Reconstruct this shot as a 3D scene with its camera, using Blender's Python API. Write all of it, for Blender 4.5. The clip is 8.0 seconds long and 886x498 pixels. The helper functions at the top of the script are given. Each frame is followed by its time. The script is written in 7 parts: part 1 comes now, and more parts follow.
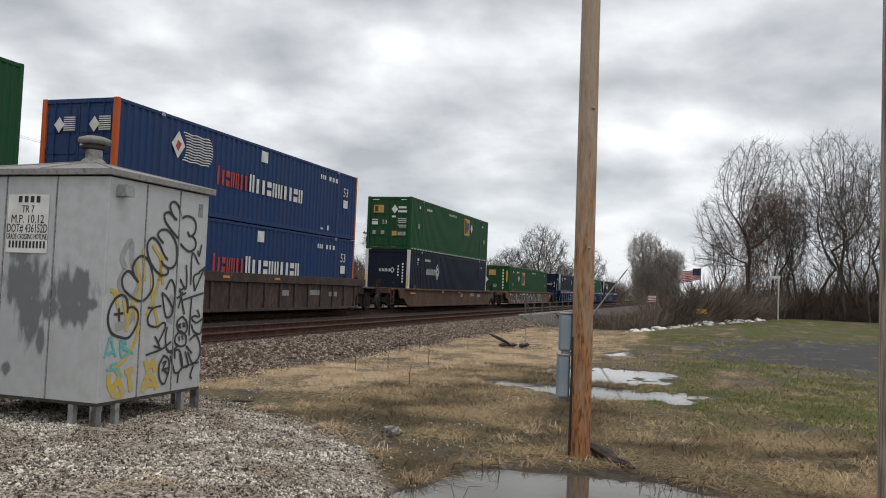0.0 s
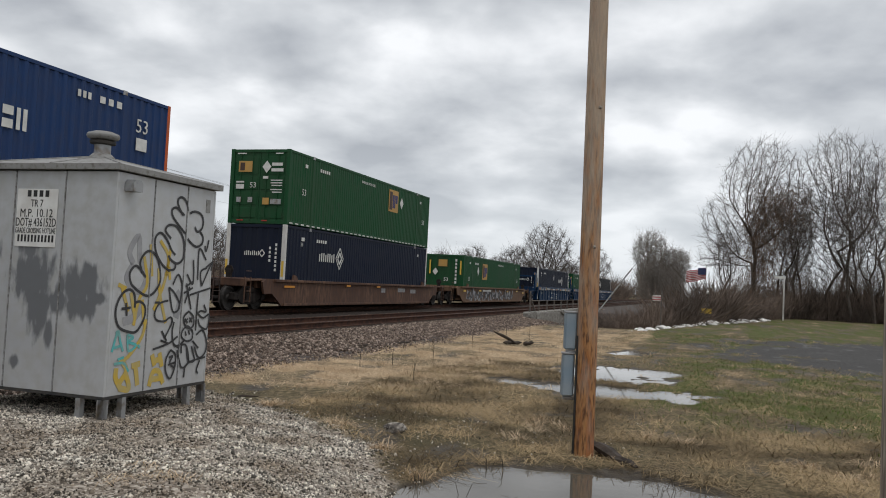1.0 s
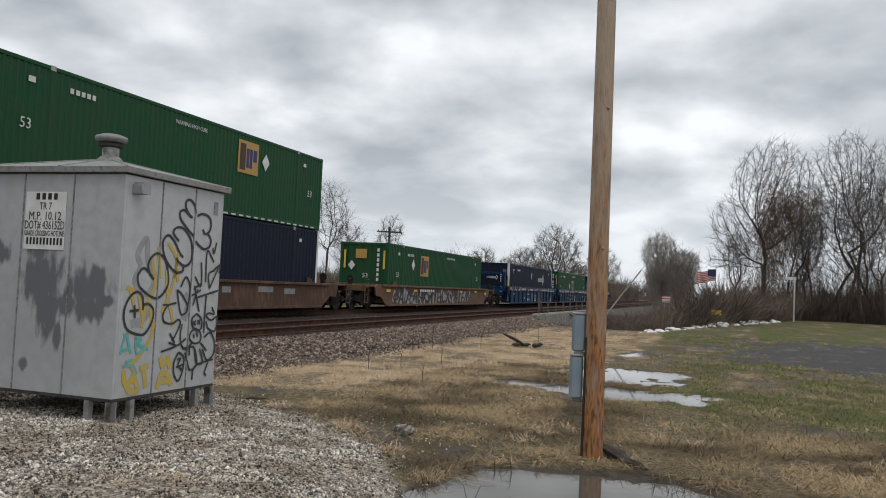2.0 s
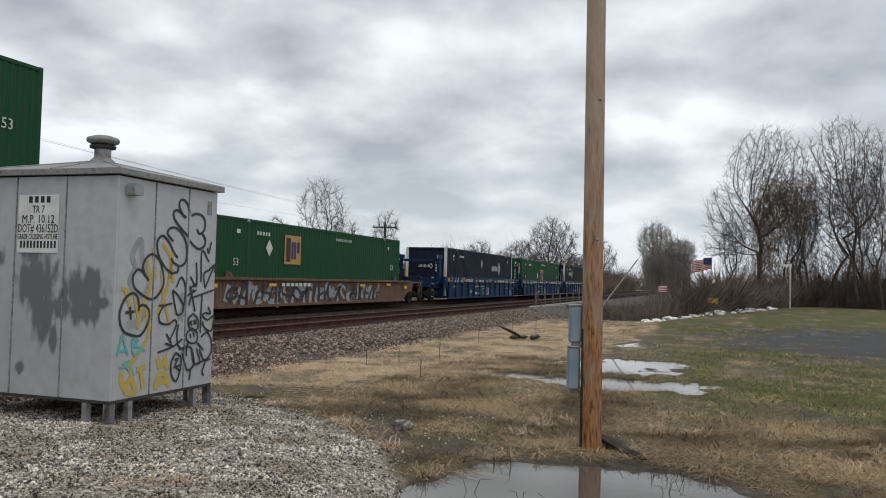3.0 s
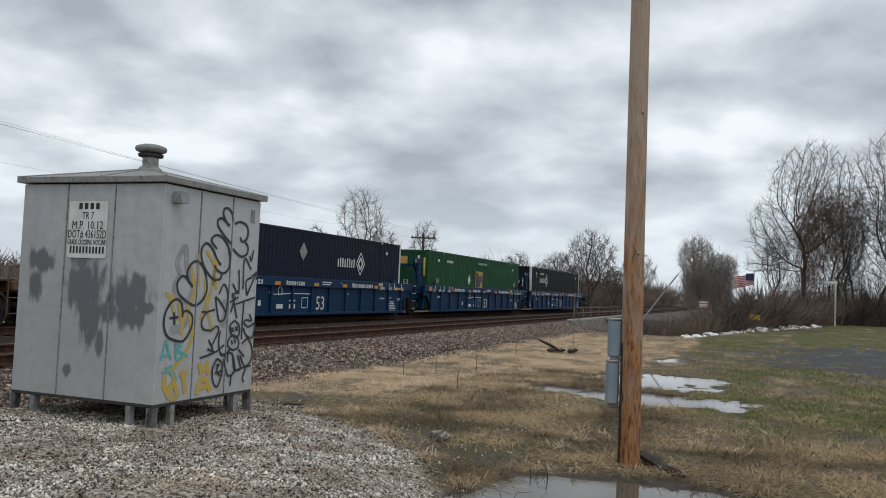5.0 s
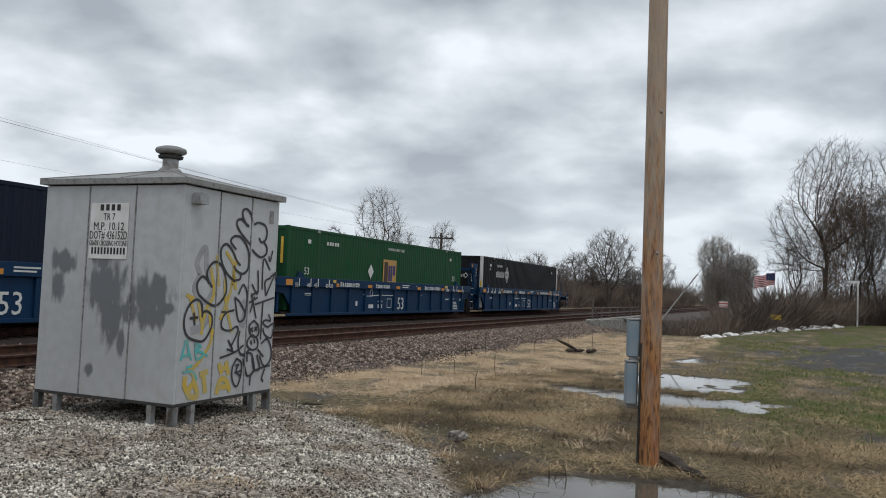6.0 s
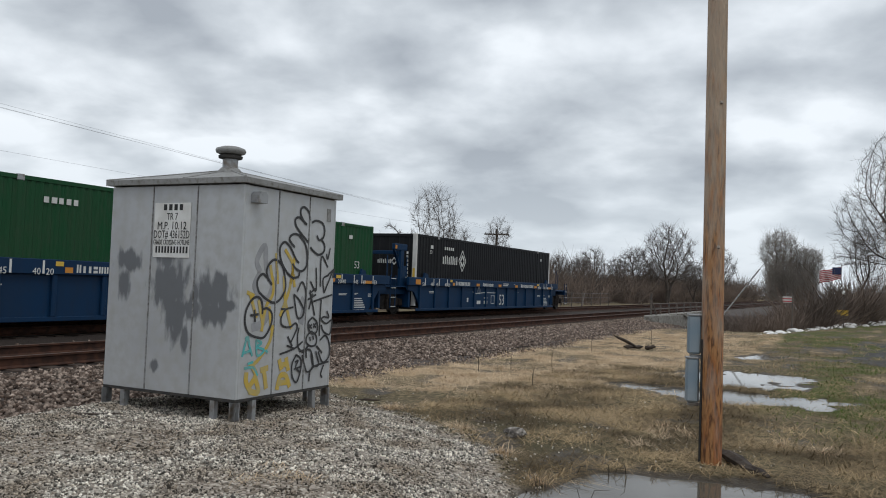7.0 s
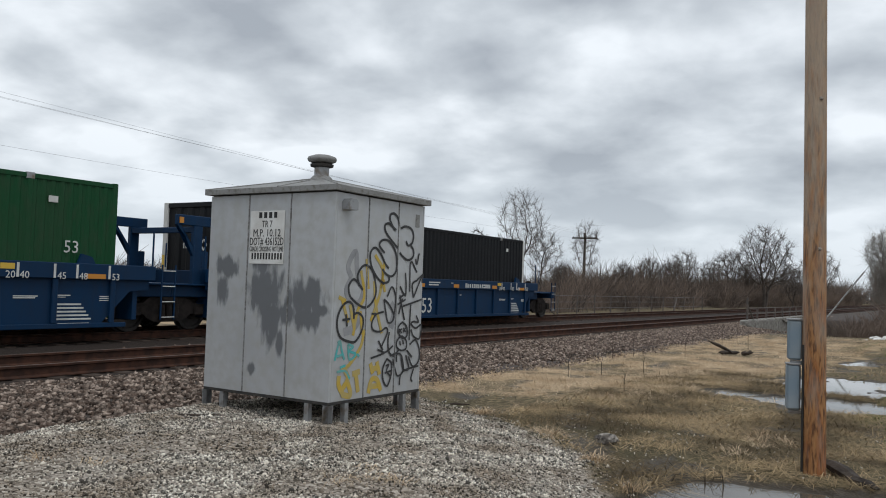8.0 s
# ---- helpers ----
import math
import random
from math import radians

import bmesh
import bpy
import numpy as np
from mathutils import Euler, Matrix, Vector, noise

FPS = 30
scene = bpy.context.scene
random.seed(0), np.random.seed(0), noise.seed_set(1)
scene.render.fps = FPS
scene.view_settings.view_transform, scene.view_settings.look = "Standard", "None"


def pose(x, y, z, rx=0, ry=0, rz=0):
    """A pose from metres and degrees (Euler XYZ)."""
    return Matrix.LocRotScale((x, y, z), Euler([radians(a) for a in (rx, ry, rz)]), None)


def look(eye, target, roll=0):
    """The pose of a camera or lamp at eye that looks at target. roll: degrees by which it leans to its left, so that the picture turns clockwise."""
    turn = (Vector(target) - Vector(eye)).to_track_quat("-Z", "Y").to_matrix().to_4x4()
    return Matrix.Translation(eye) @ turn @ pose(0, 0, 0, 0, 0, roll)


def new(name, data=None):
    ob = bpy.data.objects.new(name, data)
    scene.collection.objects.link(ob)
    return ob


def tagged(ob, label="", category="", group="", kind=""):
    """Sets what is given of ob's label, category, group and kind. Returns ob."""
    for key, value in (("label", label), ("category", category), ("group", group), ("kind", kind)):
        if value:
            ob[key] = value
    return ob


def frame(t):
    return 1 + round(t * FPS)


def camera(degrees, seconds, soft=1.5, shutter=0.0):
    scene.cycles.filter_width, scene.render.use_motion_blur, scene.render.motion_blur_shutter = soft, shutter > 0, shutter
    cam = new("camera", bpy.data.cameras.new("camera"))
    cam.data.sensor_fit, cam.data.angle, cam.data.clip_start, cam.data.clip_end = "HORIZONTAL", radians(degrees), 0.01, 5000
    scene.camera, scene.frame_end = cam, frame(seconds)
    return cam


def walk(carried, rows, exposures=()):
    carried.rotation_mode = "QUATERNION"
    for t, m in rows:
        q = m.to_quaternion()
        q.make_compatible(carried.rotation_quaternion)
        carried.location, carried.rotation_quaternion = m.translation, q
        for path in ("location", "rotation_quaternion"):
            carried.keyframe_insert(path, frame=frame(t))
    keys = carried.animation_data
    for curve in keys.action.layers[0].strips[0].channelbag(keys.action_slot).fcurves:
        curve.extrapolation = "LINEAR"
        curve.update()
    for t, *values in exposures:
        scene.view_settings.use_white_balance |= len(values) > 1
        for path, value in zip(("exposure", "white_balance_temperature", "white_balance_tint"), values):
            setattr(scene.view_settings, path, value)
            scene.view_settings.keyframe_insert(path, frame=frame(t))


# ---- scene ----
# ---------------------------------------------------------------- camera
cam = camera(56.55, 8.0, 1.0)
CAMERA_ROWS = [  # seconds, place, yaw, pitch, roll: a hand-held phone turning slowly to the left
    (0.0, 0.004, 0.024, 1.644, 0.03, 2.67, -2.31),
    (0.5, -0.004, 0.008, 1.646, -1.50, 2.15, -2.70),
    (1.0, -0.007, -0.003, 1.651, 0.35, 2.44, -2.86),
    (1.2, -0.007, -0.003, 1.651, 1.05, 2.64, -2.90),
    (2.3, 0.009, 0.022, 1.648, 0.82, 2.41, -2.50),
    (2.5, 0.009, 0.022, 1.648, 0.63, 2.25, -2.09),
    (3.0, 0.017, 0.019, 1.652, 0.75, 2.16, -1.48),
    (3.5, 0.008, 0.007, 1.651, 1.25, 2.40, -1.84),
    (4.0, 0.002, -0.002, 1.654, 1.80, 2.73, -2.46),
    (4.5, -0.001, -0.004, 1.654, 2.46, 2.86, -2.65),
    (4.7, -0.001, -0.004, 1.654, 2.79, 2.83, -2.57),
    (5.8, 0.002, -0.014, 1.652, 4.50, 2.87, -2.43),
    (6.0, 0.002, -0.014, 1.652, 4.60, 2.80, -2.41),
    (6.5, 0.004, -0.003, 1.651, 5.58, 2.49, -2.26),
    (7.0, -0.006, -0.009, 1.651, 8.47, 2.40, -2.11),
    (7.5, -0.012, -0.017, 1.650, 11.49, 2.49, -1.92),
    (8.0, -0.016, -0.027, 1.647, 14.54, 2.53, -1.85)]
walk(cam, [(t, pose(x, y, z, 90 + p, r, w)) for t, x, y, z, w, p, r in CAMERA_ROWS],
     [(0, 0.13, 6480, 10), (0.5, 0.06, 6450, 10), (1.2, 0.04, 6420, 10), (2.5, 0.06, 6320, 9), (4.5, -0.02, 6180, 8), (6.0, -0.02, 6160, 8), (8.0, -0.02, 6160, 8)])

# ---------------------------------------------------------------- world and light (overcast)
SUN_ELEVATION, SUN_TURN = radians(48), radians(200)
world = bpy.data.worlds.new("world")
scene.world = world
world.use_nodes = True


def build_sky():
    nt = world.node_tree
    nt.nodes.clear()
    N, L = nt.nodes.new, nt.links.new
    out, bg = N("ShaderNodeOutputWorld"), N("ShaderNodeBackground")
    sky = N("ShaderNodeTexSky")
    sky.sky_type, sky.sun_disc = "NISHITA", False
    sky.sun_elevation, sky.sun_rotation = SUN_ELEVATION, SUN_TURN
    dim = N("ShaderNodeMixRGB")
    dim.blend_type, dim.inputs[0].default_value, dim.inputs[2].default_value = "MULTIPLY", 1, (0.1, 0.1, 0.1, 1)
    L(sky.outputs[0], dim.inputs[1])
    # cloud deck: the view direction projected on a flat layer, softened near the horizon
    co, sep = N("ShaderNodeTexCoord"), N("ShaderNodeSeparateXYZ")
    L(co.outputs["Generated"], sep.inputs[0])

    def math_node(op, a, b=None):
        n = N("ShaderNodeMath")
        n.operation = op
        for k, v in enumerate((a, b)):
            if v is None:
                continue
            if isinstance(v, (int, float)):
                n.inputs[k].default_value = v
            else:
                L(v, n.inputs[k])
        return n.outputs[0]

    h = math_node("ADD", math_node("MAXIMUM", sep.outputs[2], 0.0), 0.30)
    comb = N("ShaderNodeCombineXYZ")
    L(math_node("DIVIDE", sep.outputs[0], h), comb.inputs[0])
    L(math_node("DIVIDE", sep.outputs[1], h), comb.inputs[1])

    def cloud(scale, detail, rough, seed, distort):
        n = N("ShaderNodeTexNoise")
        n.inputs["Scale"].default_value, n.inputs["Detail"].default_value = scale, detail
        n.inputs["Roughness"].default_value, n.inputs["Distortion"].default_value = rough, distort
        shift = N("ShaderNodeVectorMath")
        shift.inputs[1].default_value = (seed, seed * 0.7, seed * 0.3)
        L(comb.outputs[0], shift.inputs[0])
        L(shift.outputs[0], n.inputs["Vector"])
        return n.outputs[0]

    big, mid = cloud(1.5, 4, 0.42, SKY_SEED, 0.0), cloud(3.6, 6, 0.48, SKY_SEED + 7.1, 0.1)
    mix = math_node("ADD", math_node("MULTIPLY", big, 0.50), math_node("MULTIPLY", mid, 0.50))
    ramp = N("ShaderNodeValToRGB")
    e = ramp.color_ramp.elements
    e[0].position, e[0].color = 0.37, SKY_DARK
    e[1].position, e[1].color = 0.59, SKY_LIGHT
    m = e.new(0.48)
    m.color = SKY_MID
    L(mix, ramp.inputs[0])
    # thin bright veil towards the horizon
    low = N("ShaderNodeMapRange")
    low.inputs[1].default_value, low.inputs[2].default_value = 0.0, 0.16
    low.inputs[3].default_value, low.inputs[4].default_value = 0.75, 0.0
    L(sep.outputs[2], low.inputs[0])
    veil = N("ShaderNodeMixRGB")
    veil.inputs[2].default_value = SKY_VEIL
    L(low.outputs[0], veil.inputs[0])
    L(ramp.outputs[0], veil.inputs[1])
    cover = N("ShaderNodeMixRGB")
    cover.inputs[0].default_value = 0.94
    L(dim.outputs[0], cover.inputs[1])
    L(veil.outputs[0], cover.inputs[2])
    L(cover.outputs[0], bg.inputs[0])
    bg.inputs[1].default_value = 1.0
    L(bg.outputs[0], out.inputs[0])


SKY_SEED = 3.0
SKY_DARK, SKY_MID, SKY_LIGHT = (0.43, 0.45, 0.48, 1), (0.66, 0.68, 0.70, 1), (0.98, 0.99, 1.0, 1)
SKY_VEIL = (0.73, 0.77, 0.81, 1)
build_sky()
sun_data = bpy.data.lights.new("sun", "SUN")
sun_data.energy, sun_data.angle, sun_data.color = 0.8, radians(25), (1, 0.97, 0.93)
sun = new("sun", sun_data)
sun.matrix_world = look((0, 0, 60), (-18, 24, 0))
scene.view_settings.exposure = 0.0

# ---------------------------------------------------------------- materials
def material(name, base, rough=0.8, metal=0.0, alt=None, scale=3.0, alt2=None, scale2=25.0, bump=0.0, bump_scale=60.0,
             spec=0.5, contrast=(0.4, 0.6), vary=0.0, stretch=(1, 1, 1), coords="Object"):
    """A procedural surface: base, mottled with alt (large) and alt2 (fine), bumped; vary: brightness from piece to piece."""
    mat = bpy.data.materials.new(name)
    mat.use_nodes = True
    nt = mat.node_tree
    N, L = nt.nodes.new, nt.links.new
    bs = nt.nodes["Principled BSDF"]
    bs.inputs["Roughness"].default_value, bs.inputs["Metallic"].default_value = rough, metal
    bs.inputs["Specular IOR Level"].default_value = spec
    co, mp = N("ShaderNodeTexCoord"), N("ShaderNodeMapping")
    mp.inputs["Scale"].default_value = stretch
    L(co.outputs[coords], mp.inputs[0])

    def noise_of(sc, detail=4):
        n = N("ShaderNodeTexNoise")
        n.inputs["Scale"].default_value, n.inputs["Detail"].default_value = sc, detail
        L(mp.outputs[0], n.inputs["Vector"])
        return n.outputs[0]

    def rng(sock, a, b, c=0.0, d=1.0):
        r = N("ShaderNodeMapRange")
        for k, v in enumerate((a, b, c, d)):
            r.inputs[k + 1].default_value = v
        L(sock, r.inputs[0])
        return r.outputs[0]

    col = N("ShaderNodeRGB")
    col.outputs[0].default_value = (*base, 1)
    cur = col.outputs[0]
    for colour, sc in ((alt, scale), (alt2, scale2)):
        if colour is None:
            continue
        mx = N("ShaderNodeMixRGB")
        L(rng(noise_of(sc), *contrast), mx.inputs[0])
        L(cur, mx.inputs[1])
        mx.inputs[2].default_value = (*colour, 1)
        cur = mx.outputs[0]
    if vary:
        info, geo = N("ShaderNodeObjectInfo"), N("ShaderNodeNewGeometry")
        add = N("ShaderNodeMath")
        add.operation = "ADD"
        L(info.outputs["Random"], add.inputs[0])
        L(geo.outputs["Random Per Island"], add.inputs[1])
        hsv = N("ShaderNodeHueSaturation")
        L(rng(add.outputs[0], 0.3, 1.7, 1 - vary, 1 + vary), hsv.inputs["Value"])
        L(cur, hsv.inputs["Color"])
        cur = hsv.outputs[0]
    L(cur, bs.inputs["Base Color"])
    if bump:
        bp = N("ShaderNodeBump")
        bp.inputs["Strength"].default_value, bp.inputs["Distance"].default_value = bump, 0.02
        L(noise_of(bump_scale, 5), bp.inputs["Height"])
        L(bp.outputs[0], bs.inputs["Normal"])
    return mat


# ---------------------------------------------------------------- mesh helpers
class Geo:
    """Collects vertices and faces of one mesh."""

    def __init__(self):
        self.v, self.f, self.m, self.slot = [], [], [], 0

    def add(self, verts, faces):
        k = len(self.v)
        self.v += [tuple(p) for p in verts]
        self.f += [tuple(i + k for i in q) for q in faces]
        self.m += [self.slot] * len(faces)
        return self

    def box(self, x0, x1, y0, y1, z0, z1, b=0.0):
        x0, x1, y0, y1, z0, z1 = min(x0, x1), max(x0, x1), min(y0, y1), max(y0, y1), min(z0, z1), max(z0, z1)
        if not b:
            v = [(x, y, z) for x in (x0, x1) for y in (y0, y1) for z in (z0, z1)]
            return self.add(v, [(0, 1, 3, 2), (4, 6, 7, 5), (0, 4, 5, 1), (2, 3, 7, 6), (0, 2, 6, 4), (1, 5, 7, 3)])
        b = min(b, (x1 - x0) * 0.45, (y1 - y0) * 0.45, (z1 - z0) * 0.45)
        bm = bmesh.new()
        bmesh.ops.create_cube(bm, size=1)
        for p in bm.verts:
            p.co = Vector(((x0 + x1) / 2 + p.co.x * (x1 - x0), (y0 + y1) / 2 + p.co.y * (y1 - y0), (z0 + z1) / 2 + p.co.z * (z1 - z0)))
        bmesh.ops.bevel(bm, geom=bm.edges[:], offset=b, segments=1, affect="EDGES")
        bm.verts.index_update()
        self.add([p.co for p in bm.verts], [[q.index for q in face.verts] for face in bm.faces])
        bm.free()
        return self

    def tube(self, points, radii, n=6, caps=True):
        """A tapered tube along points."""
        pts = [Vector(p) for p in points]
        if isinstance(radii, (int, float)):
            radii = [radii] * len(pts)
        rings, k = [], len(self.v)
        ref = Vector((0.13, 0.31, 0.94))
        for i, p in enumerate(pts):
            t = (pts[min(i + 1, len(pts) - 1)] - pts[max(i - 1, 0)]).normalized()
            if abs(t.dot(ref)) > 0.95:
                ref = Vector((0.9, 0.3, 0.1))
            a = t.cross(ref).normalized()
            c = t.cross(a)
            rings += [p + (a * math.cos(2 * math.pi * j / n) + c * math.sin(2 * math.pi * j / n)) * radii[i] for j in range(n)]
        faces = []
        for i in range(len(pts) - 1):
            for j in range(n):
                faces.append((i * n + j, i * n + (j + 1) % n, (i + 1) * n + (j + 1) % n, (i + 1) * n + j))
        if caps:
            faces += [tuple(range(n))[::-1], tuple(range((len(pts) - 1) * n, len(pts) * n))]
        return self.add(rings, faces)

    def plate(self, outline, y0, y1):
        """An outline in x and z, given thickness along y."""
        n = len(outline)
        v = [(x, y0, z) for x, z in outline] + [(x, y1, z) for x, z in outline]
        f = [tuple(range(n)), tuple(range(2 * n - 1, n - 1, -1))] + [(i, n + i, n + (i + 1) % n, (i + 1) % n) for i in range(n)]
        return self.add(v, f)

    def lathe(self, profile, n=24, centre=(0, 0)):
        """A profile of (radius, height) turned about the vertical."""
        v = [(centre[0] + r * math.cos(2 * math.pi * j / n), centre[1] + r * math.sin(2 * math.pi * j / n), z) for r, z in profile for j in range(n)]
        f = [(i * n + j, i * n + (j + 1) % n, (i + 1) * n + (j + 1) % n, (i + 1) * n + j) for i in range(len(profile) - 1) for j in range(n)]
        return self.add(v, f + [tuple(range(n))[::-1], tuple(range((len(profile) - 1) * n, len(profile) * n))])

    def mesh(self, name, mats, smooth=False, fix=True):
        me = bpy.data.meshes.new(name)
        me.from_pydata(self.v, [], self.f)
        for mt in mats if isinstance(mats, (list, tuple)) else [mats]:
            me.materials.append(mt)
        if any(self.m):
            me.polygons.foreach_set("material_index", self.m)
        if fix:
            bm = bmesh.new()
            bm.from_mesh(me)
            bmesh.ops.recalc_face_normals(bm, faces=bm.faces[:])
            bm.to_mesh(me)
            bm.free()
        if smooth:
            me.polygons.foreach_set("use_smooth", [True] * len(me.polygons))
        me.update()
        return me


def part(name, geo, mats, parent=None, label="", at=None, smooth=False, kind=""):
    """Links a Geo (or a ready mesh) as one object under its thing."""
    me = geo.mesh(name, mats, smooth) if isinstance(geo, Geo) else geo
    ob = new(name, me)
    if parent is not None:
        ob.parent = parent
    if at is not None:
        ob.matrix_local = at
    return tagged(ob, label=label, kind=kind)


def thing(name, label, category, m=None, group="", kind=""):
    ob = new(name)
    ob.empty_display_size = 0.2
    if m is not None:
        ob.matrix_world = m
    return tagged(ob, label, category, group, kind)


def text_mesh(body, size, mat, depth=0.002, squeeze=1.0):
    """Letters as a mesh, centred, in the x-y plane."""
    cu = bpy.data.curves.new("lettering", "FONT")
    cu.body, cu.size, cu.extrude, cu.align_x, cu.align_y, cu.resolution_u = body, size, depth, "CENTER", "CENTER", 2
    ob = new("lettering", cu)
    bpy.context.view_layer.update()
    me = bpy.data.meshes.new_from_object(ob.evaluated_get(bpy.context.evaluated_depsgraph_get()))
    me.materials.clear()
    me.materials.append(mat)
    bpy.data.objects.remove(ob)
    bpy.data.curves.remove(cu)
    for v in me.vertices:
        v.co.x *= squeeze
    return me


TRACK_TURN = 90 - 17.956
TRACK = pose(0, 0, 0, 0, 0, TRACK_TURN)  # x along the rails (s), y away across them (d), z up
RAIL_Z = 0.37


def smooth_step(a, b, x):
    t = min(1.0, max(0.0, (x - a) / (b - a)))
    return t * t * (3 - 2 * t)


def on_track(s, d, z=0.0):
    return TRACK @ Vector((s, d, z))


def ribbon(g, pts, width, y0=0.0, y1=0.002):
    """A flat painted stroke along points in x and z, of the given width, as a thin plate."""
    P = [Vector((p[0], p[1])) for p in pts]
    left, right = [], []
    for i, p in enumerate(P):
        t = P[min(i + 1, len(P) - 1)] - P[max(i - 1, 0)]
        if t.length < 1e-6:
            t = Vector((1, 0))
        n = Vector((-t.y, t.x)).normalized() * width * 0.5
        left.append(p + n), right.append(p - n)
    for i in range(len(P) - 1):
        q = [left[i], left[i + 1], right[i + 1], right[i]]
        g.add([(a.x, y0, a.y) for a in q] + [(a.x, y1, a.y) for a in q], [(0, 1, 2, 3), (0, 1, 5, 4), (3, 2, 6, 7)])
    return g


def arc(x, z, rx, rz, tilt, a0, a1, n=16):
    """Points on a tilted ellipse from angle a0 to a1 (degrees)."""
    out, t = [], radians(tilt)
    for k in range(n + 1):
        a = radians(a0 + (a1 - a0) * k / n)
        u, v = rx * math.cos(a), rz * math.sin(a)
        out.append((x + u * math.cos(t) - v * math.sin(t), z + u * math.sin(t) + v * math.cos(t)))
    return out



def flowing(line, n=5):
    """A smooth curve through the points of a stroke."""
    if len(line) < 3:
        return line
    P = [Vector(p) for p in line]
    P = [P[0] * 2 - P[1]] + P + [P[-1] * 2 - P[-2]]
    out = []
    for a, b, c, d in zip(P, P[1:], P[2:], P[3:]):
        for k in range(n):
            f = k / n
            q = 0.5 * (2 * b + (c - a) * f + (2 * a - 5 * b + 4 * c - d) * f ** 2 + (3 * b - a - 3 * c + d) * f ** 3)
            out.append((q.x, q.y))
    return out + [tuple(P[-2])]


# ---------------------------------------------------------------- ground
def fbm(x, y, z=0.0, n=4):
    return noise.fractal(Vector((x, y, z)), 1.0, 2.0, n)


MOUND_EDGE = [(-6, 0.9), (3.0, 1.3), (5.2, 1.95), (6.1, 2.3), (6.64, 2.52), (7.64, 3.12), (8.02, 3.58), (8.48, 4.21), (9.1, 5.0), (9.56, 5.95),
              (9.7, 6.8), (9.2, 7.7), (7.1, 8.0), (4.4, 7.75), (0, 7.6), (-6, 7.5)]


def mound_distance(s, d):
    """How far inside the pale gravel heap a point is (negative outside)."""
    best, sign = 1e9, -1
    for (s0, d0), (s1, d1) in zip(MOUND_EDGE, MOUND_EDGE[1:]):
        ex, ey = s1 - s0, d1 - d0
        t = min(1, max(0, ((s - s0) * ex + (d - d0) * ey) / (ex * ex + ey * ey)))
        px, py = s - s0 - t * ex, d - d0 - t * ey
        r = math.hypot(px, py)
        if r < best:
            best, sign = r, 1 if ex * py - ey * px > 0 else -1
    return best * sign


def puddle_depth(s, d):
    """Over 0 inside a puddle."""
    w = fbm(s * 0.9, d * 0.9, 5.0) * 0.45 + fbm(s * 3, d * 3, 2.0) * 0.22
    near = 1 - math.hypot((s - 6.35) / 1.62, (d - 0.95) / 1.55) + w * 0.5
    wide = 0.95 * w + 0.38 * fbm(s * 1.0, d * 2.4, 8.0)
    far = max(1 - math.hypot((s - 14.2) / 0.95, (d - 2.0) / 1.75) + wide,
              1 - math.hypot((s - 17.4) / 1.6, (d - 1.9) / 1.35) + wide,
              0.75 - math.hypot((s - 23.5) / 1.5, (d - 2.3) / 0.7) + wide)
    return near, far


def ground_height(s, d):
    z = 0.03 * fbm(s * 0.25, d * 0.25, 1.0) + 0.012 * fbm(s * 1.7, d * 1.7, 3.0)
    md = mound_distance(s, d)
    z += 0.20 * smooth_step(-0.15, 1.7 if d < 6.3 else 0.7, md)
    if md > 0:
        z += 0.02 * fbm(s * 2.5, d * 2.5, 9.0)
    z -= 0.06 * smooth_step(1.0, 0.45, math.hypot((s - 7.1) / 1.3, (d - 6.2) / 1.5))
    near, far = puddle_depth(s, d)
    z -= 0.09 * smooth_step(-0.25, 0.3, near) + 0.05 * smooth_step(-0.3, 0.3, far)
    if d < 9.5:  # the bank drops to the creek past the stones
        edge = 38 + max(0.0, 3.3 - d) * 4.4
        z -= 1.3 * smooth_step(0.5, 9, s - edge) * smooth_step(-30, -14, d)
    z += 0.10 * smooth_step(25, 45, s) * smooth_step(6, 0, d)
    return z


def straw_share(s, d):
    """How thickly pale straw covers the ground beside the ballast."""
    w = fbm(s * 0.5, d * 0.5, 11.0) * 0.5 + 0.3 * fbm(s * 1.6, d * 1.6, 12.0)
    edge = 4.4 - 0.30 * min(7.0, max(0.0, s - 11.0))
    return smooth_step(10.2, 12.0, s + w) * smooth_step(-0.35, 0.55, d + 1.1 * w - edge) * smooth_step(40, 32, s)


def tar_share(s, d):
    """Over 0 on the broken tarmac that shows through the grass."""
    w = 0.45 * fbm(s * 0.4, d * 0.4, 11.0) + 0.4 * fbm(s * 0.8, d * 2.2, 71.0)
    return 1 - math.hypot((s - 28 + d * 0.3) / 9.5, (d + 5.5) / 7.2) + 0.8 * w


def wet_share(s, d):
    """Dark wet earth in the hollow between the heap, the straw and the pole."""
    w = fbm(s * 0.7, d * 0.7, 51.0) * 0.6 + 0.35 * fbm(s * 2.4, d * 2.4, 52.0)
    return smooth_step(0.0, 0.55, 1 - math.hypot((s - 9.0) / 1.6, (d - 3.7) / 3.0) + 0.8 * w)


def spaced(lo, hi, fine_lo, fine_hi, step, growth=1.16):
    a = list(np.arange(fine_lo, fine_hi, step))
    g, x = step, fine_hi
    while x < hi:
        a.append(x)
        g *= growth
        x += g
    a.append(hi)
    g, x, low = step, fine_lo, []
    while x > lo:
        g *= growth
        x -= g
        low.append(max(x, lo))
    return low[::-1] + a


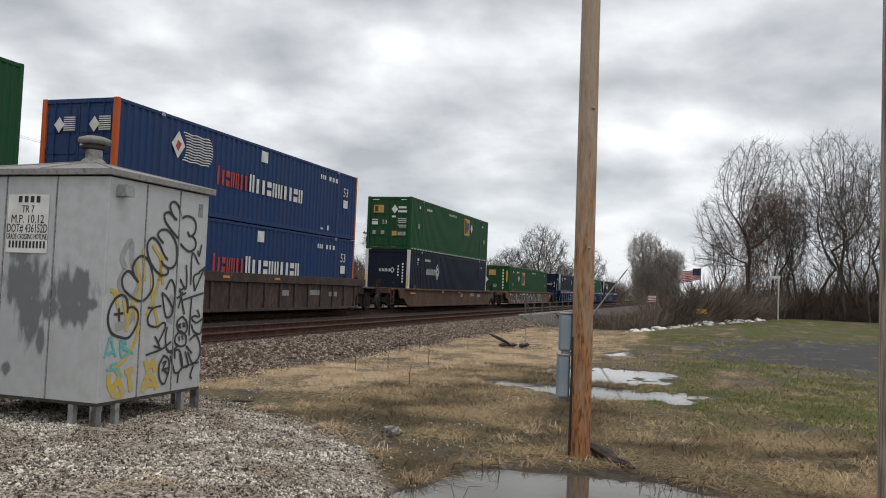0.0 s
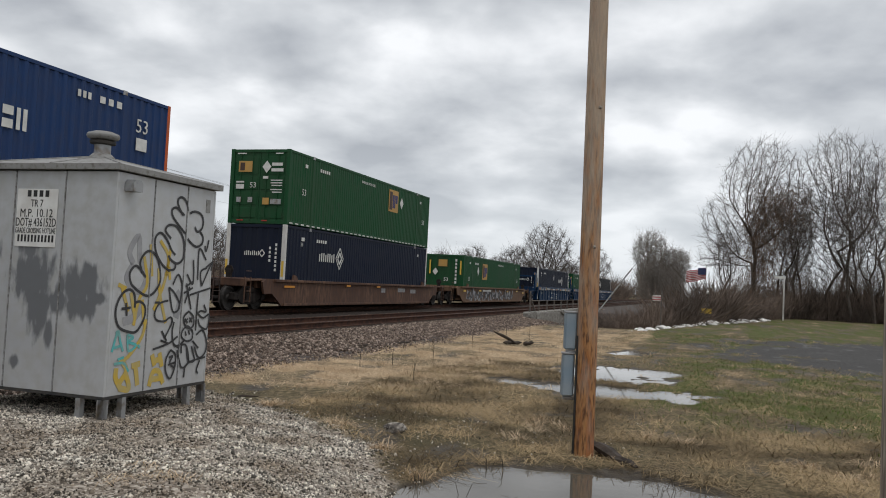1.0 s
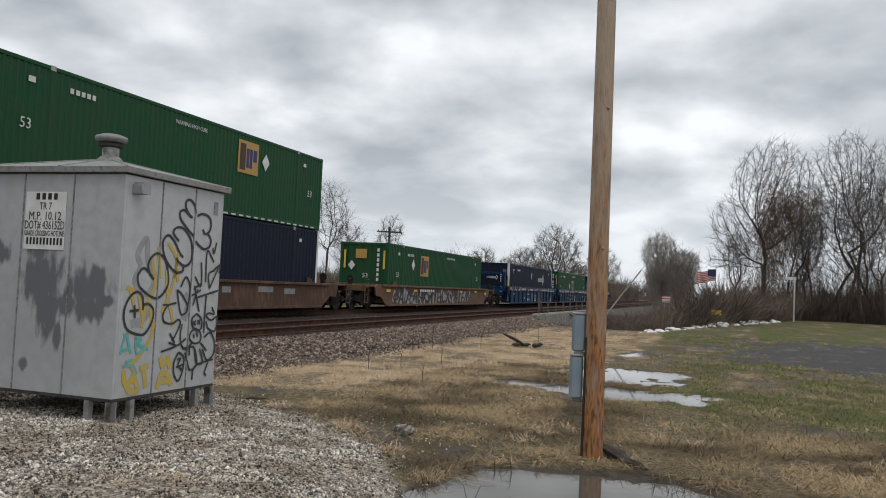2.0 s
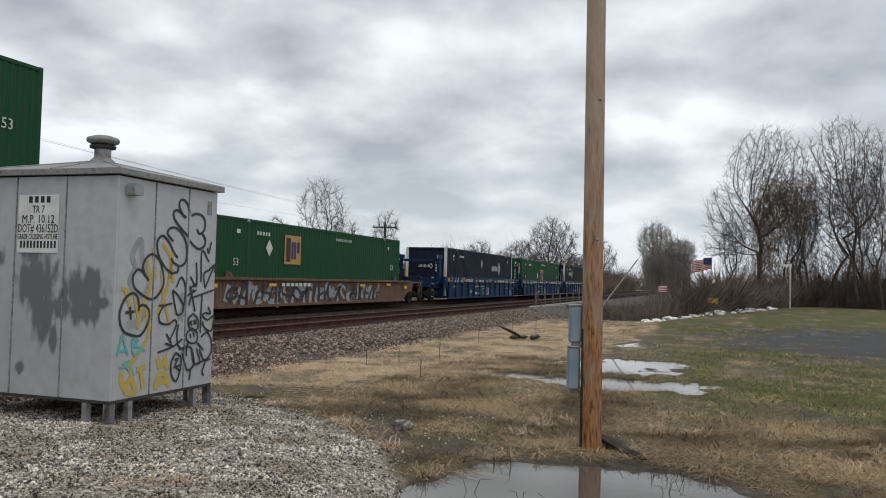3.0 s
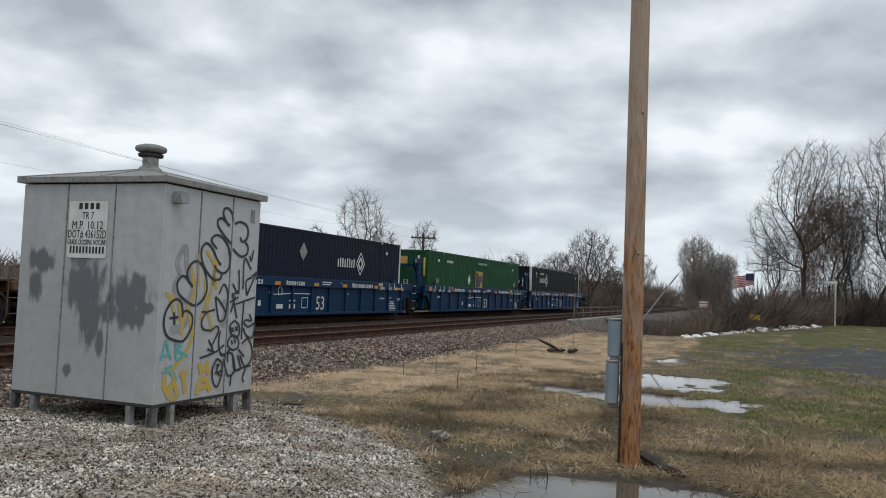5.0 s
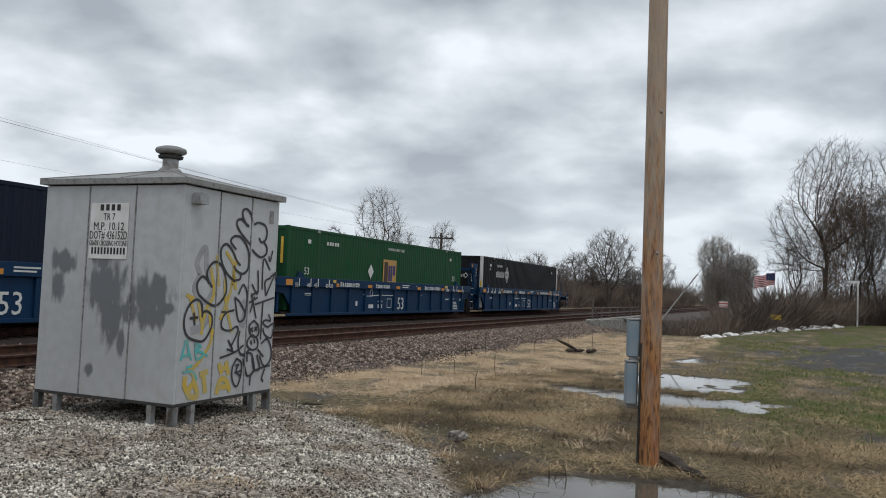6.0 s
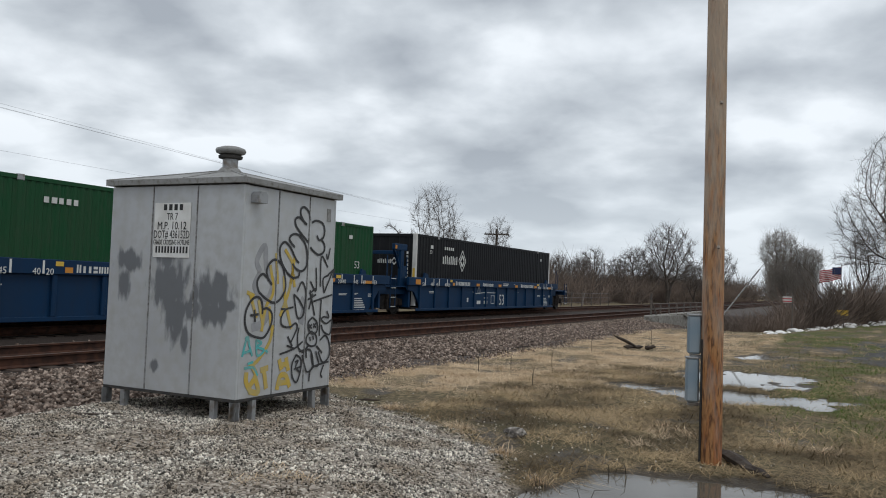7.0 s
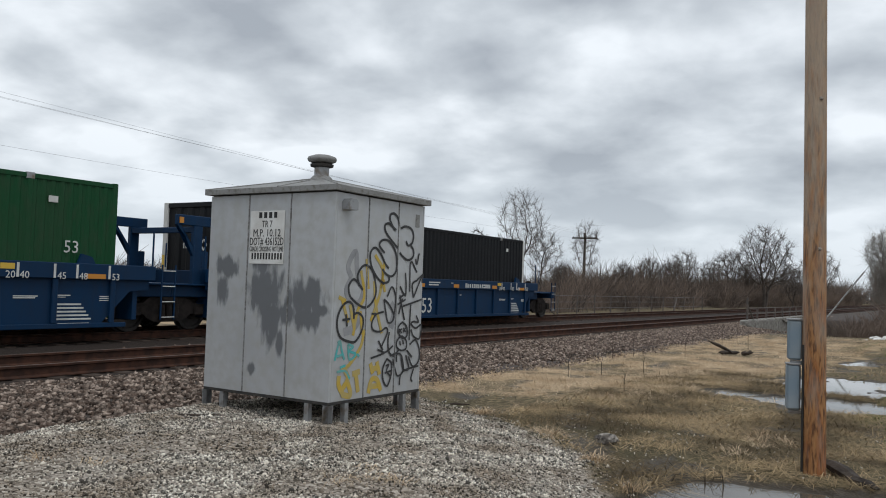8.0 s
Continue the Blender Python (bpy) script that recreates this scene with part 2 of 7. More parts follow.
def build_ground():
    S = spaced(-400, 2500, 2.0, 26.0, 0.1, 1.08)
    D = spaced(-1500, 1500, -6.0, 9.5, 0.1, 1.10)
    ns, nd = len(S), len(D)
    verts, zone, zone2 = [], [], []
    for s in S:
        for d in D:
            close = -30 < s < 140 and -60 < d < 30
            z = ground_height(s, d) if close else (-0.2 if s < 140 else -1.0 * smooth_step(0, 30, 10 - d) - 0.2)
            verts.append((s, d, z))
            if not close:
                zone.append((0, 0.35, 0.4, 1)), zone2.append((0, 0, 0, 1))
                continue
            w = fbm(s * 0.5, d * 0.5, 11.0) * 0.5
            w2 = fbm(s * 0.33, d * 0.7, 17.0) + 0.5 * fbm(s * 1.4, d * 2.0, 18.0)
            md = mound_distance(s, d)
            gravel = smooth_step(-0.12, 0.25, md + 0.25 * fbm(s * 2.2, d * 2.2, 4.0))
            straw = straw_share(s, d)
            green = smooth_step(2.3, 0.0, d + 2.4 * w) * smooth_step(9.0, 14.0, s + 3 * w - 0.6 * d)
            green = max(green, smooth_step(24, 30, s + 4 * w) * smooth_step(5, 2, d))
            green = green * smooth_step(-0.45, 0.1, w2) * (0.55 + 0.45 * smooth_step(-0.3, 0.25, fbm(s * 1.5, d * 2.3, 61.0)))
            green = max(green, 0.95 * smooth_step(0.0, 0.5, 1 - math.hypot((s - 14.6) / 3.4, (d + 2.2) / 3.6) + 0.7 * w2))
            straw = max(straw * smooth_step(-0.75, -0.2, w2) * (0.35 + 0.65 * smooth_step(-0.25, 0.2, fbm(s * 0.7, d * 1.1, 41.0) + 0.5 * fbm(s * 2.3, d * 2.3, 42.0))), 0.5 * smooth_step(0.3, 0.8, -w2 * (1 if s > 9 else 0.5)) * (1 - gravel))
            mud = smooth_step(-0.16, 0.08, max(puddle_depth(s, d))) + 0.9 * smooth_step(0.05, 0.45, fbm(s * 0.6, d * 1.3, 23.0)) * (1 - straw) * (1 - 0.7 * green)
            tar = smooth_step(0.0, 0.4, tar_share(s, d))
            zone.append((gravel, green, straw, 1)), zone2.append((tar, min(1, mud), 0.95 * wet_share(s, d), 1))
    faces = [(i * nd + j, i * nd + j + 1, (i + 1) * nd + j + 1, (i + 1) * nd + j) for i in range(ns - 1) for j in range(nd - 1)]
    me = bpy.data.meshes.new("ground")
    me.from_pydata(verts, [], [q[::-1] for q in faces])
    for nm, data in (("zone", zone), ("zone2", zone2)):
        at = me.color_attributes.new(nm, "FLOAT_COLOR", "POINT")
        at.data.foreach_set("color", np.array(data, dtype=np.float32).ravel())
    me.polygons.foreach_set("use_smooth", [True] * len(me.polygons))
    me.materials.append(M_GROUND)
    ob = new("ground", me)
    ob.matrix_world = TRACK
    return tagged(ob, "wet earth with dead straw, moss, gravel and puddles", "ground", kind="structure")


def ground_material():
    mat = bpy.data.materials.new("earth")
    mat.use_nodes = True
    nt = mat.node_tree
    N, L = nt.nodes.new, nt.links.new
    bs = nt.nodes["Principled BSDF"]
    bs.inputs["Specular IOR Level"].default_value = 0.2
    co = N("ShaderNodeTexCoord")

    def tex(scale, detail=5, kind="noise", stretch=None):
        src = co.outputs["Object"]
        if stretch:
            mp = N("ShaderNodeMapping")
            mp.inputs["Scale"].default_value = stretch
            L(src, mp.inputs[0])
            src = mp.outputs[0]
        n = N("ShaderNodeTexNoise" if kind == "noise" else "ShaderNodeTexVoronoi")
        n.inputs["Scale"].default_value = scale
        if kind == "noise":
            n.inputs["Detail"].default_value = detail
        L(src, n.inputs["Vector"])
        return n.outputs[0] if kind == "noise" else n.outputs["Color"]

    def ramp(sock, *stops):
        r = N("ShaderNodeValToRGB")
        e = r.color_ramp.elements
        while len(e) < len(stops):
            e.new(0.5)
        for k, (p, c) in enumerate(stops):
            e[k].position, e[k].color = p, (*c, 1)
        L(sock, r.inputs[0])
        return r.outputs[0]

    def blend(fac, a, b):
        m = N("ShaderNodeMixRGB")
        L(fac, m.inputs[0]), L(a, m.inputs[1]), L(b, m.inputs[2])
        return m.outputs[0]

    def mask(sock, noisy, width=0.34):
        a = N("ShaderNodeMath")
        a.operation = "ADD"
        L(sock, a.inputs[0]), L(noisy, a.inputs[1])
        r = N("ShaderNodeMapRange")
        r.inputs[1].default_value, r.inputs[2].default_value = 1.0 - width, 1.0 + width
        L(a.outputs[0], r.inputs[0])
        return r.outputs[0]

    fine, wide = tex(55), tex(1.6)
    mid = tex(11, 9)
    z1, z2 = N("ShaderNodeVertexColor"), N("ShaderNodeVertexColor")
    z1.layer_name, z2.layer_name = "zone", "zone2"
    s1, s2 = N("ShaderNodeSeparateColor"), N("ShaderNodeSeparateColor")
    L(z1.outputs[0], s1.inputs[0]), L(z2.outputs[0], s2.inputs[0])
    dull = blend(ramp(wide, (0.35, (0, 0, 0)), (0.65, (1, 1, 1))), ramp(fine, (0.34, (0.026, 0.021, 0.012)), (0.5, (0.098, 0.073, 0.042)), (0.66, (0.32, 0.25, 0.155))), ramp(mid, (0.34, (0.045, 0.038, 0.020)), (0.5, (0.115, 0.095, 0.050)), (0.66, (0.28, 0.215, 0.125))))
    straw = ramp(tex(14, 6, stretch=(1, 5, 1)), (0.3, (0.20, 0.138, 0.080)), (0.52, (0.44, 0.325, 0.20)), (0.75, (0.64, 0.50, 0.335)))
    moss = blend(wide, ramp(fine, (0.3, (0.036, 0.058, 0.008)), (0.72, (0.085, 0.116, 0.024))), ramp(mid, (0.3, (0.050, 0.062, 0.012)), (0.7, (0.145, 0.120, 0.048))))
    stone = ramp(tex(38, kind="voronoi"), (0.1, (0.065, 0.052, 0.039)), (0.45, (0.22, 0.182, 0.145)), (0.9, (0.52, 0.465, 0.395)))
    mud = ramp(mid, (0.3, (0.035, 0.027, 0.019)), (0.7, (0.075, 0.06, 0.043)))
    tar = blend(wide, ramp(fine, (0.3, (0.035, 0.034, 0.034)), (0.7, (0.075, 0.072, 0.07))), ramp(mid, (0.3, (0.05, 0.048, 0.046)), (0.7, (0.11, 0.105, 0.10))))
    c = blend(mask(s1.outputs[1], mid), dull, moss)
    c = blend(mask(s1.outputs[2], mid), c, straw)
    wet = blend(wide, ramp(fine, (0.36, (0.020, 0.017, 0.009)), (0.5, (0.066, 0.056, 0.028)), (0.66, (0.24, 0.19, 0.115))), ramp(mid, (0.3, (0.045, 0.046, 0.018)), (0.7, (0.10, 0.082, 0.048))))
    c = blend(mask(s2.outputs[2], mid), c, wet)
    c = blend(mask(s2.outputs[1], mid), c, mud)
    c = blend(mask(s2.outputs[0], mid), c, tar)
    c = blend(mask(s1.outputs[0], mid), c, stone)
    L(c, bs.inputs["Base Color"])
    r = N("ShaderNodeMapRange")
    r.inputs[3].default_value, r.inputs[4].default_value = 0.95, 0.55
    L(mask(s2.outputs[1], mid), r.inputs[0])
    L(r.outputs[0], bs.inputs["Roughness"])
    bp = N("ShaderNodeBump")
    bp.inputs["Strength"].default_value, bp.inputs["Distance"].default_value = 0.7, 0.025
    L(tex(45, 6), bp.inputs["Height"])
    L(bp.outputs[0], bs.inputs["Normal"])
    return mat


def water_material():
    mat = bpy.data.materials.new("puddle water")
    mat.use_nodes = True
    nt = mat.node_tree
    bs = nt.nodes["Principled BSDF"]
    bs.inputs["Base Color"].default_value = (0.10, 0.088, 0.07, 1)
    bs.inputs["Roughness"].default_value, bs.inputs["IOR"].default_value = 0.03, 1.33
    n, b = nt.nodes.new("ShaderNodeTexNoise"), nt.nodes.new("ShaderNodeBump")
    n.inputs["Scale"].default_value = 6
    b.inputs["Strength"].default_value, b.inputs["Distance"].default_value = 0.05, 0.01
    co = nt.nodes.new("ShaderNodeTexCoord")
    nt.links.new(co.outputs["Object"], n.inputs["Vector"])
    nt.links.new(n.outputs[0], b.inputs["Height"])
    nt.links.new(b.outputs[0], bs.inputs["Normal"])
    return mat


M_GROUND, M_WATER = ground_material(), water_material()
build_ground()


def puddle(s0, s1, d0, d1, z, label):
    """A level sheet of water; the hollow of the ground draws its shore."""
    g = Geo()
    n = 24
    c = ((s0 + s1) / 2, (d0 + d1) / 2)
    rim = [(c[0] + (s1 - s0) / 2 * math.cos(2 * math.pi * k / n), c[1] + (d1 - d0) / 2 * math.sin(2 * math.pi * k / n)) for k in range(n)]
    g.add([(x, y, z) for x, y in rim] + [(x, y, z - 0.12) for x, y in rim], [tuple(range(n)), tuple(range(2 * n - 1, n - 1, -1))] + [(k, k + n, (k + 1) % n + n, (k + 1) % n) for k in range(n)])
    ob = part("puddle", g, M_WATER, label=label, kind="structure")
    ob.matrix_world = TRACK
    return tagged(ob, category="puddle")


puddle(4.0, 8.6, -1.4, 3.2, -0.055, "still brown puddle at the foot of the pole")
puddle(12.0, 26.5, -2.0, 5.2, -0.03, "shallow rain puddles shining on the grass")


# ---------------------------------------------------------------- railway
M_BALLAST = material("ballast bed", (0.055, 0.040, 0.034), 0.95, alt=(0.10, 0.076, 0.064), scale=22, alt2=(0.05, 0.04, 0.034), scale2=48, bump=1.0, bump_scale=35)
# oily grime, with the shadow on the bed also put into its dark colour
M_GRIME_SHADE = material("oily ballast with shadow between the rails", (0.034, 0.026, 0.022), 0.95, spec=0.15, alt=(0.058, 0.044, 0.037), scale=18, alt2=(0.030, 0.024, 0.021), scale2=40, bump=1.0, bump_scale=35)
M_RAIL = material("rusty rail", (0.075, 0.036, 0.024), 0.9, 0.0, spec=0.15, alt=(0.040, 0.023, 0.018), scale=6, bump=0.2)
M_RAILTOP = material("rusted rail head", (0.15, 0.10, 0.075), 0.55, 0.5, alt=(0.10, 0.065, 0.05), scale=5)
M_TIE = material("creosoted tie", (0.036, 0.026, 0.021), 0.9, spec=0.15, alt=(0.066, 0.05, 0.04), scale=5, bump=0.6, bump_scale=30, vary=0.3)
TRACKS = (11.65, 16.88)  # d of the two centre lines


def build_bed():
    prof = [(6.6, -0.5), (7.3, -0.03), (8.0, 0.04), (9.75, 0.16), (10.3, 0.175), (13.2, 0.175), (14.2, 0.10), (15.4, 0.175), (18.4, 0.175), (19.0, 0.14), (21.0, -0.1)]
    S = spaced(-260, 900, -6, 60, 0.35, 1.12)
    v, f, n = [], [], len(prof)
    for s in S:
        for k, (d, z) in enumerate(prof):
            w = 0.35 * fbm(s * 0.3, k * 3.0, 7.0) if 0 < k < 3 else 0
            if k < 4 and 41.0 < s < 66:  # the slope gives way to the bridge's abutment
                t = smooth_step(41.0, 42.6, s) * smooth_step(66, 64, s)
                d, w = d + (max(d, 9.15 + 0.05 * k) - d) * t, w * (1 - t)
            v.append((s, d + w, z + 0.02 * fbm(s * 1.3, d * 1.3, 8.0)))
    f = [(i * n + j, i * n + n + j, i * n + n + j + 1, i * n + j + 1) for i in range(len(S) - 1) for j in range(n - 1)]
    g = Geo().add(v, f)
    # from the near shoulder on, the bed takes the grime and shadow colour
    g.m = [1 if k % (n - 1) >= 4 else 0 for k in range(len(f))]
    ob = part("ballast", g, [M_BALLAST, M_GRIME_SHADE], smooth=True, kind="structure", label="grey crushed stone track bed")
    ob.matrix_world = TRACK
    return tagged(ob, category="ballast")


build_bed()


def rail_profile():
    half = [(0.075, 0.0), (0.075, 0.012), (0.012, 0.035), (0.009, 0.125), (0.036, 0.14), (0.036, 0.165), (0.028, 0.172)]
    return half + [(-a, b) for a, b in half[::-1]]


def build_track(dc, label):
    tr = thing("railway_track", label, "railway track", TRACK @ Matrix.Translation((0, dc, 0)), "pair of tracks", "structure")
    p = rail_profile()
    for side in (-0.755, 0.755):
        g = Geo()
        n = len(p)
        v = [(s, side + a, RAIL_Z - 0.172 + b) for s in (-250, 900) for a, b in p]
        for j in range(n):
            g.slot = 1 if j == 6 else 0
            g.add([], [])
            g.f.append((j, (j + 1) % n, n + (j + 1) % n, n + j))
            g.m.append(g.slot)
        g.v = v
        part("rail", g, [M_RAIL, M_RAILTOP], tr)
    return tr


track_near = build_track(TRACKS[0], "empty rusty rail track on dark ties")
track_far = build_track(TRACKS[1], "rusty rail track that carries the train")

# ---------------------------------------------------------------- scattered stones and blades (uncountable)
RNG = np.random.default_rng(7)


def quick_mesh(name, verts, faces, mat):
    """A mesh from arrays: verts (n, 3), faces (m, k)."""
    me = bpy.data.meshes.new(name)
    n, (m, k) = len(verts), faces.shape
    me.vertices.add(n)
    me.vertices.foreach_set("co", np.ascontiguousarray(verts, dtype=np.float32).ravel())
    me.loops.add(m * k)
    me.loops.foreach_set("vertex_index", np.ascontiguousarray(faces, dtype=np.int32).ravel())
    me.polygons.add(m)
    me.polygons.foreach_set("loop_start", np.arange(0, m * k, k, dtype=np.int32))
    me.update(calc_edges=True)
    me.materials.append(mat)
    return me


CUBE_V = np.array([(x, y, z) for x in (-1, 1) for y in (-1, 1) for z in (-1, 1)], float)
CUBE_F = np.array([(0, 1, 3, 2), (4, 6, 7, 5), (0, 4, 5, 1), (2, 3, 7, 6), (0, 2, 6, 4), (1, 5, 7, 3)])


def turns(n):
    q = RNG.normal(size=(n, 4))
    q /= np.linalg.norm(q, axis=1)[:, None]
    w, x, y, z = q.T
    return np.stack([1 - 2 * (y * y + z * z), 2 * (x * y - w * z), 2 * (x * z + w * y), 2 * (x * y + w * z), 1 - 2 * (x * x + z * z), 2 * (y * z - w * x),
                     2 * (x * z - w * y), 2 * (y * z + w * x), 1 - 2 * (x * x + y * y)], 1).reshape(n, 3, 3)


def stones(name, places, sizes, mat, label, flat=0.6):
    """Angular stones: jittered, flattened and turned blocks."""
    n = len(places)
    v = CUBE_V[None] * RNG.uniform(0.55, 1.0, (n, 8, 3)) * RNG.uniform(0.6, 1.0, (n, 1, 3)) * np.array([1, 1, flat])
    v = np.einsum("nij,nkj->nki", turns(n), v) * (np.asarray(sizes)[:, None, None] * 0.5) + np.asarray(places)[:, None, :]
    f = (CUBE_F[None] + (np.arange(n) * 8)[:, None, None]).reshape(-1, 4)
    ob = new(name, quick_mesh(name, v.reshape(-1, 3), f, mat))
    ob.matrix_world = TRACK
    return tagged(ob, label, "gravel", kind="stuff")


def blades(name, places, heights, lean, width, mat, label):
    """Thin bent blades, each a strip of two quads ending in a point."""
    n = len(places)
    a = RNG.uniform(0, 2 * np.pi, n)
    h = np.asarray(heights)
    d = np.stack([np.cos(a), np.sin(a), np.zeros(n)], 1)
    side = np.stack([-np.sin(a), np.cos(a), np.zeros(n)], 1) * (width * RNG.uniform(0.6, 1.3, n))[:, None]
    ln = lean * RNG.uniform(0.6, 1.3, n)
    p = np.asarray(places)
    zz = np.array([0, 0, 1.0])
    mid = p + d * (h * ln * 0.45)[:, None] + zz * (h * 0.6 * np.cos(np.minimum(ln * 0.6, 1.4)))[:, None]
    tip = p + d * (h * ln * 1.1)[:, None] + zz * (h * np.cos(np.minimum(ln, 1.5)))[:, None]
    v = np.stack([p - side, p + side, mid - side * 0.8, mid + side * 0.8, tip - side * 0.15, tip + side * 0.15], 1)
    f = (np.array([(0, 1, 3, 2), (2, 3, 5, 4)])[None] + (np.arange(n) * 6)[:, None, None]).reshape(-1, 4)
    ob = new(name, quick_mesh(name, v.reshape(-1, 3), f, mat))
    ob.matrix_world = TRACK
    return tagged(ob, label, "grass", kind="stuff")


BED = [(7.3, -0.03), (8.0, 0.04), (9.75, 0.16), (10.3, 0.175), (13.2, 0.175)]


def bed_height(d):
    return float(np.interp(d, [p[0] for p in BED], [p[1] for p in BED]))


M_STONE = material("limestone chips", (0.84, 0.775, 0.67), 0.9, alt=(0.40, 0.33, 0.255), scale=2.0, vary=0.9, spec=0.25)
M_BSTONE = material("ballast stones", (0.082, 0.058, 0.045), 0.9, alt=(0.28, 0.222, 0.182), scale=9, vary=0.95, spec=0.2, contrast=(0.45, 0.6))
M_STRAW = material("dead straw", (0.68, 0.53, 0.36), 0.9, alt=(0.42, 0.295, 0.175), scale=1.3, vary=0.5, spec=0.2)
M_THATCH = material("matted dead grass", (0.29, 0.215, 0.122), 0.9, alt=(0.085, 0.062, 0.034), scale=0.9, vary=0.9, spec=0.15)
M_BLADE = material("short green grass", (0.066, 0.118, 0.016), 0.85, alt=(0.115, 0.118, 0.036), scale=0.8, vary=0.5, spec=0.15)


def build_scatter():
    pts, size = [], []
    while len(pts) < 64000:
        s, d = RNG.uniform(1.5, 10.2), RNG.uniform(0.8, 8.3)
        md = mound_distance(s, d)
        if md < -0.25 + 0.3 * RNG.random() or (md < 0.25 and RNG.random() < 0.5):
            continue
        if fbm(s * 0.8, d * 0.8, 21.0) + 0.4 * fbm(s * 3, d * 3, 22.0) > 0.16 and RNG.random() < 0.72:
            continue
        pts.append((s, d, ground_height(s, d) + 0.004)), size.append(RNG.uniform(0.010, 0.027) * (1.9 if RNG.random() < 0.04 else 1))
    for k in range(2600):  # strays washed out over the wet earth
        s, d = RNG.uniform(6.5, 12.5), RNG.uniform(0.5, 6.5)
        if mound_distance(s, d) < 0 and max(puddle_depth(s, d)) < -0.05 and RNG.random() < 0.15 + 0.85 * wet_share(s, d) + smooth_step(-0.8, 0, mound_distance(s, d)):
            pts.append((s, d, ground_height(s, d) + 0.003)), size.append(RNG.uniform(0.010, 0.030))
    stones("gravel", pts, size, M_STONE, "pale limestone gravel heaped round the cabinet")
    pts, size = [], []
    while len(pts) < 38000:
        s = 3 + 70 * RNG.random() ** 1.5
        d = RNG.uniform(7.2, 10.4)
        if d < 7.9 + 0.4 * fbm(s * 0.7, 2.0, 6.0) and RNG.random() < 0.7:
            continue
        if s > 41.5 and d < 9.2:
            continue
        pts.append((s, d, bed_height(d) + 0.012)), size.append(RNG.uniform(0.035, 0.085))
    for k in range(1500):
        s, d = 3 + 40 * RNG.random() ** 1.4, RNG.uniform(10.4, 15.2)
        pts.append((s, d, 0.17 if d < 13.2 else 0.12)), size.append(RNG.uniform(0.05, 0.09))
    stones("ballast_stones", pts, size, M_BSTONE, "angular grey-brown track ballast stones", 0.75)
    straw, thatch, green = [], [], []
    tries = 0
    while len(straw) < 30000 and tries < 150000:
        tries += 1
        s, d = 9 + 30 * RNG.random() ** 1.3, RNG.uniform(2.6, 8.1)
        m = straw_share(s, d)
        m *= 0.25 + 0.75 * smooth_step(-0.25, 0.2, fbm(s * 0.7, d * 1.1, 41.0) + 0.5 * fbm(s * 2.3, d * 2.3, 42.0))
        if RNG.random() < m and mound_distance(s, d) < -0.1 and puddle_depth(s, d)[1] < -0.15:
            straw.append((s, d, ground_height(s, d)))
    tries = 0
    while len(thatch) < 62000 and tries < 200000:
        tries += 1
        s, d = 5.0 + 13 * RNG.random() ** 1.2, RNG.uniform(-5.0, 5.2)
        if mound_distance(s, d) > -0.05 or max(puddle_depth(s, d)) > -0.02:
            continue
        if s > 11.0 and d < 1.2 and RNG.random() < 0.8:
            continue
        if (fbm(s * 0.9, d * 0.9, 31.0) < -0.12 and RNG.random() < 0.8) or RNG.random() < 0.4 * wet_share(s, d):
            continue
        thatch.append((s, d, ground_height(s, d)))
    flecks = []
    while len(flecks) < 15000:
        s, d = 11.0 + 26 * RNG.random() ** 1.3, RNG.uniform(-13.0, 3.5)
        if max(puddle_depth(s, d)) < -0.02 and tar_share(s, d) < 0.3 and fbm(s * 1.1, d * 1.7, 33.0) > RNG.uniform(-0.5, 0.35) and not (11.5 < s < 18 and d < 0.8 and RNG.random() < 0.75):
            flecks.append((s, d, ground_height(s, d)))
    blades("straw_flecks", flecks, RNG.uniform(0.06, 0.20, len(flecks)), 2.1, 0.0048, M_THATCH, "brown dead grass strewn through green turf")
    tries = 0
    while len(green) < 30000 and tries < 90000:
        tries += 1
        s, d = 9 + 28 * RNG.random() ** 1.3, RNG.uniform(-14.0, 3.0)
        w = fbm(s * 0.5, d * 0.5, 11.0) * 0.5
        m = smooth_step(2.3, 0.0, d + 2.4 * w) * smooth_step(9.0, 14.0, s + 3 * w - 0.6 * d) * smooth_step(-0.45, 0.1, fbm(s * 0.33, d * 0.7, 17.0) + 0.5 * fbm(s * 1.4, d * 2.0, 18.0))
        tar = tar_share(s, d)
        m = max(m, smooth_step(0.0, 0.5, 1 - math.hypot((s - 14.6) / 3.4, (d + 2.2) / 3.6)))
        if RNG.random() < m and max(puddle_depth(s, d)) < -0.1 and tar < 0.1:
            green.append((s, d, ground_height(s, d)))
    blades("straw", straw, RNG.uniform(0.05, 0.15, len(straw)), 1.9, 0.0032, M_STRAW, "pale flattened dead grass along the ballast")
    blades("thatch", thatch, RNG.uniform(0.06, 0.20, len(thatch)), 2.1, 0.0030, M_THATCH, "brown matted dead grass on wet earth")
    blades("grass", green, RNG.uniform(0.02, 0.07, len(green)), 0.8, 0.004, M_BLADE, "short green spring grass and moss")
    tufts, hh = [], []
    for c in range(36):  # standing tufts at the gravel's edge, round the puddle and along its far shore
        k = c % 3
        if k == 0:
            i = RNG.integers(2, 9)
            f = RNG.random()
            s = MOUND_EDGE[i][0] * (1 - f) + MOUND_EDGE[i + 1][0] * f + RNG.normal() * 0.1
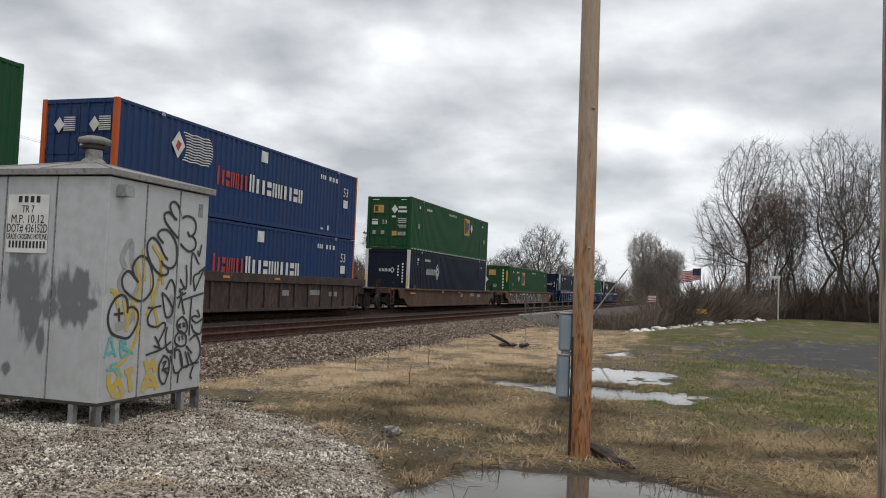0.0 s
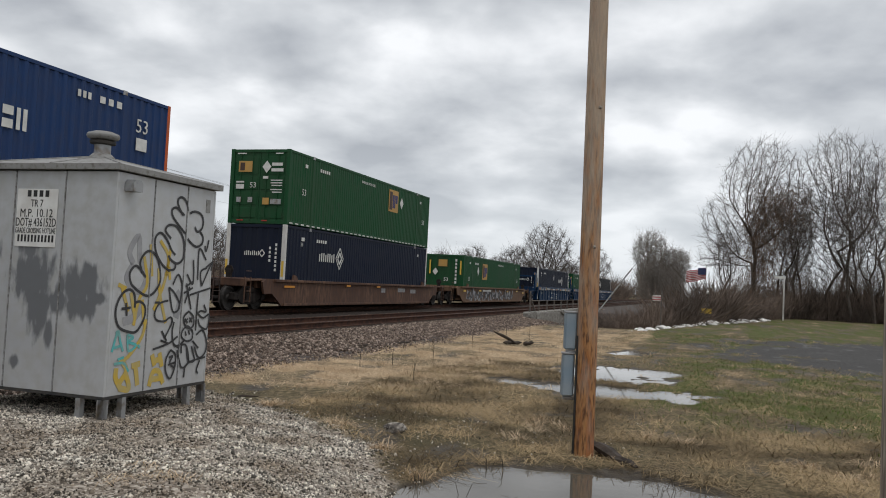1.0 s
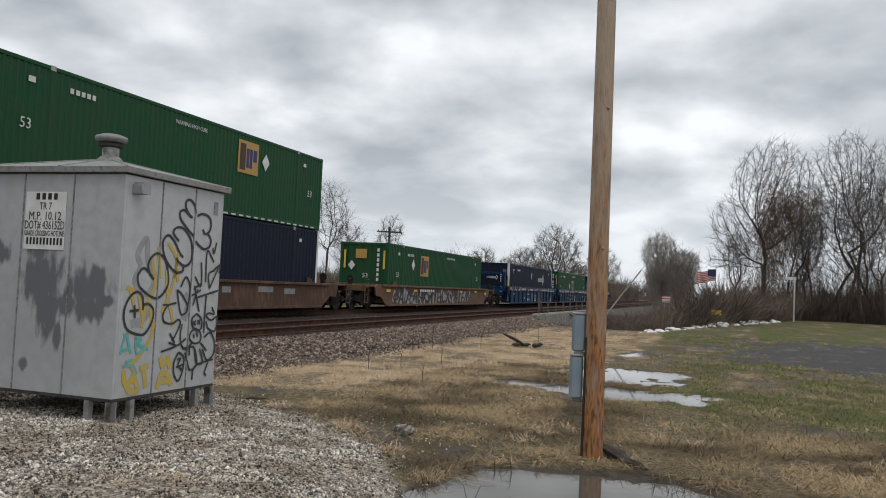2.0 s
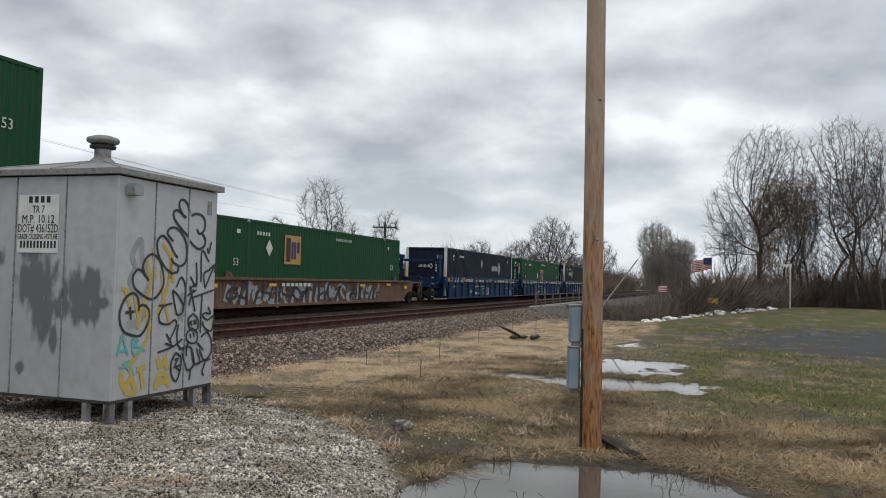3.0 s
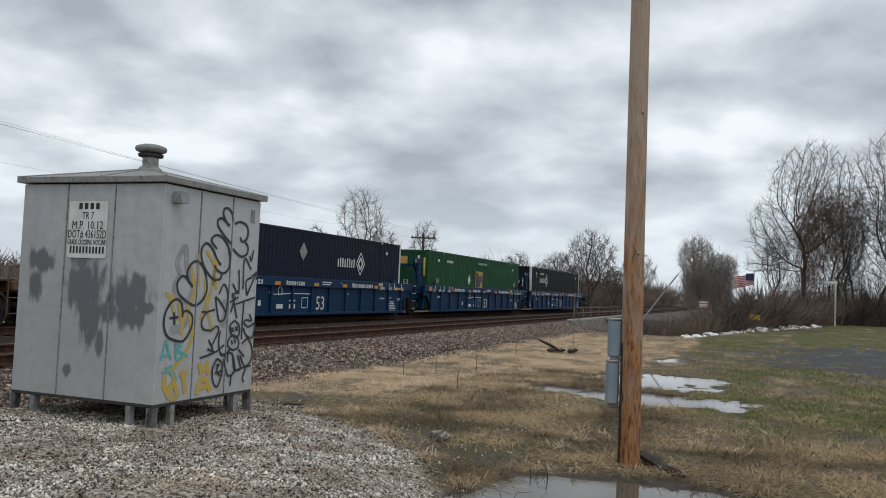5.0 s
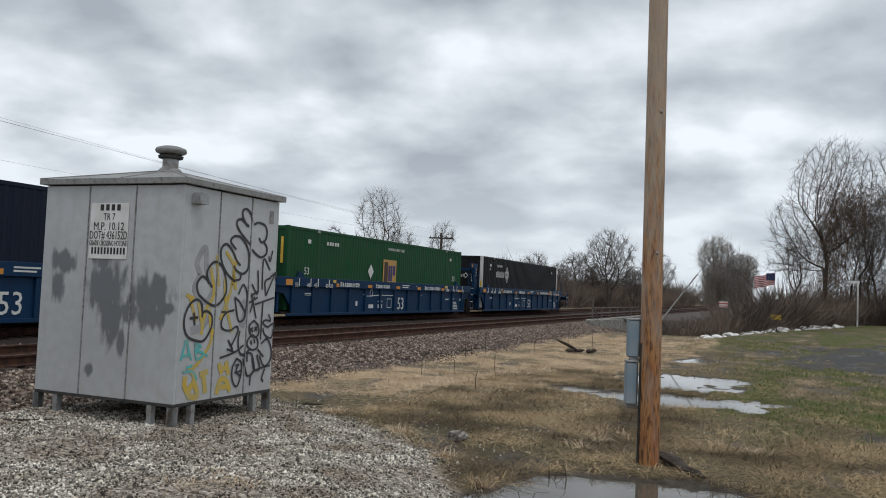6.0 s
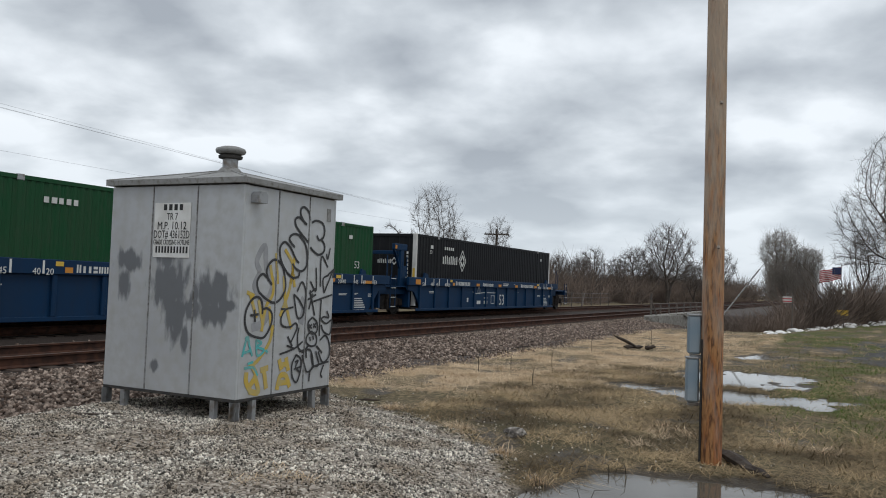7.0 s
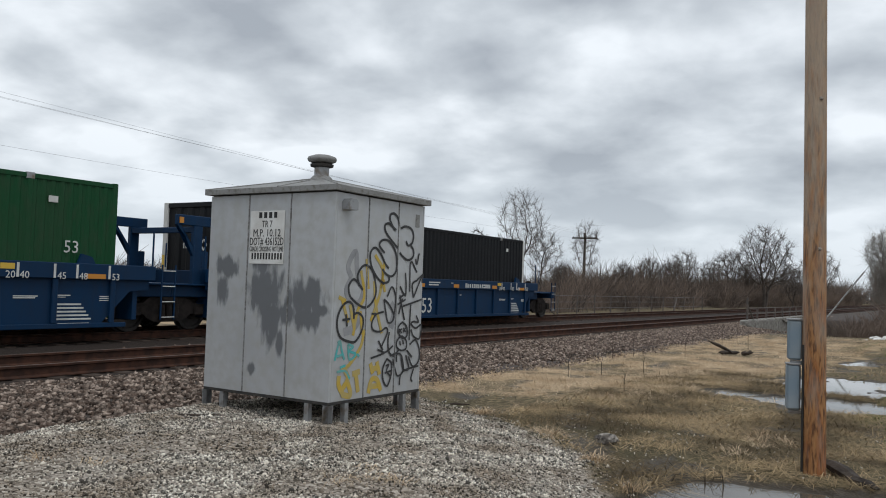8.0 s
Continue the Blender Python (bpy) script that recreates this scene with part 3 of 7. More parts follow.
            d = MOUND_EDGE[i][1] * (1 - f) + MOUND_EDGE[i + 1][1] * f - 0.12 + RNG.normal() * 0.1
        elif k == 1:
            s, d = RNG.uniform(8.2, 10.5), RNG.uniform(-2.5, 3.2)
        else:
            s, d = RNG.uniform(5.0, 9.5), RNG.uniform(-4.2, -1.2)
        if max(puddle_depth(s, d)) > -0.05:
            continue
        for b in range(70):
            tufts.append((s + RNG.normal() * 0.05, d + RNG.normal() * 0.05, ground_height(s, d) - 0.01)), hh.append(RNG.uniform(0.06, 0.20))
    for s, d in ((4.9, 3.8), (5.0, 3.66), (4.75, 3.95), (4.95, 3.5), (5.15, 3.9), (3.9, 5.6), (3.7, 6.0)):  # tufts that push through the gravel
        for b in range(26):
            tufts.append((s + RNG.normal() * 0.06, d + RNG.normal() * 0.06, ground_height(s, d) - 0.01)), hh.append(RNG.uniform(0.05, 0.13))
    blades("tufts", tufts, hh, 1.5, 0.0028, M_STRAW, "tufts of dry straw-coloured grass")


build_scatter()

# ---------------------------------------------------------------- relay cabinet
def cabinet_paint():
    """Grey paint with darker grey patches rolled over older scribbles on the front, dents and grime."""
    mat = material("grey painted steel", (0.50, 0.51, 0.52), 0.42, 0.2, alt=(0.44, 0.45, 0.465), scale=1.3, alt2=(0.43, 0.43, 0.42), scale2=8, bump=0.12, bump_scale=2.5, contrast=(0.4, 0.7))
    nt = mat.node_tree
    N, L = nt.nodes.new, nt.links.new
    bs = nt.nodes["Principled BSDF"]
    cur = bs.inputs["Base Color"].links[0].from_socket
    co, nz = N("ShaderNodeTexCoord"), N("ShaderNodeTexNoise")
    nz.inputs["Scale"].default_value, nz.inputs["Detail"].default_value = 5, 9
    mp = N("ShaderNodeMapping")
    mp.inputs["Scale"].default_value = (1, 2.4, 0.8)
    L(co.outputs["Object"], mp.inputs[0]), L(mp.outputs[0], nz.inputs["Vector"])
    # y across the front from the near corner, z up: centre, half sizes; the small low spot paints a dent's shade
    patches = [(1.58, 1.38, 0.20, 0.13), (1.62, 1.12, 0.08, 0.22), (0.95, 1.12, 0.27, 0.32), (0.86, 0.80, 0.15, 0.28), (0.72, 0.58, 0.06, 0.16), (0.40, 1.06, 0.30, 0.22),
               (0.36, 0.86, 0.21, 0.14), (0.16, 0.94, 0.14, 0.07), (1.02, 1.42, 0.15, 0.16), (0.60, 0.90, 0.14, 0.14), (1.12, 0.27, 0.065, 0.065), (0.28, 1.18, 0.11, 0.12)]
    best = None
    for y, z, ry, rz in patches:
        sub, mul, ln = N("ShaderNodeVectorMath"), N("ShaderNodeVectorMath"), N("ShaderNodeVectorMath")
        sub.operation, mul.operation, ln.operation = "SUBTRACT", "MULTIPLY", "LENGTH"
        sub.inputs[1].default_value, mul.inputs[1].default_value = (0, y, z), (9, 1 / ry, 1 / rz)
        L(co.outputs["Object"], sub.inputs[0]), L(sub.outputs[0], mul.inputs[0]), L(mul.outputs[0], ln.inputs[0])
        if best is None:
            best = ln.outputs["Value"]
        else:
            mn = N("ShaderNodeMath")
            mn.operation = "MINIMUM"
            L(best, mn.inputs[0]), L(ln.outputs["Value"], mn.inputs[1])
            best = mn.outputs[0]
    add = N("ShaderNodeMath")
    add.operation = "MULTIPLY_ADD"
    L(nz.outputs[0], add.inputs[0])
    add.inputs[1].default_value = 2.2
    L(best, add.inputs[2])
    r = N("ShaderNodeMapRange")
    r.inputs[1].default_value, r.inputs[2].default_value, r.inputs[3].default_value, r.inputs[4].default_value = 1.78, 2.25, 0.9, 0.0
    L(add.outputs[0], r.inputs[0])
    mx = N("ShaderNodeMixRGB")
    mx.inputs[2].default_value = (0.14, 0.147, 0.158, 1)
    L(r.outputs[0], mx.inputs[0]), L(cur, mx.inputs[1]), L(mx.outputs[0], bs.inputs["Base Color"])
    return mat


M_CAB = cabinet_paint()
M_CABROOF = material("weathered roof steel", (0.26, 0.258, 0.25), 0.6, 0.2, alt=(0.20, 0.195, 0.185), scale=4, alt2=(0.12, 0.105, 0.085), scale2=18, contrast=(0.5, 0.75))
M_SEAM = material("dirty seam", (0.12, 0.115, 0.11), 0.8, alt=(0.2, 0.16, 0.12), scale=12)
M_GALV = material("galvanised steel", (0.34, 0.345, 0.35), 0.5, 0.6, alt=(0.26, 0.26, 0.27), scale=14, alt2=(0.2, 0.16, 0.12), scale2=7, contrast=(0.5, 0.7))
M_STRIP = material("grimy seam strip", (0.21, 0.21, 0.205), 0.6, 0.2, alt=(0.13, 0.125, 0.115), scale=9, alt2=(0.30, 0.30, 0.30), scale2=30)
M_DARK = material("dark underside", (0.03, 0.03, 0.03), 0.9, alt=(0.05, 0.045, 0.04), scale=9)
M_SIGN = material("white enamel sign", (0.72, 0.72, 0.70), 0.4, alt=(0.62, 0.61, 0.58), scale=5)
M_INK = material("black lettering", (0.02, 0.02, 0.02), 0.6)
M_SPRAY = material("black spray paint", (0.022, 0.022, 0.024), 0.6, alt=(0.04, 0.04, 0.042), scale=9)
M_YELLOW = material("yellow spray paint", (0.52, 0.36, 0.05), 0.65, alt=(0.44, 0.35, 0.13), scale=9)
M_CYAN = material("turquoise spray paint", (0.09, 0.42, 0.42), 0.65, alt=(0.16, 0.36, 0.34), scale=9)
M_GREY = material("old grey spray paint", (0.27, 0.275, 0.285), 0.6, alt=(0.33, 0.33, 0.34), scale=8)
CAB_S, CAB_D, CAB_W, CAB_L, CAB_Z0, CAB_H = 6.55, 5.55, 1.87, 1.66, 0.40, 2.19
CAB = TRACK @ Matrix.Translation((CAB_S, CAB_D, CAB_Z0))


def build_cabinet():
    cab = thing("relay_cabinet", "grey sheet steel signal cabinet with graffiti, standing on gravel", "cabinet", CAB)
    L, W, H = CAB_L, CAB_W, CAB_H
    part("core", Geo().box(0.012, L - 0.012, 0.012, W - 0.012, 0.004, H), M_SEAM, cab)
    part("floor_pan", Geo().box(0.0, L, 0.0, W, -0.03, 0.004, 0.004), M_DARK, cab)
    cuts_w = (0.0, 0.62, 1.25, W)
    cuts_l = (0.0, 0.57, 1.13, L)
    for a, b in zip(cuts_w, cuts_w[1:]):
        lo, hi = (a if a == 0 else a + 0.005), (b if b == W else b - 0.005)
        part("panel", Geo().box(0.0, 0.03, lo, hi, 0.0, H, 0.004), M_CAB, cab)
        part("panel", Geo().box(L - 0.03, L, lo, hi, 0.0, H, 0.004), M_CAB, cab)
    for a, b in zip(cuts_l, cuts_l[1:]):
        lo, hi = (0.031 if a == 0 else a + 0.005), (L - 0.031 if b == L else b - 0.005)
        part("panel", Geo().box(lo, hi, 0.0, 0.03, 0.0, H, 0.004), M_CAB, cab)
        part("panel", Geo().box(lo, hi, W - 0.03, W, 0.0, H, 0.004), M_CAB, cab)
    for y in cuts_w[1:3]:
        part("seam_strip", Geo().box(-0.010, 0.006, y - 0.006, y + 0.006, 0.01, H - 0.01, 0.003), M_STRIP, cab)
    for x in cuts_l[1:3]:
        part("seam_strip", Geo().box(x - 0.006, x + 0.006, -0.010, 0.006, 0.01, H - 0.01, 0.003), M_STRIP, cab)
    g = Geo()
    e, t, rz = 0.055, H + 0.058, 0.222
    c = (L / 2, W / 2)
    low = [(-e, -e), (L + e, -e), (L + e, W + e), (-e, W + e)]
    g.add([(x, y, t - 0.046) for x, y in low] + [(x, y, t + 0.012) for x, y in low] + [(*c, t + rz)],
          [(3, 2, 1, 0), (0, 1, 5, 4), (1, 2, 6, 5), (2, 3, 7, 6), (3, 0, 4, 7), (4, 5, 8), (5, 6, 8), (6, 7, 8), (7, 4, 8)])
    roof = part("roof", g, M_CABROOF, cab, "weathered pyramid roof with raised seams")
    g = Geo()
    for x, y in low + [(-e, W * 0.42)]:
        g.tube([(x, y, t + 0.014), (c[0], c[1], t + rz + 0.002)], 0.009, 5)
    part("roof_seam", g, M_CABROOF, roof)
    t = H + 0.004
    part("roof_collar", Geo().lathe([(0.15, t + 0.22), (0.13, t + 0.27), (0.10, t + 0.30)], 20, c), M_CABROOF, roof)
    vent = part("roof_vent", Geo().lathe([(0.092, t + 0.24), (0.088, t + 0.32), (0.088, t + 0.46)], 20, c), M_GALV, cab, "round galvanised mushroom roof vent", smooth=False)
    part("vent_cap", Geo().lathe([(0.12, t + 0.455), (0.165, t + 0.475), (0.175, t + 0.50), (0.165, t + 0.525), (0.10, t + 0.548), (0.02, t + 0.556)], 24, c), M_CABROOF, vent, smooth=True)
    # near-black ring added for the shade in the gap under the cap
    part("vent_collar", Geo().lathe([(0.09, t + 0.40), (0.135, t + 0.412), (0.14, t + 0.44), (0.09, t + 0.452)], 20, c), M_DARK, vent)
    # small hooded outlet near the top of the side, a plate further along
    hood = Geo()
    hood.plate([(0.10, 2.01), (0.24, 2.01), (0.24, 2.09), (0.21, 2.125), (0.13, 2.125), (0.10, 2.09)], -0.11, -0.003)
    part("vent_hood", hood, M_GALV, cab, "small pressed steel vent hood")
    part("name_plate", Geo().box(1.47, 1.55, -0.006, -0.001, 1.93, 2.08, 0.002), M_CABROOF, cab)
    for x, y in ((0.0, 0.0), (L - 0.06, 0.0), (0.0, W - 0.06), (L - 0.06, W - 0.06)):
        for dx, dy in ((0, 0), (0.27, 0), (0, 0.27)):
            px, py = (x + dx if x == 0 else x - dx), (y + dy if y == 0 else y - dy)
            gz = ground_height(CAB_S + px, CAB_D + py) - CAB_Z0 - 0.05
            g = Geo().box(px, px + 0.06, py, py + 0.008, gz, -0.03).box(px, px + 0.008, py + 0.008, py + 0.06, gz, -0.03)
            if dx + dy == 0:
                g.box(px, px + 0.075, py, py + 0.075, gz, -0.03)
            part("leg", g, M_GALV, cab)
    # sign: front face, reads towards the near corner; letters stand 2 mm proud
    y0, y1, z0, z1 = 0.70, 1.215, 1.42, 2.005
    sign = part("sign", Geo().box(-0.010, -0.004, y0, y1, z0, z1, 0.0025), M_SIGN, cab, "white sign with black lettering")
    face = pose(0, 0, 0, 90, 0, -90)
    cy = (y0 + y1) / 2
    for body, z, size, sq in (("TR 7", 0.745, 0.105, 0.75), ("M.P. 10.12", 0.575, 0.118, 0.84), ("DOT# 436152D", 0.415, 0.122, 0.62), ("GRADE CROSSING HOTLINE", 0.275, 0.078, 0.51)):
        ob = part("lettering", text_mesh(body, size, M_INK, 0.001, sq), M_INK, sign)
        ob.matrix_local = Matrix.Translation((-0.012, cy, z0 + (z1 - z0) * z)) @ face
    for k in range(4):
        part("lettering_bar", Geo().box(-0.013, -0.011, cy - 0.145 + k * 0.075, cy - 0.10 + k * 0.075, z0 + 0.505, z0 + 0.57), M_INK, sign)
    for k in range(11):
        part("lettering_bar", Geo().box(-0.013, -0.011, cy - 0.235 + k * 0.043, cy - 0.212 + k * 0.043, z0 + 0.05, z0 + 0.12), M_INK, sign)
    # spray paint on the side (x along, z up), a few mm proud
    def spray(name, mat, y, width, strokes):
        g = Geo()
        for k, line in enumerate(strokes):
            lift = y + 0.0002 * (k % 3)
            ribbon(g, flowing(line), width, -lift, -lift + 0.0015)
        part(name, g, mat, cab, kind="stuff")

    spray("grey_tag", M_GREY, 0.0030, 0.07, [[(0.30, 1.30), (0.24, 1.42), (0.36, 1.58), (0.40, 1.34), (0.52, 1.20), (0.42, 1.02), (0.22, 1.14), (0.30, 1.30)]])
    spray("grey_tag", M_GREY, 0.0030, 0.09, [[(0.20, 0.72), (0.36, 0.76), (0.48, 0.88)]])
    spray("grey_tag", M_GREY, 0.0030, 0.10, [[(1.04, 0.74), (1.10, 0.92), (1.02, 1.02)]])
    spray("yellow_tag", M_YELLOW, 0.0046, 0.042, [[(0.10, 1.09), (0.22, 1.05)], [(0.16, 1.06), (0.27, 0.82)], [(0.29, 1.01), (0.38, 0.74)], [(0.46, 1.38), (0.53, 1.10), (0.42, 0.94), (0.36, 0.68)], [(0.70, 1.56), (0.85, 1.40), (0.83, 1.19), (0.88, 1.48)], [(0.70, 1.27), (0.74, 1.02), (0.87, 0.69)], [(0.55, 0.74), (0.50, 0.56), (0.31, 0.37), (0.18, 0.34)], [(0.55, 1.51), (0.60, 1.18)], [(0.47, 0.94), (0.52, 0.69)], [(0.66, 0.83), (0.80, 1.10), (0.83, 1.23)], [(0.87, 1.29), (0.90, 1.15)]])
    spray("yellow_tag", M_YELLOW, 0.0052, 0.062, [[(0.15, 0.27), (0.15, 0.17), (0.23, 0.06)], [(0.24, 0.32), (0.30, 0.23), (0.21, 0.12)], [(0.20, 0.07), (0.35, 0.05), (0.28, 0.23)], [(0.37, 0.27), (0.50, 0.29)], [(0.43, 0.27), (0.48, 0.07)], [(0.68, 0.37), (0.73, 0.25)], [(0.80, 0.38), (0.85, 0.23)], [(0.68, 0.30), (0.85, 0.31)], [(0.66, 0.04), (0.71, 0.18), (0.81, 0.18), (0.89, 0.05)], [(0.70, 0.11), (0.85, 0.11)]])
    spray("turquoise_tag", M_CYAN, 0.0058, 0.028, [[(0.07, 0.43), (0.14, 0.63), (0.18, 0.53), (0.23, 0.43)], [(0.11, 0.63), (0.15, 0.59)], [(0.10, 0.47), (0.21, 0.49)], [(0.28, 0.59), (0.31, 0.43), (0.42, 0.48), (0.30, 0.52), (0.37, 0.56), (0.28, 0.59)], [(0.44, 0.48), (0.48, 0.45)], [(0.11, 0.31), (0.25, 0.31), (0.33, 0.22)], [(0.16, 0.35), (0.25, 0.37)]])
    spray("black_tag", M_SPRAY, 0.0064, 0.027, [[(0.36, 0.86), (0.35, 0.98), (0.28, 1.04), (0.18, 1.01), (0.10, 0.90), (0.09, 0.78), (0.15, 0.67), (0.29, 0.62), (0.41, 0.62), (0.51, 0.74), (0.52, 0.86), (0.44, 0.92), (0.36, 0.91)], [(0.17, 0.85), (0.30, 0.86)], [(0.23, 0.91), (0.25, 0.78)], [(0.29, 1.09), (0.26, 1.15), (0.26, 1.22), (0.33, 1.28), (0.41, 1.25), (0.50, 1.17)], [(0.44, 1.21), (0.40, 1.32), (0.46, 1.41), (0.55, 1.44), (0.66, 1.38), (0.72, 1.25), (0.73, 1.12), (0.64, 1.01), (0.53, 0.98), (0.39, 1.03), (0.29, 1.09)]])
    spray("black_tag", M_SPRAY, 0.0070, 0.027, [[(0.88, 1.24), (0.75, 1.31), (0.64, 1.43), (0.61, 1.57), (0.69, 1.64), (0.80, 1.58), (0.89, 1.47), (0.96, 1.42)], [(0.87, 1.59), (0.77, 1.67), (0.82, 1.73), (0.94, 1.73), (1.06, 1.64), (1.11, 1.52), (1.10, 1.39), (1.01, 1.33), (0.90, 1.36), (0.84, 1.41)], [(0.86, 1.25), (0.96, 1.27), (0.98, 1.34)], [(1.12, 1.66), (0.98, 1.75), (0.88, 1.83), (0.86, 1.90), (0.93, 1.93), (1.02, 1.89), (1.08, 1.86)], [(1.05, 1.86), (0.96, 1.96), (0.96, 2.03), (1.03, 2.05), (1.11, 2.00), (1.14, 1.91)], [(1.17, 1.89), (1.26, 1.92), (1.38, 1.90), (1.43, 1.83), (1.41, 1.74), (1.33, 1.70), (1.28, 1.75)], [(1.36, 1.72), (1.44, 1.65), (1.43, 1.57), (1.33, 1.53), (1.22, 1.57), (1.16, 1.61)]])
    spray("black_tag", M_SPRAY, 0.0076, 0.022, [[(1.49, 1.55), (1.52, 1.49), (1.56, 1.62)], [(1.53, 1.39), (1.39, 1.51), (1.39, 1.16)], [(1.47, 1.09), (1.44, 1.25), (1.55, 1.30)], [(1.47, 1.09), (1.65, 1.37), (1.64, 1.27)], [(1.65, 1.37), (1.53, 1.30)], [(1.29, 1.38), (1.31, 1.24), (1.30, 1.11), (1.19, 1.22)], [(1.18, 1.08), (1.30, 1.14)], [(0.89, 1.07), (0.99, 1.01), (1.09, 0.89), (1.06, 0.82), (0.98, 0.81), (0.93, 0.93), (0.89, 1.07)], [(0.95, 1.10), (1.03, 1.21), (1.11, 1.11), (1.10, 0.94), (1.07, 0.83)], [(0.89, 0.93), (0.75, 0.90), (0.68, 0.81), (0.71, 0.73), (0.84, 0.71), (0.94, 0.75), (0.98, 0.71), (0.93, 0.62), (0.87, 0.54)], [(0.67, 0.91), (0.75, 0.91)]])
    spray("black_tag", M_SPRAY, 0.0082, 0.022, [[(1.26, 0.99), (1.45, 1.03), (1.64, 1.07)], [(1.42, 1.01), (1.41, 0.81), (1.41, 0.59)], [(1.19, 1.12), (1.30, 0.83)], [(1.15, 1.01), (1.31, 1.07)], [(1.18, 0.90), (1.25, 1.08)], [(1.54, 0.88), (1.59, 0.80), (1.49, 0.81), (1.44, 0.78), (1.54, 0.73), (1.65, 0.77), (1.65, 0.68), (1.61, 0.60), (1.49, 0.64), (1.44, 0.72)], [(0.68, 0.42), (0.94, 0.47), (1.09, 0.54)], [(0.80, 0.51), (0.94, 0.47)], [(1.01, 0.70), (0.99, 0.60), (1.02, 0.47), (1.13, 0.41)]])
    spray("black_tag", M_SPRAY, 0.0088, 0.022, [[(0.81, 0.61), (0.90, 0.50)], [(1.26, 0.81), (1.35, 0.75), (1.36, 0.65), (1.28, 0.62), (1.20, 0.67), (1.18, 0.75), (1.26, 0.81)], [(1.20, 0.73), (1.25, 0.68)], [(1.25, 0.73), (1.20, 0.69)], [(1.28, 0.74), (1.33, 0.69)], [(1.33, 0.74), (1.28, 0.69)], [(1.25, 0.65), (1.35, 0.59), (1.35, 0.50), (1.25, 0.48), (1.16, 0.53), (1.17, 0.60), (1.25, 0.65)], [(1.22, 0.59), (1.24, 0.54)], [(1.28, 0.60), (1.30, 0.55)]])
    spray("black_tag", M_SPRAY, 0.0094, 0.022, [[(1.42, 0.54), (1.54, 0.59), (1.63, 0.47), (1.62, 0.34), (1.50, 0.28), (1.40, 0.41)], [(1.36, 0.48), (1.48, 0.39)], [(1.35, 0.42), (1.42, 0.26), (1.31, 0.26), (1.26, 0.40)], [(1.24, 0.08), (1.26, 0.20), (1.36, 0.25), (1.62, 0.28)], [(1.52, 0.25), (1.47, 0.15), (1.50, 0.10)], [(0.98, 0.40), (1.07, 0.34), (1.07, 0.21), (1.00, 0.09), (0.92, 0.17), (0.91, 0.30), (0.98, 0.40)], [(0.96, 0.32), (1.02, 0.33), (0.98, 0.26), (1.06, 0.20)], [(0.95, 0.24), (1.07, 0.26)], [(1.09, 0.39), (1.14, 0.28), (1.20, 0.19), (1.31, 0.25), (1.26, 0.42), (1.17, 0.44), (1.17, 0.35)], [(1.04, 0.43), (1.14, 0.45), (1.21, 0.49)]])
    return cab


build_cabinet()

# ---------------------------------------------------------------- poles
def pole_wood(name, base, warm, dark, stretch=0.16):
    return material(name, base, 0.88, alt=warm, scale=13, alt2=dark, scale2=42, bump=1.0, bump_scale=60, stretch=(1, 1, stretch), contrast=(0.47, 0.62))


def weathered_top(mat, grey, low, high):
    """Silvers the wood towards the top, in ragged streaks."""
    nt = mat.node_tree
    N, L = nt.nodes.new, nt.links.new
    bs = nt.nodes["Principled BSDF"]
    cur = bs.inputs["Base Color"].links[0].from_socket
    co, mp, nz, sep = N("ShaderNodeTexCoord"), N("ShaderNodeMapping"), N("ShaderNodeTexNoise"), N("ShaderNodeSeparateXYZ")
    mp.inputs["Scale"].default_value = (9, 9, 1.6)
    nz.inputs["Scale"].default_value, nz.inputs["Detail"].default_value = 1.4, 6
    L(co.outputs["Object"], mp.inputs[0]), L(mp.outputs[0], nz.inputs["Vector"]), L(co.outputs["Object"], sep.inputs[0])
    add = N("ShaderNodeMath")
    add.operation = "MULTIPLY_ADD"
    L(nz.outputs[0], add.inputs[0])
    add.inputs[1].default_value = 9.0
    L(sep.outputs[2], add.inputs[2])
    r = N("ShaderNodeMapRange")
    r.inputs[1].default_value, r.inputs[2].default_value, r.inputs[4].default_value = low, high, 0.8
    L(add.outputs[0], r.inputs[0])
    mx = N("ShaderNodeMixRGB")
    mx.inputs[2].default_value = (*grey, 1)
    L(r.outputs[0], mx.inputs[0]), L(cur, mx.inputs[1]), L(mx.outputs[0], bs.inputs["Base Color"])
    return mat


M_POLE = weathered_top(pole_wood("brown pole wood", (0.40, 0.195, 0.075), (0.31, 0.105, 0.026), (0.12, 0.05, 0.022)), (0.43, 0.355, 0.275), 5.2, 8.4)
M_POLE2 = pole_wood("grey pole wood", (0.38, 0.335, 0.285), (0.30, 0.24, 0.185), (0.15, 0.12, 0.098), 0.06)
M_GUARD = material("blue-grey plastic guard", (0.20, 0.26, 0.31), 0.5, alt=(0.26, 0.30, 0.33), scale=3)
M_CABLE = material("black cable", (0.02, 0.018, 0.016), 0.6)
M_OLDWOOD = material("dark rotten timber", (0.028, 0.020, 0.015), 0.9, alt=(0.055, 0.040, 0.030), scale=8, bump=0.8, bump_scale=20)


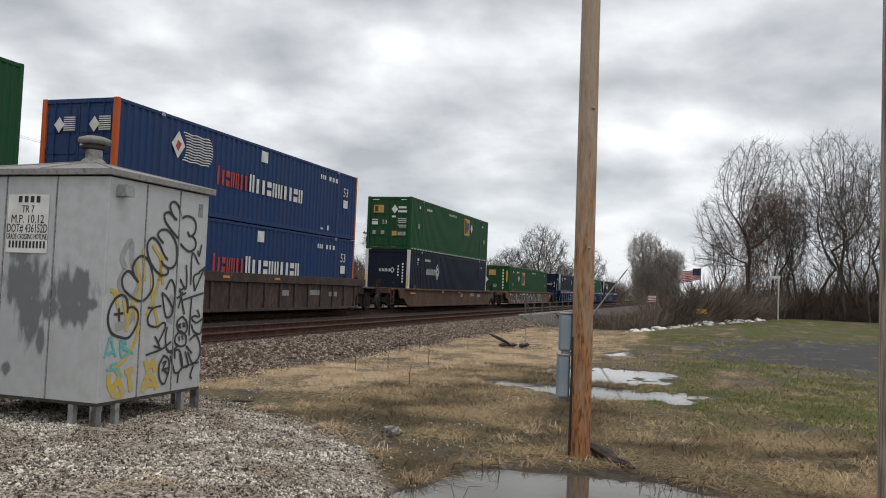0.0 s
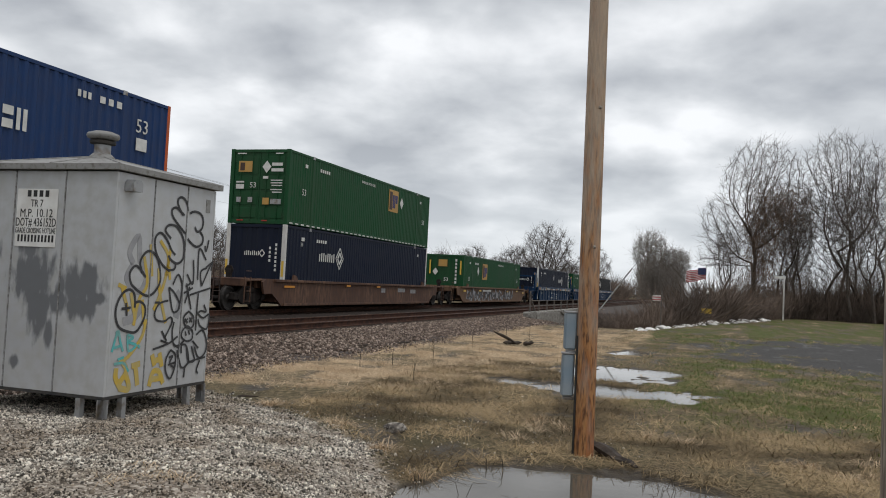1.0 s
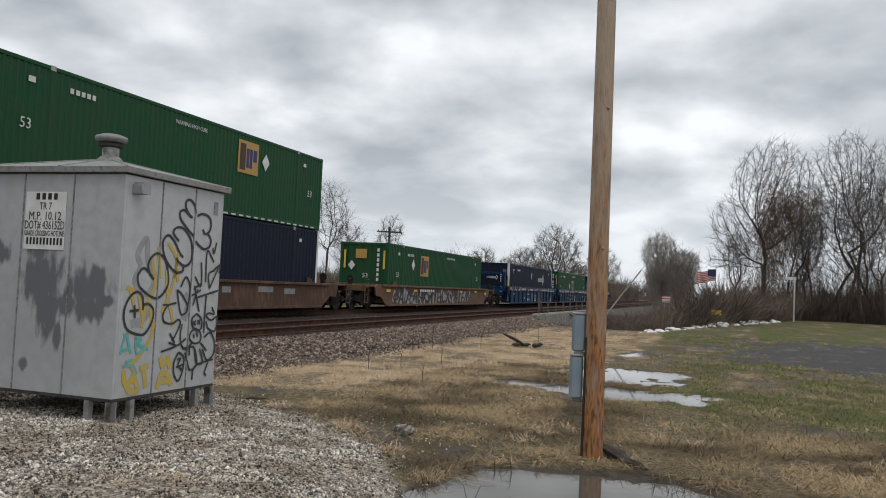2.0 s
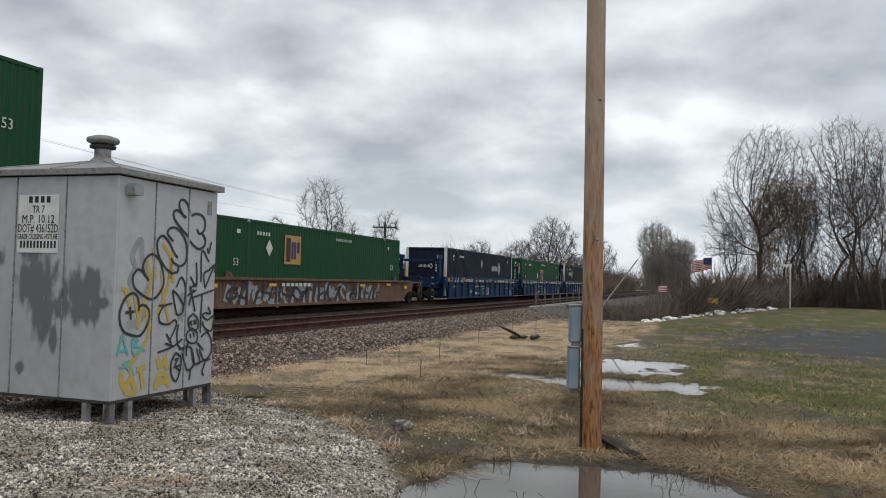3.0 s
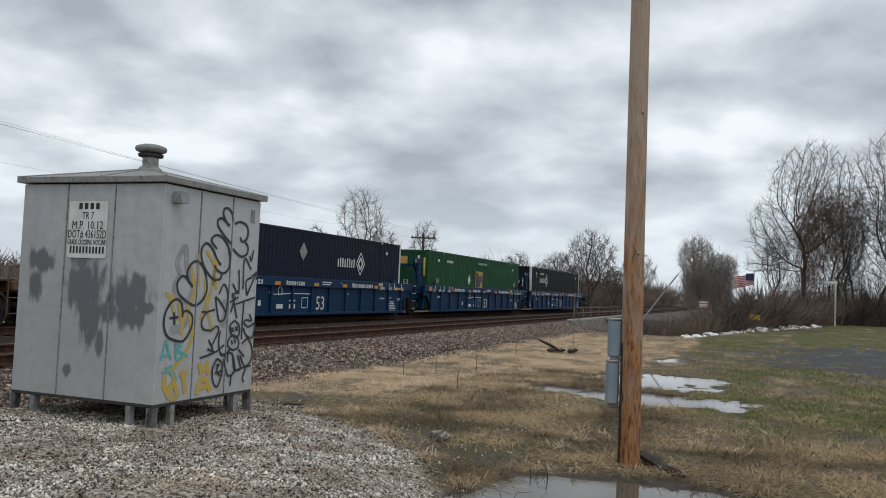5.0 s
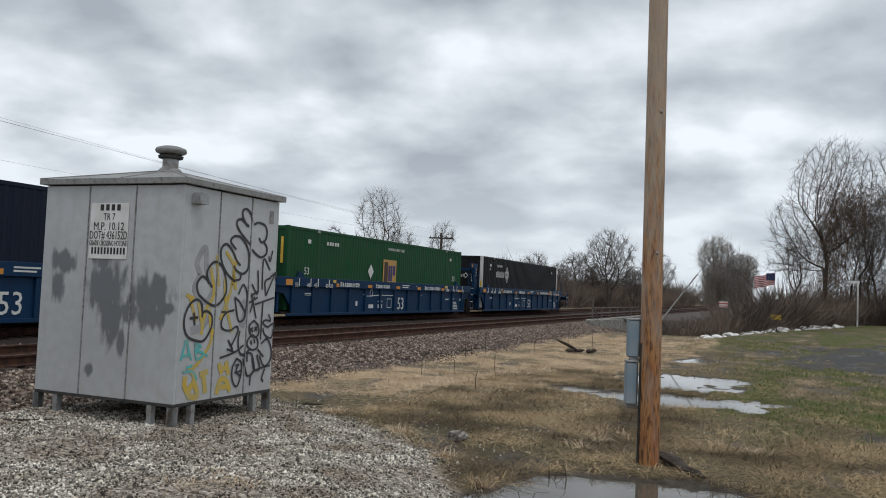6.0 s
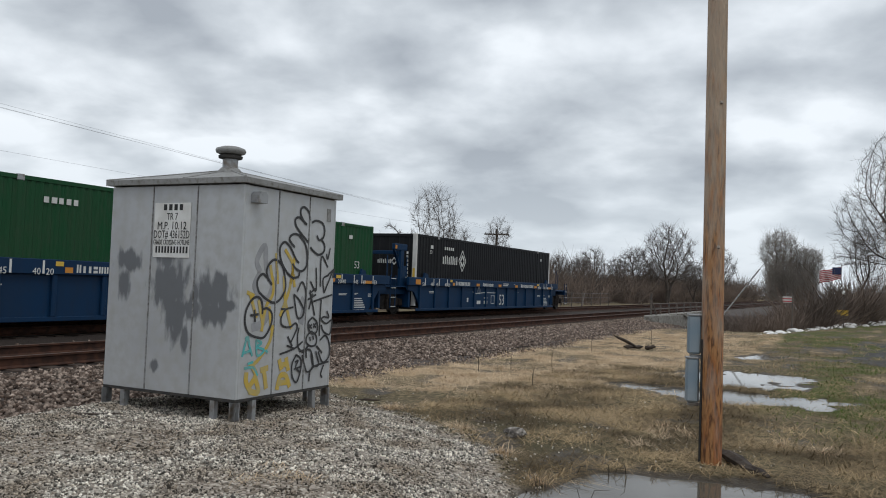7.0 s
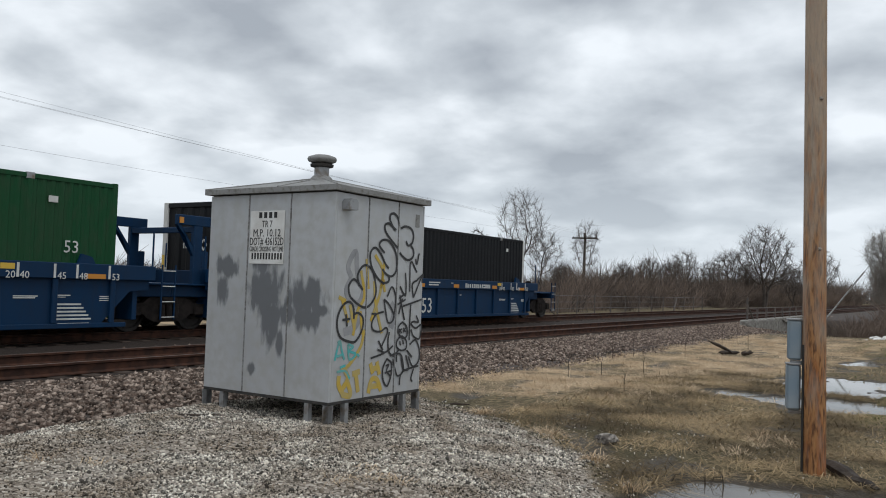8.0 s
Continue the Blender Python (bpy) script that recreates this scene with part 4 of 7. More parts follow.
def shaft(h, r0, r1, lean, seed):
    g = Geo()
    n, m = 28, 40
    v = []
    for i in range(m + 1):
        f = i / m
        for j in range(n):
            a = 2 * math.pi * j / n
            r = (r0 + (r1 - r0) * f) * (1 + 0.02 * fbm(math.cos(a) * 2, math.sin(a) * 2, f * 1.5 + seed))
            v.append((lean * f + r * math.cos(a), r * math.sin(a), h * f))
    faces = [(i * n + j, i * n + (j + 1) % n, (i + 1) * n + (j + 1) % n, (i + 1) * n + j) for i in range(m) for j in range(n)]
    return g.add(v, faces + [tuple(range(m * n, m * n + n))])


def build_poles():
    p = thing("utility_pole", "brown weathered wooden pole with blue-grey cable guards beside a puddle", "pole", pose(1.435, 8.38, -0.1))
    part("shaft", shaft(8.5, 0.107, 0.086, -0.05, 1.0), M_POLE, p, smooth=True)
    part("cable", Geo().tube([(-0.112, -0.045, 0.02), (-0.110, -0.04, 0.7), (-0.108, -0.03, 1.3)], 0.012, 8), M_CABLE, p)
    for z0, z1, x in ((1.15, 1.53, -0.235), (0.68, 1.11, -0.245)):
        b = part("cable_guard", Geo().box(x, x + 0.125, 0.0, 0.11, z0, z1, 0.018), M_GUARD, p)
        part("cap", Geo().box(x - 0.005, x + 0.13, -0.006, 0.116, z1 - 0.006, z1 + 0.012, 0.004), M_GALV, b)
        part("bracket", Geo().box(x + 0.02, x + 0.15, 0.03, 0.05, z0 - 0.035, z0 - 0.004, 0.003), M_GALV, b)
    for z in (3.62, 2.2):
        part("knot", Geo().lathe([(0.02, -0.006), (0.016, 0.004), (0.008, 0.006)], 10), M_POLE2, p, at=pose(0.01, -0.104 + 0.003 * z * 0.6, z, 90, 0, 0))
    q = thing("utility_pole", "grey split wooden pole with a dark cable up its side", "pole", pose(2.765, 4.93, -0.1))
    part("shaft", shaft(8.5, 0.145, 0.118, -0.06, 4.0), M_POLE2, q, smooth=True)
    part("cable_cover", Geo().tube([(0.165, -0.02, 0.02), (0.160, -0.015, 2.0), (0.135, -0.01, 6.5)], 0.022, 10), M_OLDWOOD, q)
    for z in (1.02, 1.06, 1.28):
        part("bolt", Geo().lathe([(0.018, 0), (0.018, 0.012), (0.008, 0.018)], 8), M_GALV, q, at=pose(0.135, -0.09, z + 0.35, 90, 0, 40))


build_poles()


def lying(name, label, category, p0, p1, r, mat, flat=1.0):
    """A timber, stick or branch lying between two points on the plan (s, d, z)."""
    a, b = on_track(*p0), on_track(*p1)
    ln = (b - a).length
    rng = random.Random(int(ln * 1000))
    n = 6
    pts = [(ln * k / n, rng.uniform(-1, 1) * r * 0.7, rng.uniform(-1, 1) * r * 0.35) for k in range(n + 1)]
    g = Geo().tube(pts, [r * (0.25 if k in (0, n) else rng.uniform(0.6, 1.25)) for k in range(n + 1)], 6)
    for k, v in enumerate(g.v):
        g.v[k] = (v[0] + rng.uniform(-0.3, 0.3) * r, v[1] * (1 + rng.uniform(-0.2, 0.2)), v[2] * flat)
    me = g.mesh(name, mat)
    ob = new(name, me)
    ob.matrix_world = Matrix.Translation(a) @ (b - a).to_track_quat("X", "Z").to_matrix().to_4x4()
    return tagged(ob, label, category)


lying("timber", "dark rotten timber lying at the pole's foot", "timber", (8.62, 1.22, 0.09), (8.18, 0.64, -0.01), 0.08, M_OLDWOOD, 0.6)
lying("driftwood", "broken dark plank lying in dead grass", "driftwood", (23.1, 6.0, 0.36), (23.5, 5.45, 0.03), 0.075, M_OLDWOOD, 0.5)
lying("driftwood", "jagged dark slab of rotten wood", "driftwood", (23.15, 5.75, 0.05), (23.7, 5.35, 0.07), 0.09, M_OLDWOOD, 0.6)
lying("driftwood", "short dark piece of splintered wood", "driftwood", (23.3, 5.2, 0.05), (23.45, 4.95, 0.09), 0.08, M_OLDWOOD, 0.8)
lying("stick", "thin dark branch lying on the ballast", "stick", (18.2, 8.2, 0.07), (19.6, 7.95, 0.05), 0.02, M_OLDWOOD)
lying("stick", "thin dark branch lying on the ballast", "stick", (19.5, 7.9, 0.05), (21.0, 7.75, 0.06), 0.022, M_OLDWOOD)
lying("stick", "short dark stick on pale gravel", "stick", (5.6, 5.05, 0.205), (5.95, 4.75, 0.225), 0.011, M_OLDWOOD)
lying("stick", "thin twig on the gravel heap", "stick", (5.75, 6.9, 0.225), (6.0, 6.5, 0.235), 0.010, M_OLDWOOD)
lying("stick", "rotten stick beside the cabinet", "stick", (8.55, 5.35, 0.21), (8.75, 5.15, 0.20), 0.014, M_OLDWOOD)
lying("twig", "thin bent twig on the gravel", "twig", (4.7, 4.6, 0.20), (4.9, 4.35, 0.21), 0.007, M_OLDWOOD)


def boulder(name, label, s, d, z, size, mat, seed, squash=(1, 1, 0.6), group=""):
    bm = bmesh.new()
    bmesh.ops.create_icosphere(bm, subdivisions=3, radius=size)
    for v in bm.verts:
        k = 1 + 0.35 * fbm(v.co.x / size * 0.9, v.co.y / size * 0.9, v.co.z / size * 0.9 + seed)
        v.co = Vector((v.co.x * squash[0], v.co.y * squash[1], v.co.z * squash[2])) * k
    me = bpy.data.meshes.new(name)
    bm.to_mesh(me)
    bm.free()
    me.materials.append(mat)
    ob = new(name, me)
    ob.matrix_world = TRACK @ Matrix.Translation((s, d, z + size * squash[2] * 0.55)) @ pose(0, 0, 0, 0, 0, seed * 77)
    return tagged(ob, label, "rock", group)


M_ROCK = material("lichened rock", (0.10, 0.084, 0.070), 0.85, alt=(0.46, 0.42, 0.37), scale=7, alt2=(0.05, 0.042, 0.037), scale2=20, bump=0.5, bump_scale=30)
M_RUBBLE = material("pale rubble", (0.74, 0.72, 0.69), 0.9, alt=(0.45, 0.43, 0.40), scale=3, bump=0.4, bump_scale=20, vary=0.3)
boulder("rock", "dark rock with a pale top in dead grass", 8.52, 3.30, ground_height(8.52, 3.30) - 0.005, 0.105, M_ROCK, 2.3, (1, 1.2, 0.7))

# ---------------------------------------------------------------- train: materials
def paint(name, base, dirt, rough=0.5, dirt_scale=1.2):
    return material(name, base, rough, alt=tuple(0.8 * c + 0.2 * k for c, k in zip(base, dirt)), scale=0.9, alt2=tuple(0.72 * c + 0.28 * k for c, k in zip(base, dirt)),
                    scale2=6, bump=0.05, bump_scale=20, contrast=(0.45, 0.75), stretch=(1, 1, 0.35), spec=0.15)


DIRT, SOOT = (0.06, 0.05, 0.04), (0.02, 0.021, 0.023)
M_GREEN = paint("green container paint", (0.010, 0.066, 0.024), DIRT)
M_BLUE = paint("blue container paint", (0.0145, 0.042, 0.128), DIRT)
M_NAVY = paint("navy container paint", (0.0065, 0.011, 0.026), SOOT)
M_BLACK = paint("black container paint", (0.0085, 0.009, 0.0105), SOOT)
M_ORANGE = paint("orange post paint", (0.50, 0.105, 0.03), DIRT)
M_WHITE = paint("white post paint", (0.62, 0.61, 0.58), DIRT)
M_CARBLUE = paint("blue car paint", (0.0048, 0.029, 0.077), SOOT)
M_CARBROWN = material("dark brown weathered car steel", (0.050, 0.028, 0.022), 0.8, alt=(0.085, 0.05, 0.036), scale=1.5, alt2=(0.03, 0.02, 0.017), scale2=9, stretch=(1, 1, 0.3), bump=0.1, bump_scale=15)
M_CARRUST = material("red-brown car paint", (0.078, 0.034, 0.017), 0.75, alt=(0.14, 0.072, 0.040), scale=1.1, alt2=(0.06, 0.028, 0.018), scale2=7, stretch=(1, 1, 0.3), bump=0.1, bump_scale=15)
M_CARTAN = material("tan faded car paint", (0.115, 0.058, 0.026), 0.75, alt=(0.075, 0.038, 0.02), scale=1.2, alt2=(0.15, 0.085, 0.045), scale2=7, stretch=(1, 1, 0.3), bump=0.1, bump_scale=15)
M_IRON = material("grimy running gear", (0.016, 0.013, 0.012), 0.85, 0.1, spec=0.2, alt=(0.030, 0.024, 0.021), scale=6, bump=0.3, bump_scale=25)
M_TREAD = material("worn wheel steel", (0.035, 0.030, 0.027), 0.65, 0.3, alt=(0.022, 0.019, 0.017), scale=7)
M_DECALWHITE = material("white lettering paint", (0.66, 0.66, 0.63), 0.6, alt=(0.55, 0.55, 0.52), scale=4)
M_DECALGOLD = material("ochre logo panel", (0.46, 0.265, 0.06), 0.6, alt=(0.40, 0.24, 0.07), scale=3)
M_DECALBROWN = material("dark brown logo paint", (0.05, 0.025, 0.015), 0.6)
M_DECALNAVY = material("navy logo paint", (0.022, 0.028, 0.12), 0.6)
M_DECALRED = material("red lettering paint", (0.42, 0.035, 0.02), 0.6, alt=(0.34, 0.03, 0.02), scale=4)
M_AMBER = material("amber reflector", (0.55, 0.22, 0.02), 0.4)
M_LEMON = material("yellow reflector", (0.65, 0.42, 0.05), 0.4)
CONT_L, CONT_W, CONT_H = 16.15, 2.6, 2.9
SPEED = 14.17
MOVING, WHEELS, MESHES = [], [], {}
NEAR_FACE = pose(0, 0, 0, 90, 0, 0)      # lettering that faces the camera's side
FRONT_FACE = pose(0, 0, 0, 90, 0, -90)   # lettering on the leading end


def cached(key, build):
    if key not in MESHES:
        MESHES[key] = build()
    return MESHES[key]


def at_train(s, z=0.0):
    return TRACK @ Matrix.Translation((s, 15.58, RAIL_Z + z))


def decal(parent, name, mat, boxes, front=False):
    """Flat paint on the near side (x, z) or the leading end (y, z): boxes of (a0, a1, z0, z1)."""
    if len(boxes) > 1 and ("reflector" in name or "panel" in name or "placard" in name):
        return [decal(parent, name, mat, [b], front) for b in boxes][0]
    g = Geo()
    for a0, a1, z0, z1 in boxes:
        if front:
            g.box(-0.012, -0.006, a0, a1, z0, z1)
        else:
            g.box(a0, a1, -0.012, -0.006, z0, z1)
    return part(name, g, mat, parent, kind="stuff" if len(boxes) > 1 else "")


def letters(parent, body, size, x, z, mat=None, front=False, squeeze=1.0, y=-0.010):
    ob = part("lettering", cached(("t", body, size, squeeze), lambda: text_mesh(body, size, mat or M_DECALWHITE, 0.002, squeeze)), None, parent)
    ob.matrix_local = (Matrix.Translation((y, x, z)) @ FRONT_FACE) if front else (Matrix.Translation((x, y, z)) @ NEAR_FACE)
    return ob


def bars(x, z, n, w, h, gap, rng):
    """Plain bars in place of words."""
    out = []
    for k in range(n):
        out.append((x, x + w * rng.uniform(0.7, 1.0), z, z + h))
        x += w + gap
    return out


def glyph_bars(x, z, count, w, h, rng):
    """A row of plain shapes of letter size in place of a wordmark."""
    out = []
    for k in range(count):
        hh, ww = h * (1.2 if k == 0 else 1), w * 0.76
        q = (k * 7 + count) % 5
        if q in (0, 3):    # two upright bars
            out += [(x, x + ww * 0.36, z, z + hh), (x + ww * 0.62, x + ww, z, z + hh)]
        elif q == 1:       # two stacked bars
            out += [(x, x + ww, z, z + hh * 0.40), (x, x + ww, z + hh * 0.60, z + hh)]
        else:              # one upright bar
            out += [(x + ww * 0.2, x + ww * 0.75, z, z + hh)]
        x += w
    return out


def thin_glyphs(x, z, count, w, h):
    """Slim upright bars in place of a thin wordmark."""
    return [(x + k * w * 0.5, x + k * w * 0.5 + w * 0.22, z, z + h * (1.0 if k % 3 else 0.85)) for k in range(count * 2)]


def diamond(parent, x, z, r, mat, front=False, hole=0.0):
    g = Geo()
    pts = [(x - r * 0.8, z), (x, z - r), (x + r * 0.8, z), (x, z + r)]
    if hole:
        for a, b in zip(pts, pts[1:] + pts[:1]):
            ribbon(g, [a, b], hole, -0.012, -0.007)
    else:
        g.plate(pts, -0.012, -0.007)
    ob = part("logo", g, mat, parent)
    if front:
        ob.matrix_local = pose(0, x, 0, 0, 0, -90) @ Matrix.Translation((-x, 0, 0))
    return ob


# ---------------------------------------------------------------- containers
def corrugated(x0, x1, z0, z1, pitch, depth):
    """A side sheet pressed into upright trapezoid waves; outermost at y = 0."""
    n = max(1, round((x1 - x0) / pitch))
    p = (x1 - x0) / n
    xs = []
    for k in range(n):
        a = x0 + k * p
        xs += [(a, 0.0), (a + p * 0.36, 0.0), (a + p * 0.5, depth), (a + p * 0.86, depth)]
    xs.append((x1, 0.0))
    v = [(x, y, z) for x, y in xs for z in (z0, z1)]
    f = [(2 * i, 2 * i + 2, 2 * i + 3, 2 * i + 1) for i in range(len(xs) - 1)]
    return v, f


def side_mesh(mat, pitch, far):
    deep = 0.035 if pitch > 0.3 else 0.018
    g = Geo()
    for a, b in ((0.13, 1.93), (2.05, 14.10), (14.22, CONT_L - 0.13)):
        v, f = corrugated(a, b, 0.14, CONT_H - 0.10, pitch, deep)
        g.add([(x, (CONT_W - 0.01 - y) if far else 0.01 + y, z) for x, y, z in v], f)
    return g.mesh("side_wall", mat, fix=False)


def container(s, level, mat, pitch, posts, end, marks, label, group="containers on the train"):
    c = thing("container", label, "container", at_train(s, 0.35 + CONT_H * level + (0.005 * level)), group)
    L, W, H = CONT_L, CONT_W, CONT_H - 0.005
    key = (mat.name, pitch)
    part("side_wall", cached(key + ("near",), lambda: side_mesh(mat, pitch, False)), None, c)
    part("side_wall", cached(key + ("far",), lambda: side_mesh(mat, pitch, True)), None, c)

    def solid(name, tag, build, m=mat, parent=c, text=""):
        return part(name, cached((m.name, tag), lambda: build().mesh(name, m)), None, parent, text)

    roof = lambda: Geo().box(0.05, L - 0.05, 0.05, W - 0.05, H - 0.06, H - 0.02)
    solid("roof", "roof", roof)
    solid("floor", "floor", lambda: Geo().box(0.05, L - 0.05, 0.06, W - 0.06, 0.10, 0.15))
    for y in (0.0, W - 0.07):
        solid("top_rail", "tr%d" % (y > 0), lambda: Geo().box(0.13, L - 0.13, y, y + 0.07, H - 0.11, H - 0.012, 0.008))
        solid("bottom_rail", "br%d" % (y > 0), lambda: Geo().box(0.13, L - 0.13, y, y + 0.07, 0.02, 0.16, 0.008))
        for x in (1.93, 14.10):
            solid("middle_post", "mp%d%d" % (x > 5, y > 0), lambda: Geo().box(x, x + 0.12, y + (-0.004 if y == 0 else 0.0), y + (0.07 if y == 0 else 0.074), 0.16, H - 0.11, 0.01))
            solid("corner_casting", "cc%d%d" % (x > 5, y > 0), lambda: Geo().box(x - 0.03, x + 0.15, y - 0.006, y + 0.076, H - 0.13, H + 0.004, 0.01), M_GALV if y == 0 else mat)
            solid("corner_casting", "cl%d%d" % (x > 5, y > 0), lambda: Geo().box(x - 0.03, x + 0.15, y - 0.006, y + 0.076, 0.0, 0.13, 0.01), mat)
    for x, front in ((0.0, True), (L - 0.13, False)):
        for y in (0.0, W - 0.16):
            m = posts if posts is not None else mat
            solid("corner_post", "cp%d%d" % (front, y > 0), lambda: Geo().box(x, x + 0.13, y, y + 0.16, 0.0, H, 0.012), m)
    for x in (0.02, L - 0.13):
        solid("end_header", "eh%d" % (x > 1), lambda: Geo().box(x, x + 0.11, 0.16, W - 0.16, H - 0.14, H - 0.012, 0.01))
        solid("end_sill", "es%d" % (x > 1), lambda: Geo().box(x, x + 0.11, 0.16, W - 0.16, 0.0, 0.15, 0.01))
    solid("rear_wall", "rw", lambda: Geo().box(L - 0.09, L - 0.04, 0.16, W - 0.16, 0.15, H - 0.14))
    if end == "doors":
        for k, (y0, y1) in enumerate(((0.17, W / 2 - 0.008), (W / 2 + 0.008, W - 0.17))):
            def leaf():
                g = Geo().box(0.055, 0.09, y0, y1, 0.15, H - 0.14, 0.006)
                for z0, z1 in ((0.22, 0.62), (0.72, 1.22), (1.32, 1.82), (1.92, 2.60)):
                    g.box(0.035, 0.056, y0 + 0.07, y1 - 0.07, z0, z1, 0.018)
                return g
            door = solid("door", "door%d" % k, leaf)
            for j, f in enumerate((0.28, 0.74)):
                yy = y0 + (y1 - y0) * f
                rod = solid("lock_rod", "rod%d%d" % (k, j), lambda: Geo().tube([(0.02, yy, 0.05), (0.02, yy, H - 0.05)], 0.018, 6), mat, door)
            for z in (0.3, 1.4, 2.4):
                solid("hinge", "hinge%d%.1f" % (k, z), lambda: Geo().box(0.03, 0.06, (y0 if k == 0 else y1 - 0.06), (y0 + 0.06 if k == 0 else y1), z, z + 0.12), mat, door)
    else:
        def wall():
            g = Geo()
            v, f = corrugated(0.16, W - 0.16, 0.15, H - 0.14, 0.42, 0.03)
            return g.add([(0.05 + y, x, z) for x, y, z in v], f).box(0.09, 0.12, 0.16, W - 0.16, 0.15, H - 0.14)
        solid("front_wall", "fw", wall)
    marks(c)
    MOVING.append((c, s, 0.35 + CONT_H * level + 0.005 * level))
    return c


def small_marks(c, mat, rng):
    """Lines of small print and the size mark near both ends."""
    decal(c, "print_bar", mat, bars(1.25, 2.35, 1, 0.28, 0.14, 0.1, rng) + bars(2.55, 2.36, 5, 0.14, 0.13, 0.05, rng) + bars(14.55, 2.35, 1, 0.22, 0.13, 0.1, rng))


def marks_green(c, x_logo, z_logo, double):
    rng = random.Random(int(x_logo * 10))
    small_marks(c, M_DECALWHITE, rng)
    logo = decal(c, "logo_panel", M_DECALGOLD, [(x_logo, x_logo + 1.25, z_logo, z_logo + 1.1)])
    for x0, x1, z0, z1, m in ((0.10, 0.44, 0.10, 1.0, M_DECALBROWN), (0.50, 0.66, 0.2, 0.86, M_DECALNAVY), (0.70, 0.86, 0.2, 0.86, M_DECALNAVY), (0.92, 1.14, 0.45, 0.86, M_DECALNAVY)):
        part("logo_block", Geo().box(x_logo + x0, x_logo + x1, -0.018, -0.0125, z_logo + z0, z_logo + z1), m, logo)
    diamond(c, x_logo + 1.75 if double else x_logo - 1.1, z_logo + 0.55, 0.30, M_DECALWHITE)
    letters(c, "WARNING HIGH CUBE", 0.17, 9.6 if x_logo < 7 else (8.4 if x_logo < 8 else 7.5), 2.52, squeeze=0.9)
    letters(c, "53", 0.36, 1.25, 1.35 if double else 1.36), letters(c, "53", 0.36, 15.15 if double else 15.1, 1.35 if double else 1.46)
    if double:
        decal(c, "reflective_tape", M_DECALWHITE, [(0.2 + 0.46 * k, 0.45 + 0.46 * k, 0.05, 0.10) for k in range(34)])
    else:
        decal(c, "reflector", M_LEMON, [(2.28, 2.38, 1.6, 2.5)], True), decal(c, "reflector", M_LEMON, [(0.17, 0.27, 1.6, 2.5)], True)
        decal(c, "logo_panel", M_DECALGOLD, [(1.15, 1.75, 2.1, 2.55)], True)
        diamond(c, 1.95, 1.75, 0.24, M_DECALWHITE, True)
        letters(c, "53", 0.32, 1.2, 1.25, front=True, y=-0.008)
        decal(c, "print_bar", M_DECALWHITE, [(0.48, 0.60, 1.0 + 0.24 * k, 1.16 + 0.24 * k) for k in range(7)], True)


def marks_doors_green(c):
    marks_green(c, 10.07, 1.52, True)
    decal(c, "logo_panel", M_DECALGOLD, [(1.62, 2.22, 2.0, 2.42)], True)
    decal(c, "logo_block", M_DECALBROWN, [(1.95, 2.15, 2.06, 2.36)], True).location.x = -0.008
    diamond(c, 0.98, 2.2, 0.24, M_DECALWHITE, True)
    decal(c, "print_bar", M_DECALWHITE, [(0.30, 0.76, 2.24, 2.36), (0.26, 0.78, 2.02, 2.14), (0.28, 0.78, 1.66, 1.70), (0.28, 0.78, 1.56, 1.60), (0.28, 0.74, 1.46, 1.50), (0.28, 0.78, 1.30, 1.34), (0.28, 0.70, 1.20, 1.24),
                                         (0.90, 1.12, 1.74, 1.84), (1.95, 2.3, 1.58, 1.64), (1.95, 2.3, 1.34, 1.52), (0.3, 0.62, 2.70, 2.74), (1.9, 2.3, 2.70, 2.74)], True)
    decal(c, "placard", M_DECALGOLD, [(0.82, 1.10, 0.74, 1.0)], True), decal(c, "placard", M_GALV, [(0.30, 0.76, 0.76, 0.96), (1.55, 1.75, 0.82, 1.02), (2.05, 2.25, 0.82, 1.02)], True)
    letters(c, "53", 0.30, 1.55, 1.48, front=True, y=-0.008)
    decal(c, "tail_reflector", M_DECALRED, [(0.85, 1.1, 0.10, 0.14), (1.9, 2.2, 0.10, 0.14)], True)


def marks_navy(c, x_logo, z, diamond_x=None):
    rng = random.Random(int(x_logo * 7))
    small_marks(c, M_DECALWHITE, rng)
    decal(c, "wordmark", M_DECALWHITE, thin_glyphs(x_logo, z + 0.06, 4, 0.38, 0.36))
    diamond(c, x_logo + 1.95, z + 0.25, 0.24, M_DECALWHITE, hole=0.09)
    diamond(c, x_logo + 1.95, z + 0.25, 0.46, M_DECALWHITE, hole=0.05)
    if diamond_x:
        diamond(c, diamond_x, z + 0.5, 0.34, M_GALV)
    decal(c, "wordmark", M_DECALWHITE, [(2.75 - b, 2.75 - a, z0, z1) for a, b, z0, z1 in thin_glyphs(1.0, 1.68, 4, 0.17, 0.17)], True)
    diamond(c, 0.98, 1.77, 0.14, M_DECALWHITE, True, 0.04)
    decal(c, "print_bar", M_DECALWHITE, [(0.60, 0.68, 1.45 + 0.16 * k, 1.55 + 0.16 * k) for k in range(4)] + [(0.34, 0.42, 1.1 + 0.16 * k, 1.2 + 0.16 * k) for k in range(7)], True)
    decal(c, "reflector", M_LEMON, [(0.02, 0.12, 0.9, 1.5), (CONT_W - 0.12, CONT_W - 0.02, 0.9, 1.5)], True)
    letters(c, "53", 0.2, 1.3, 2.2)


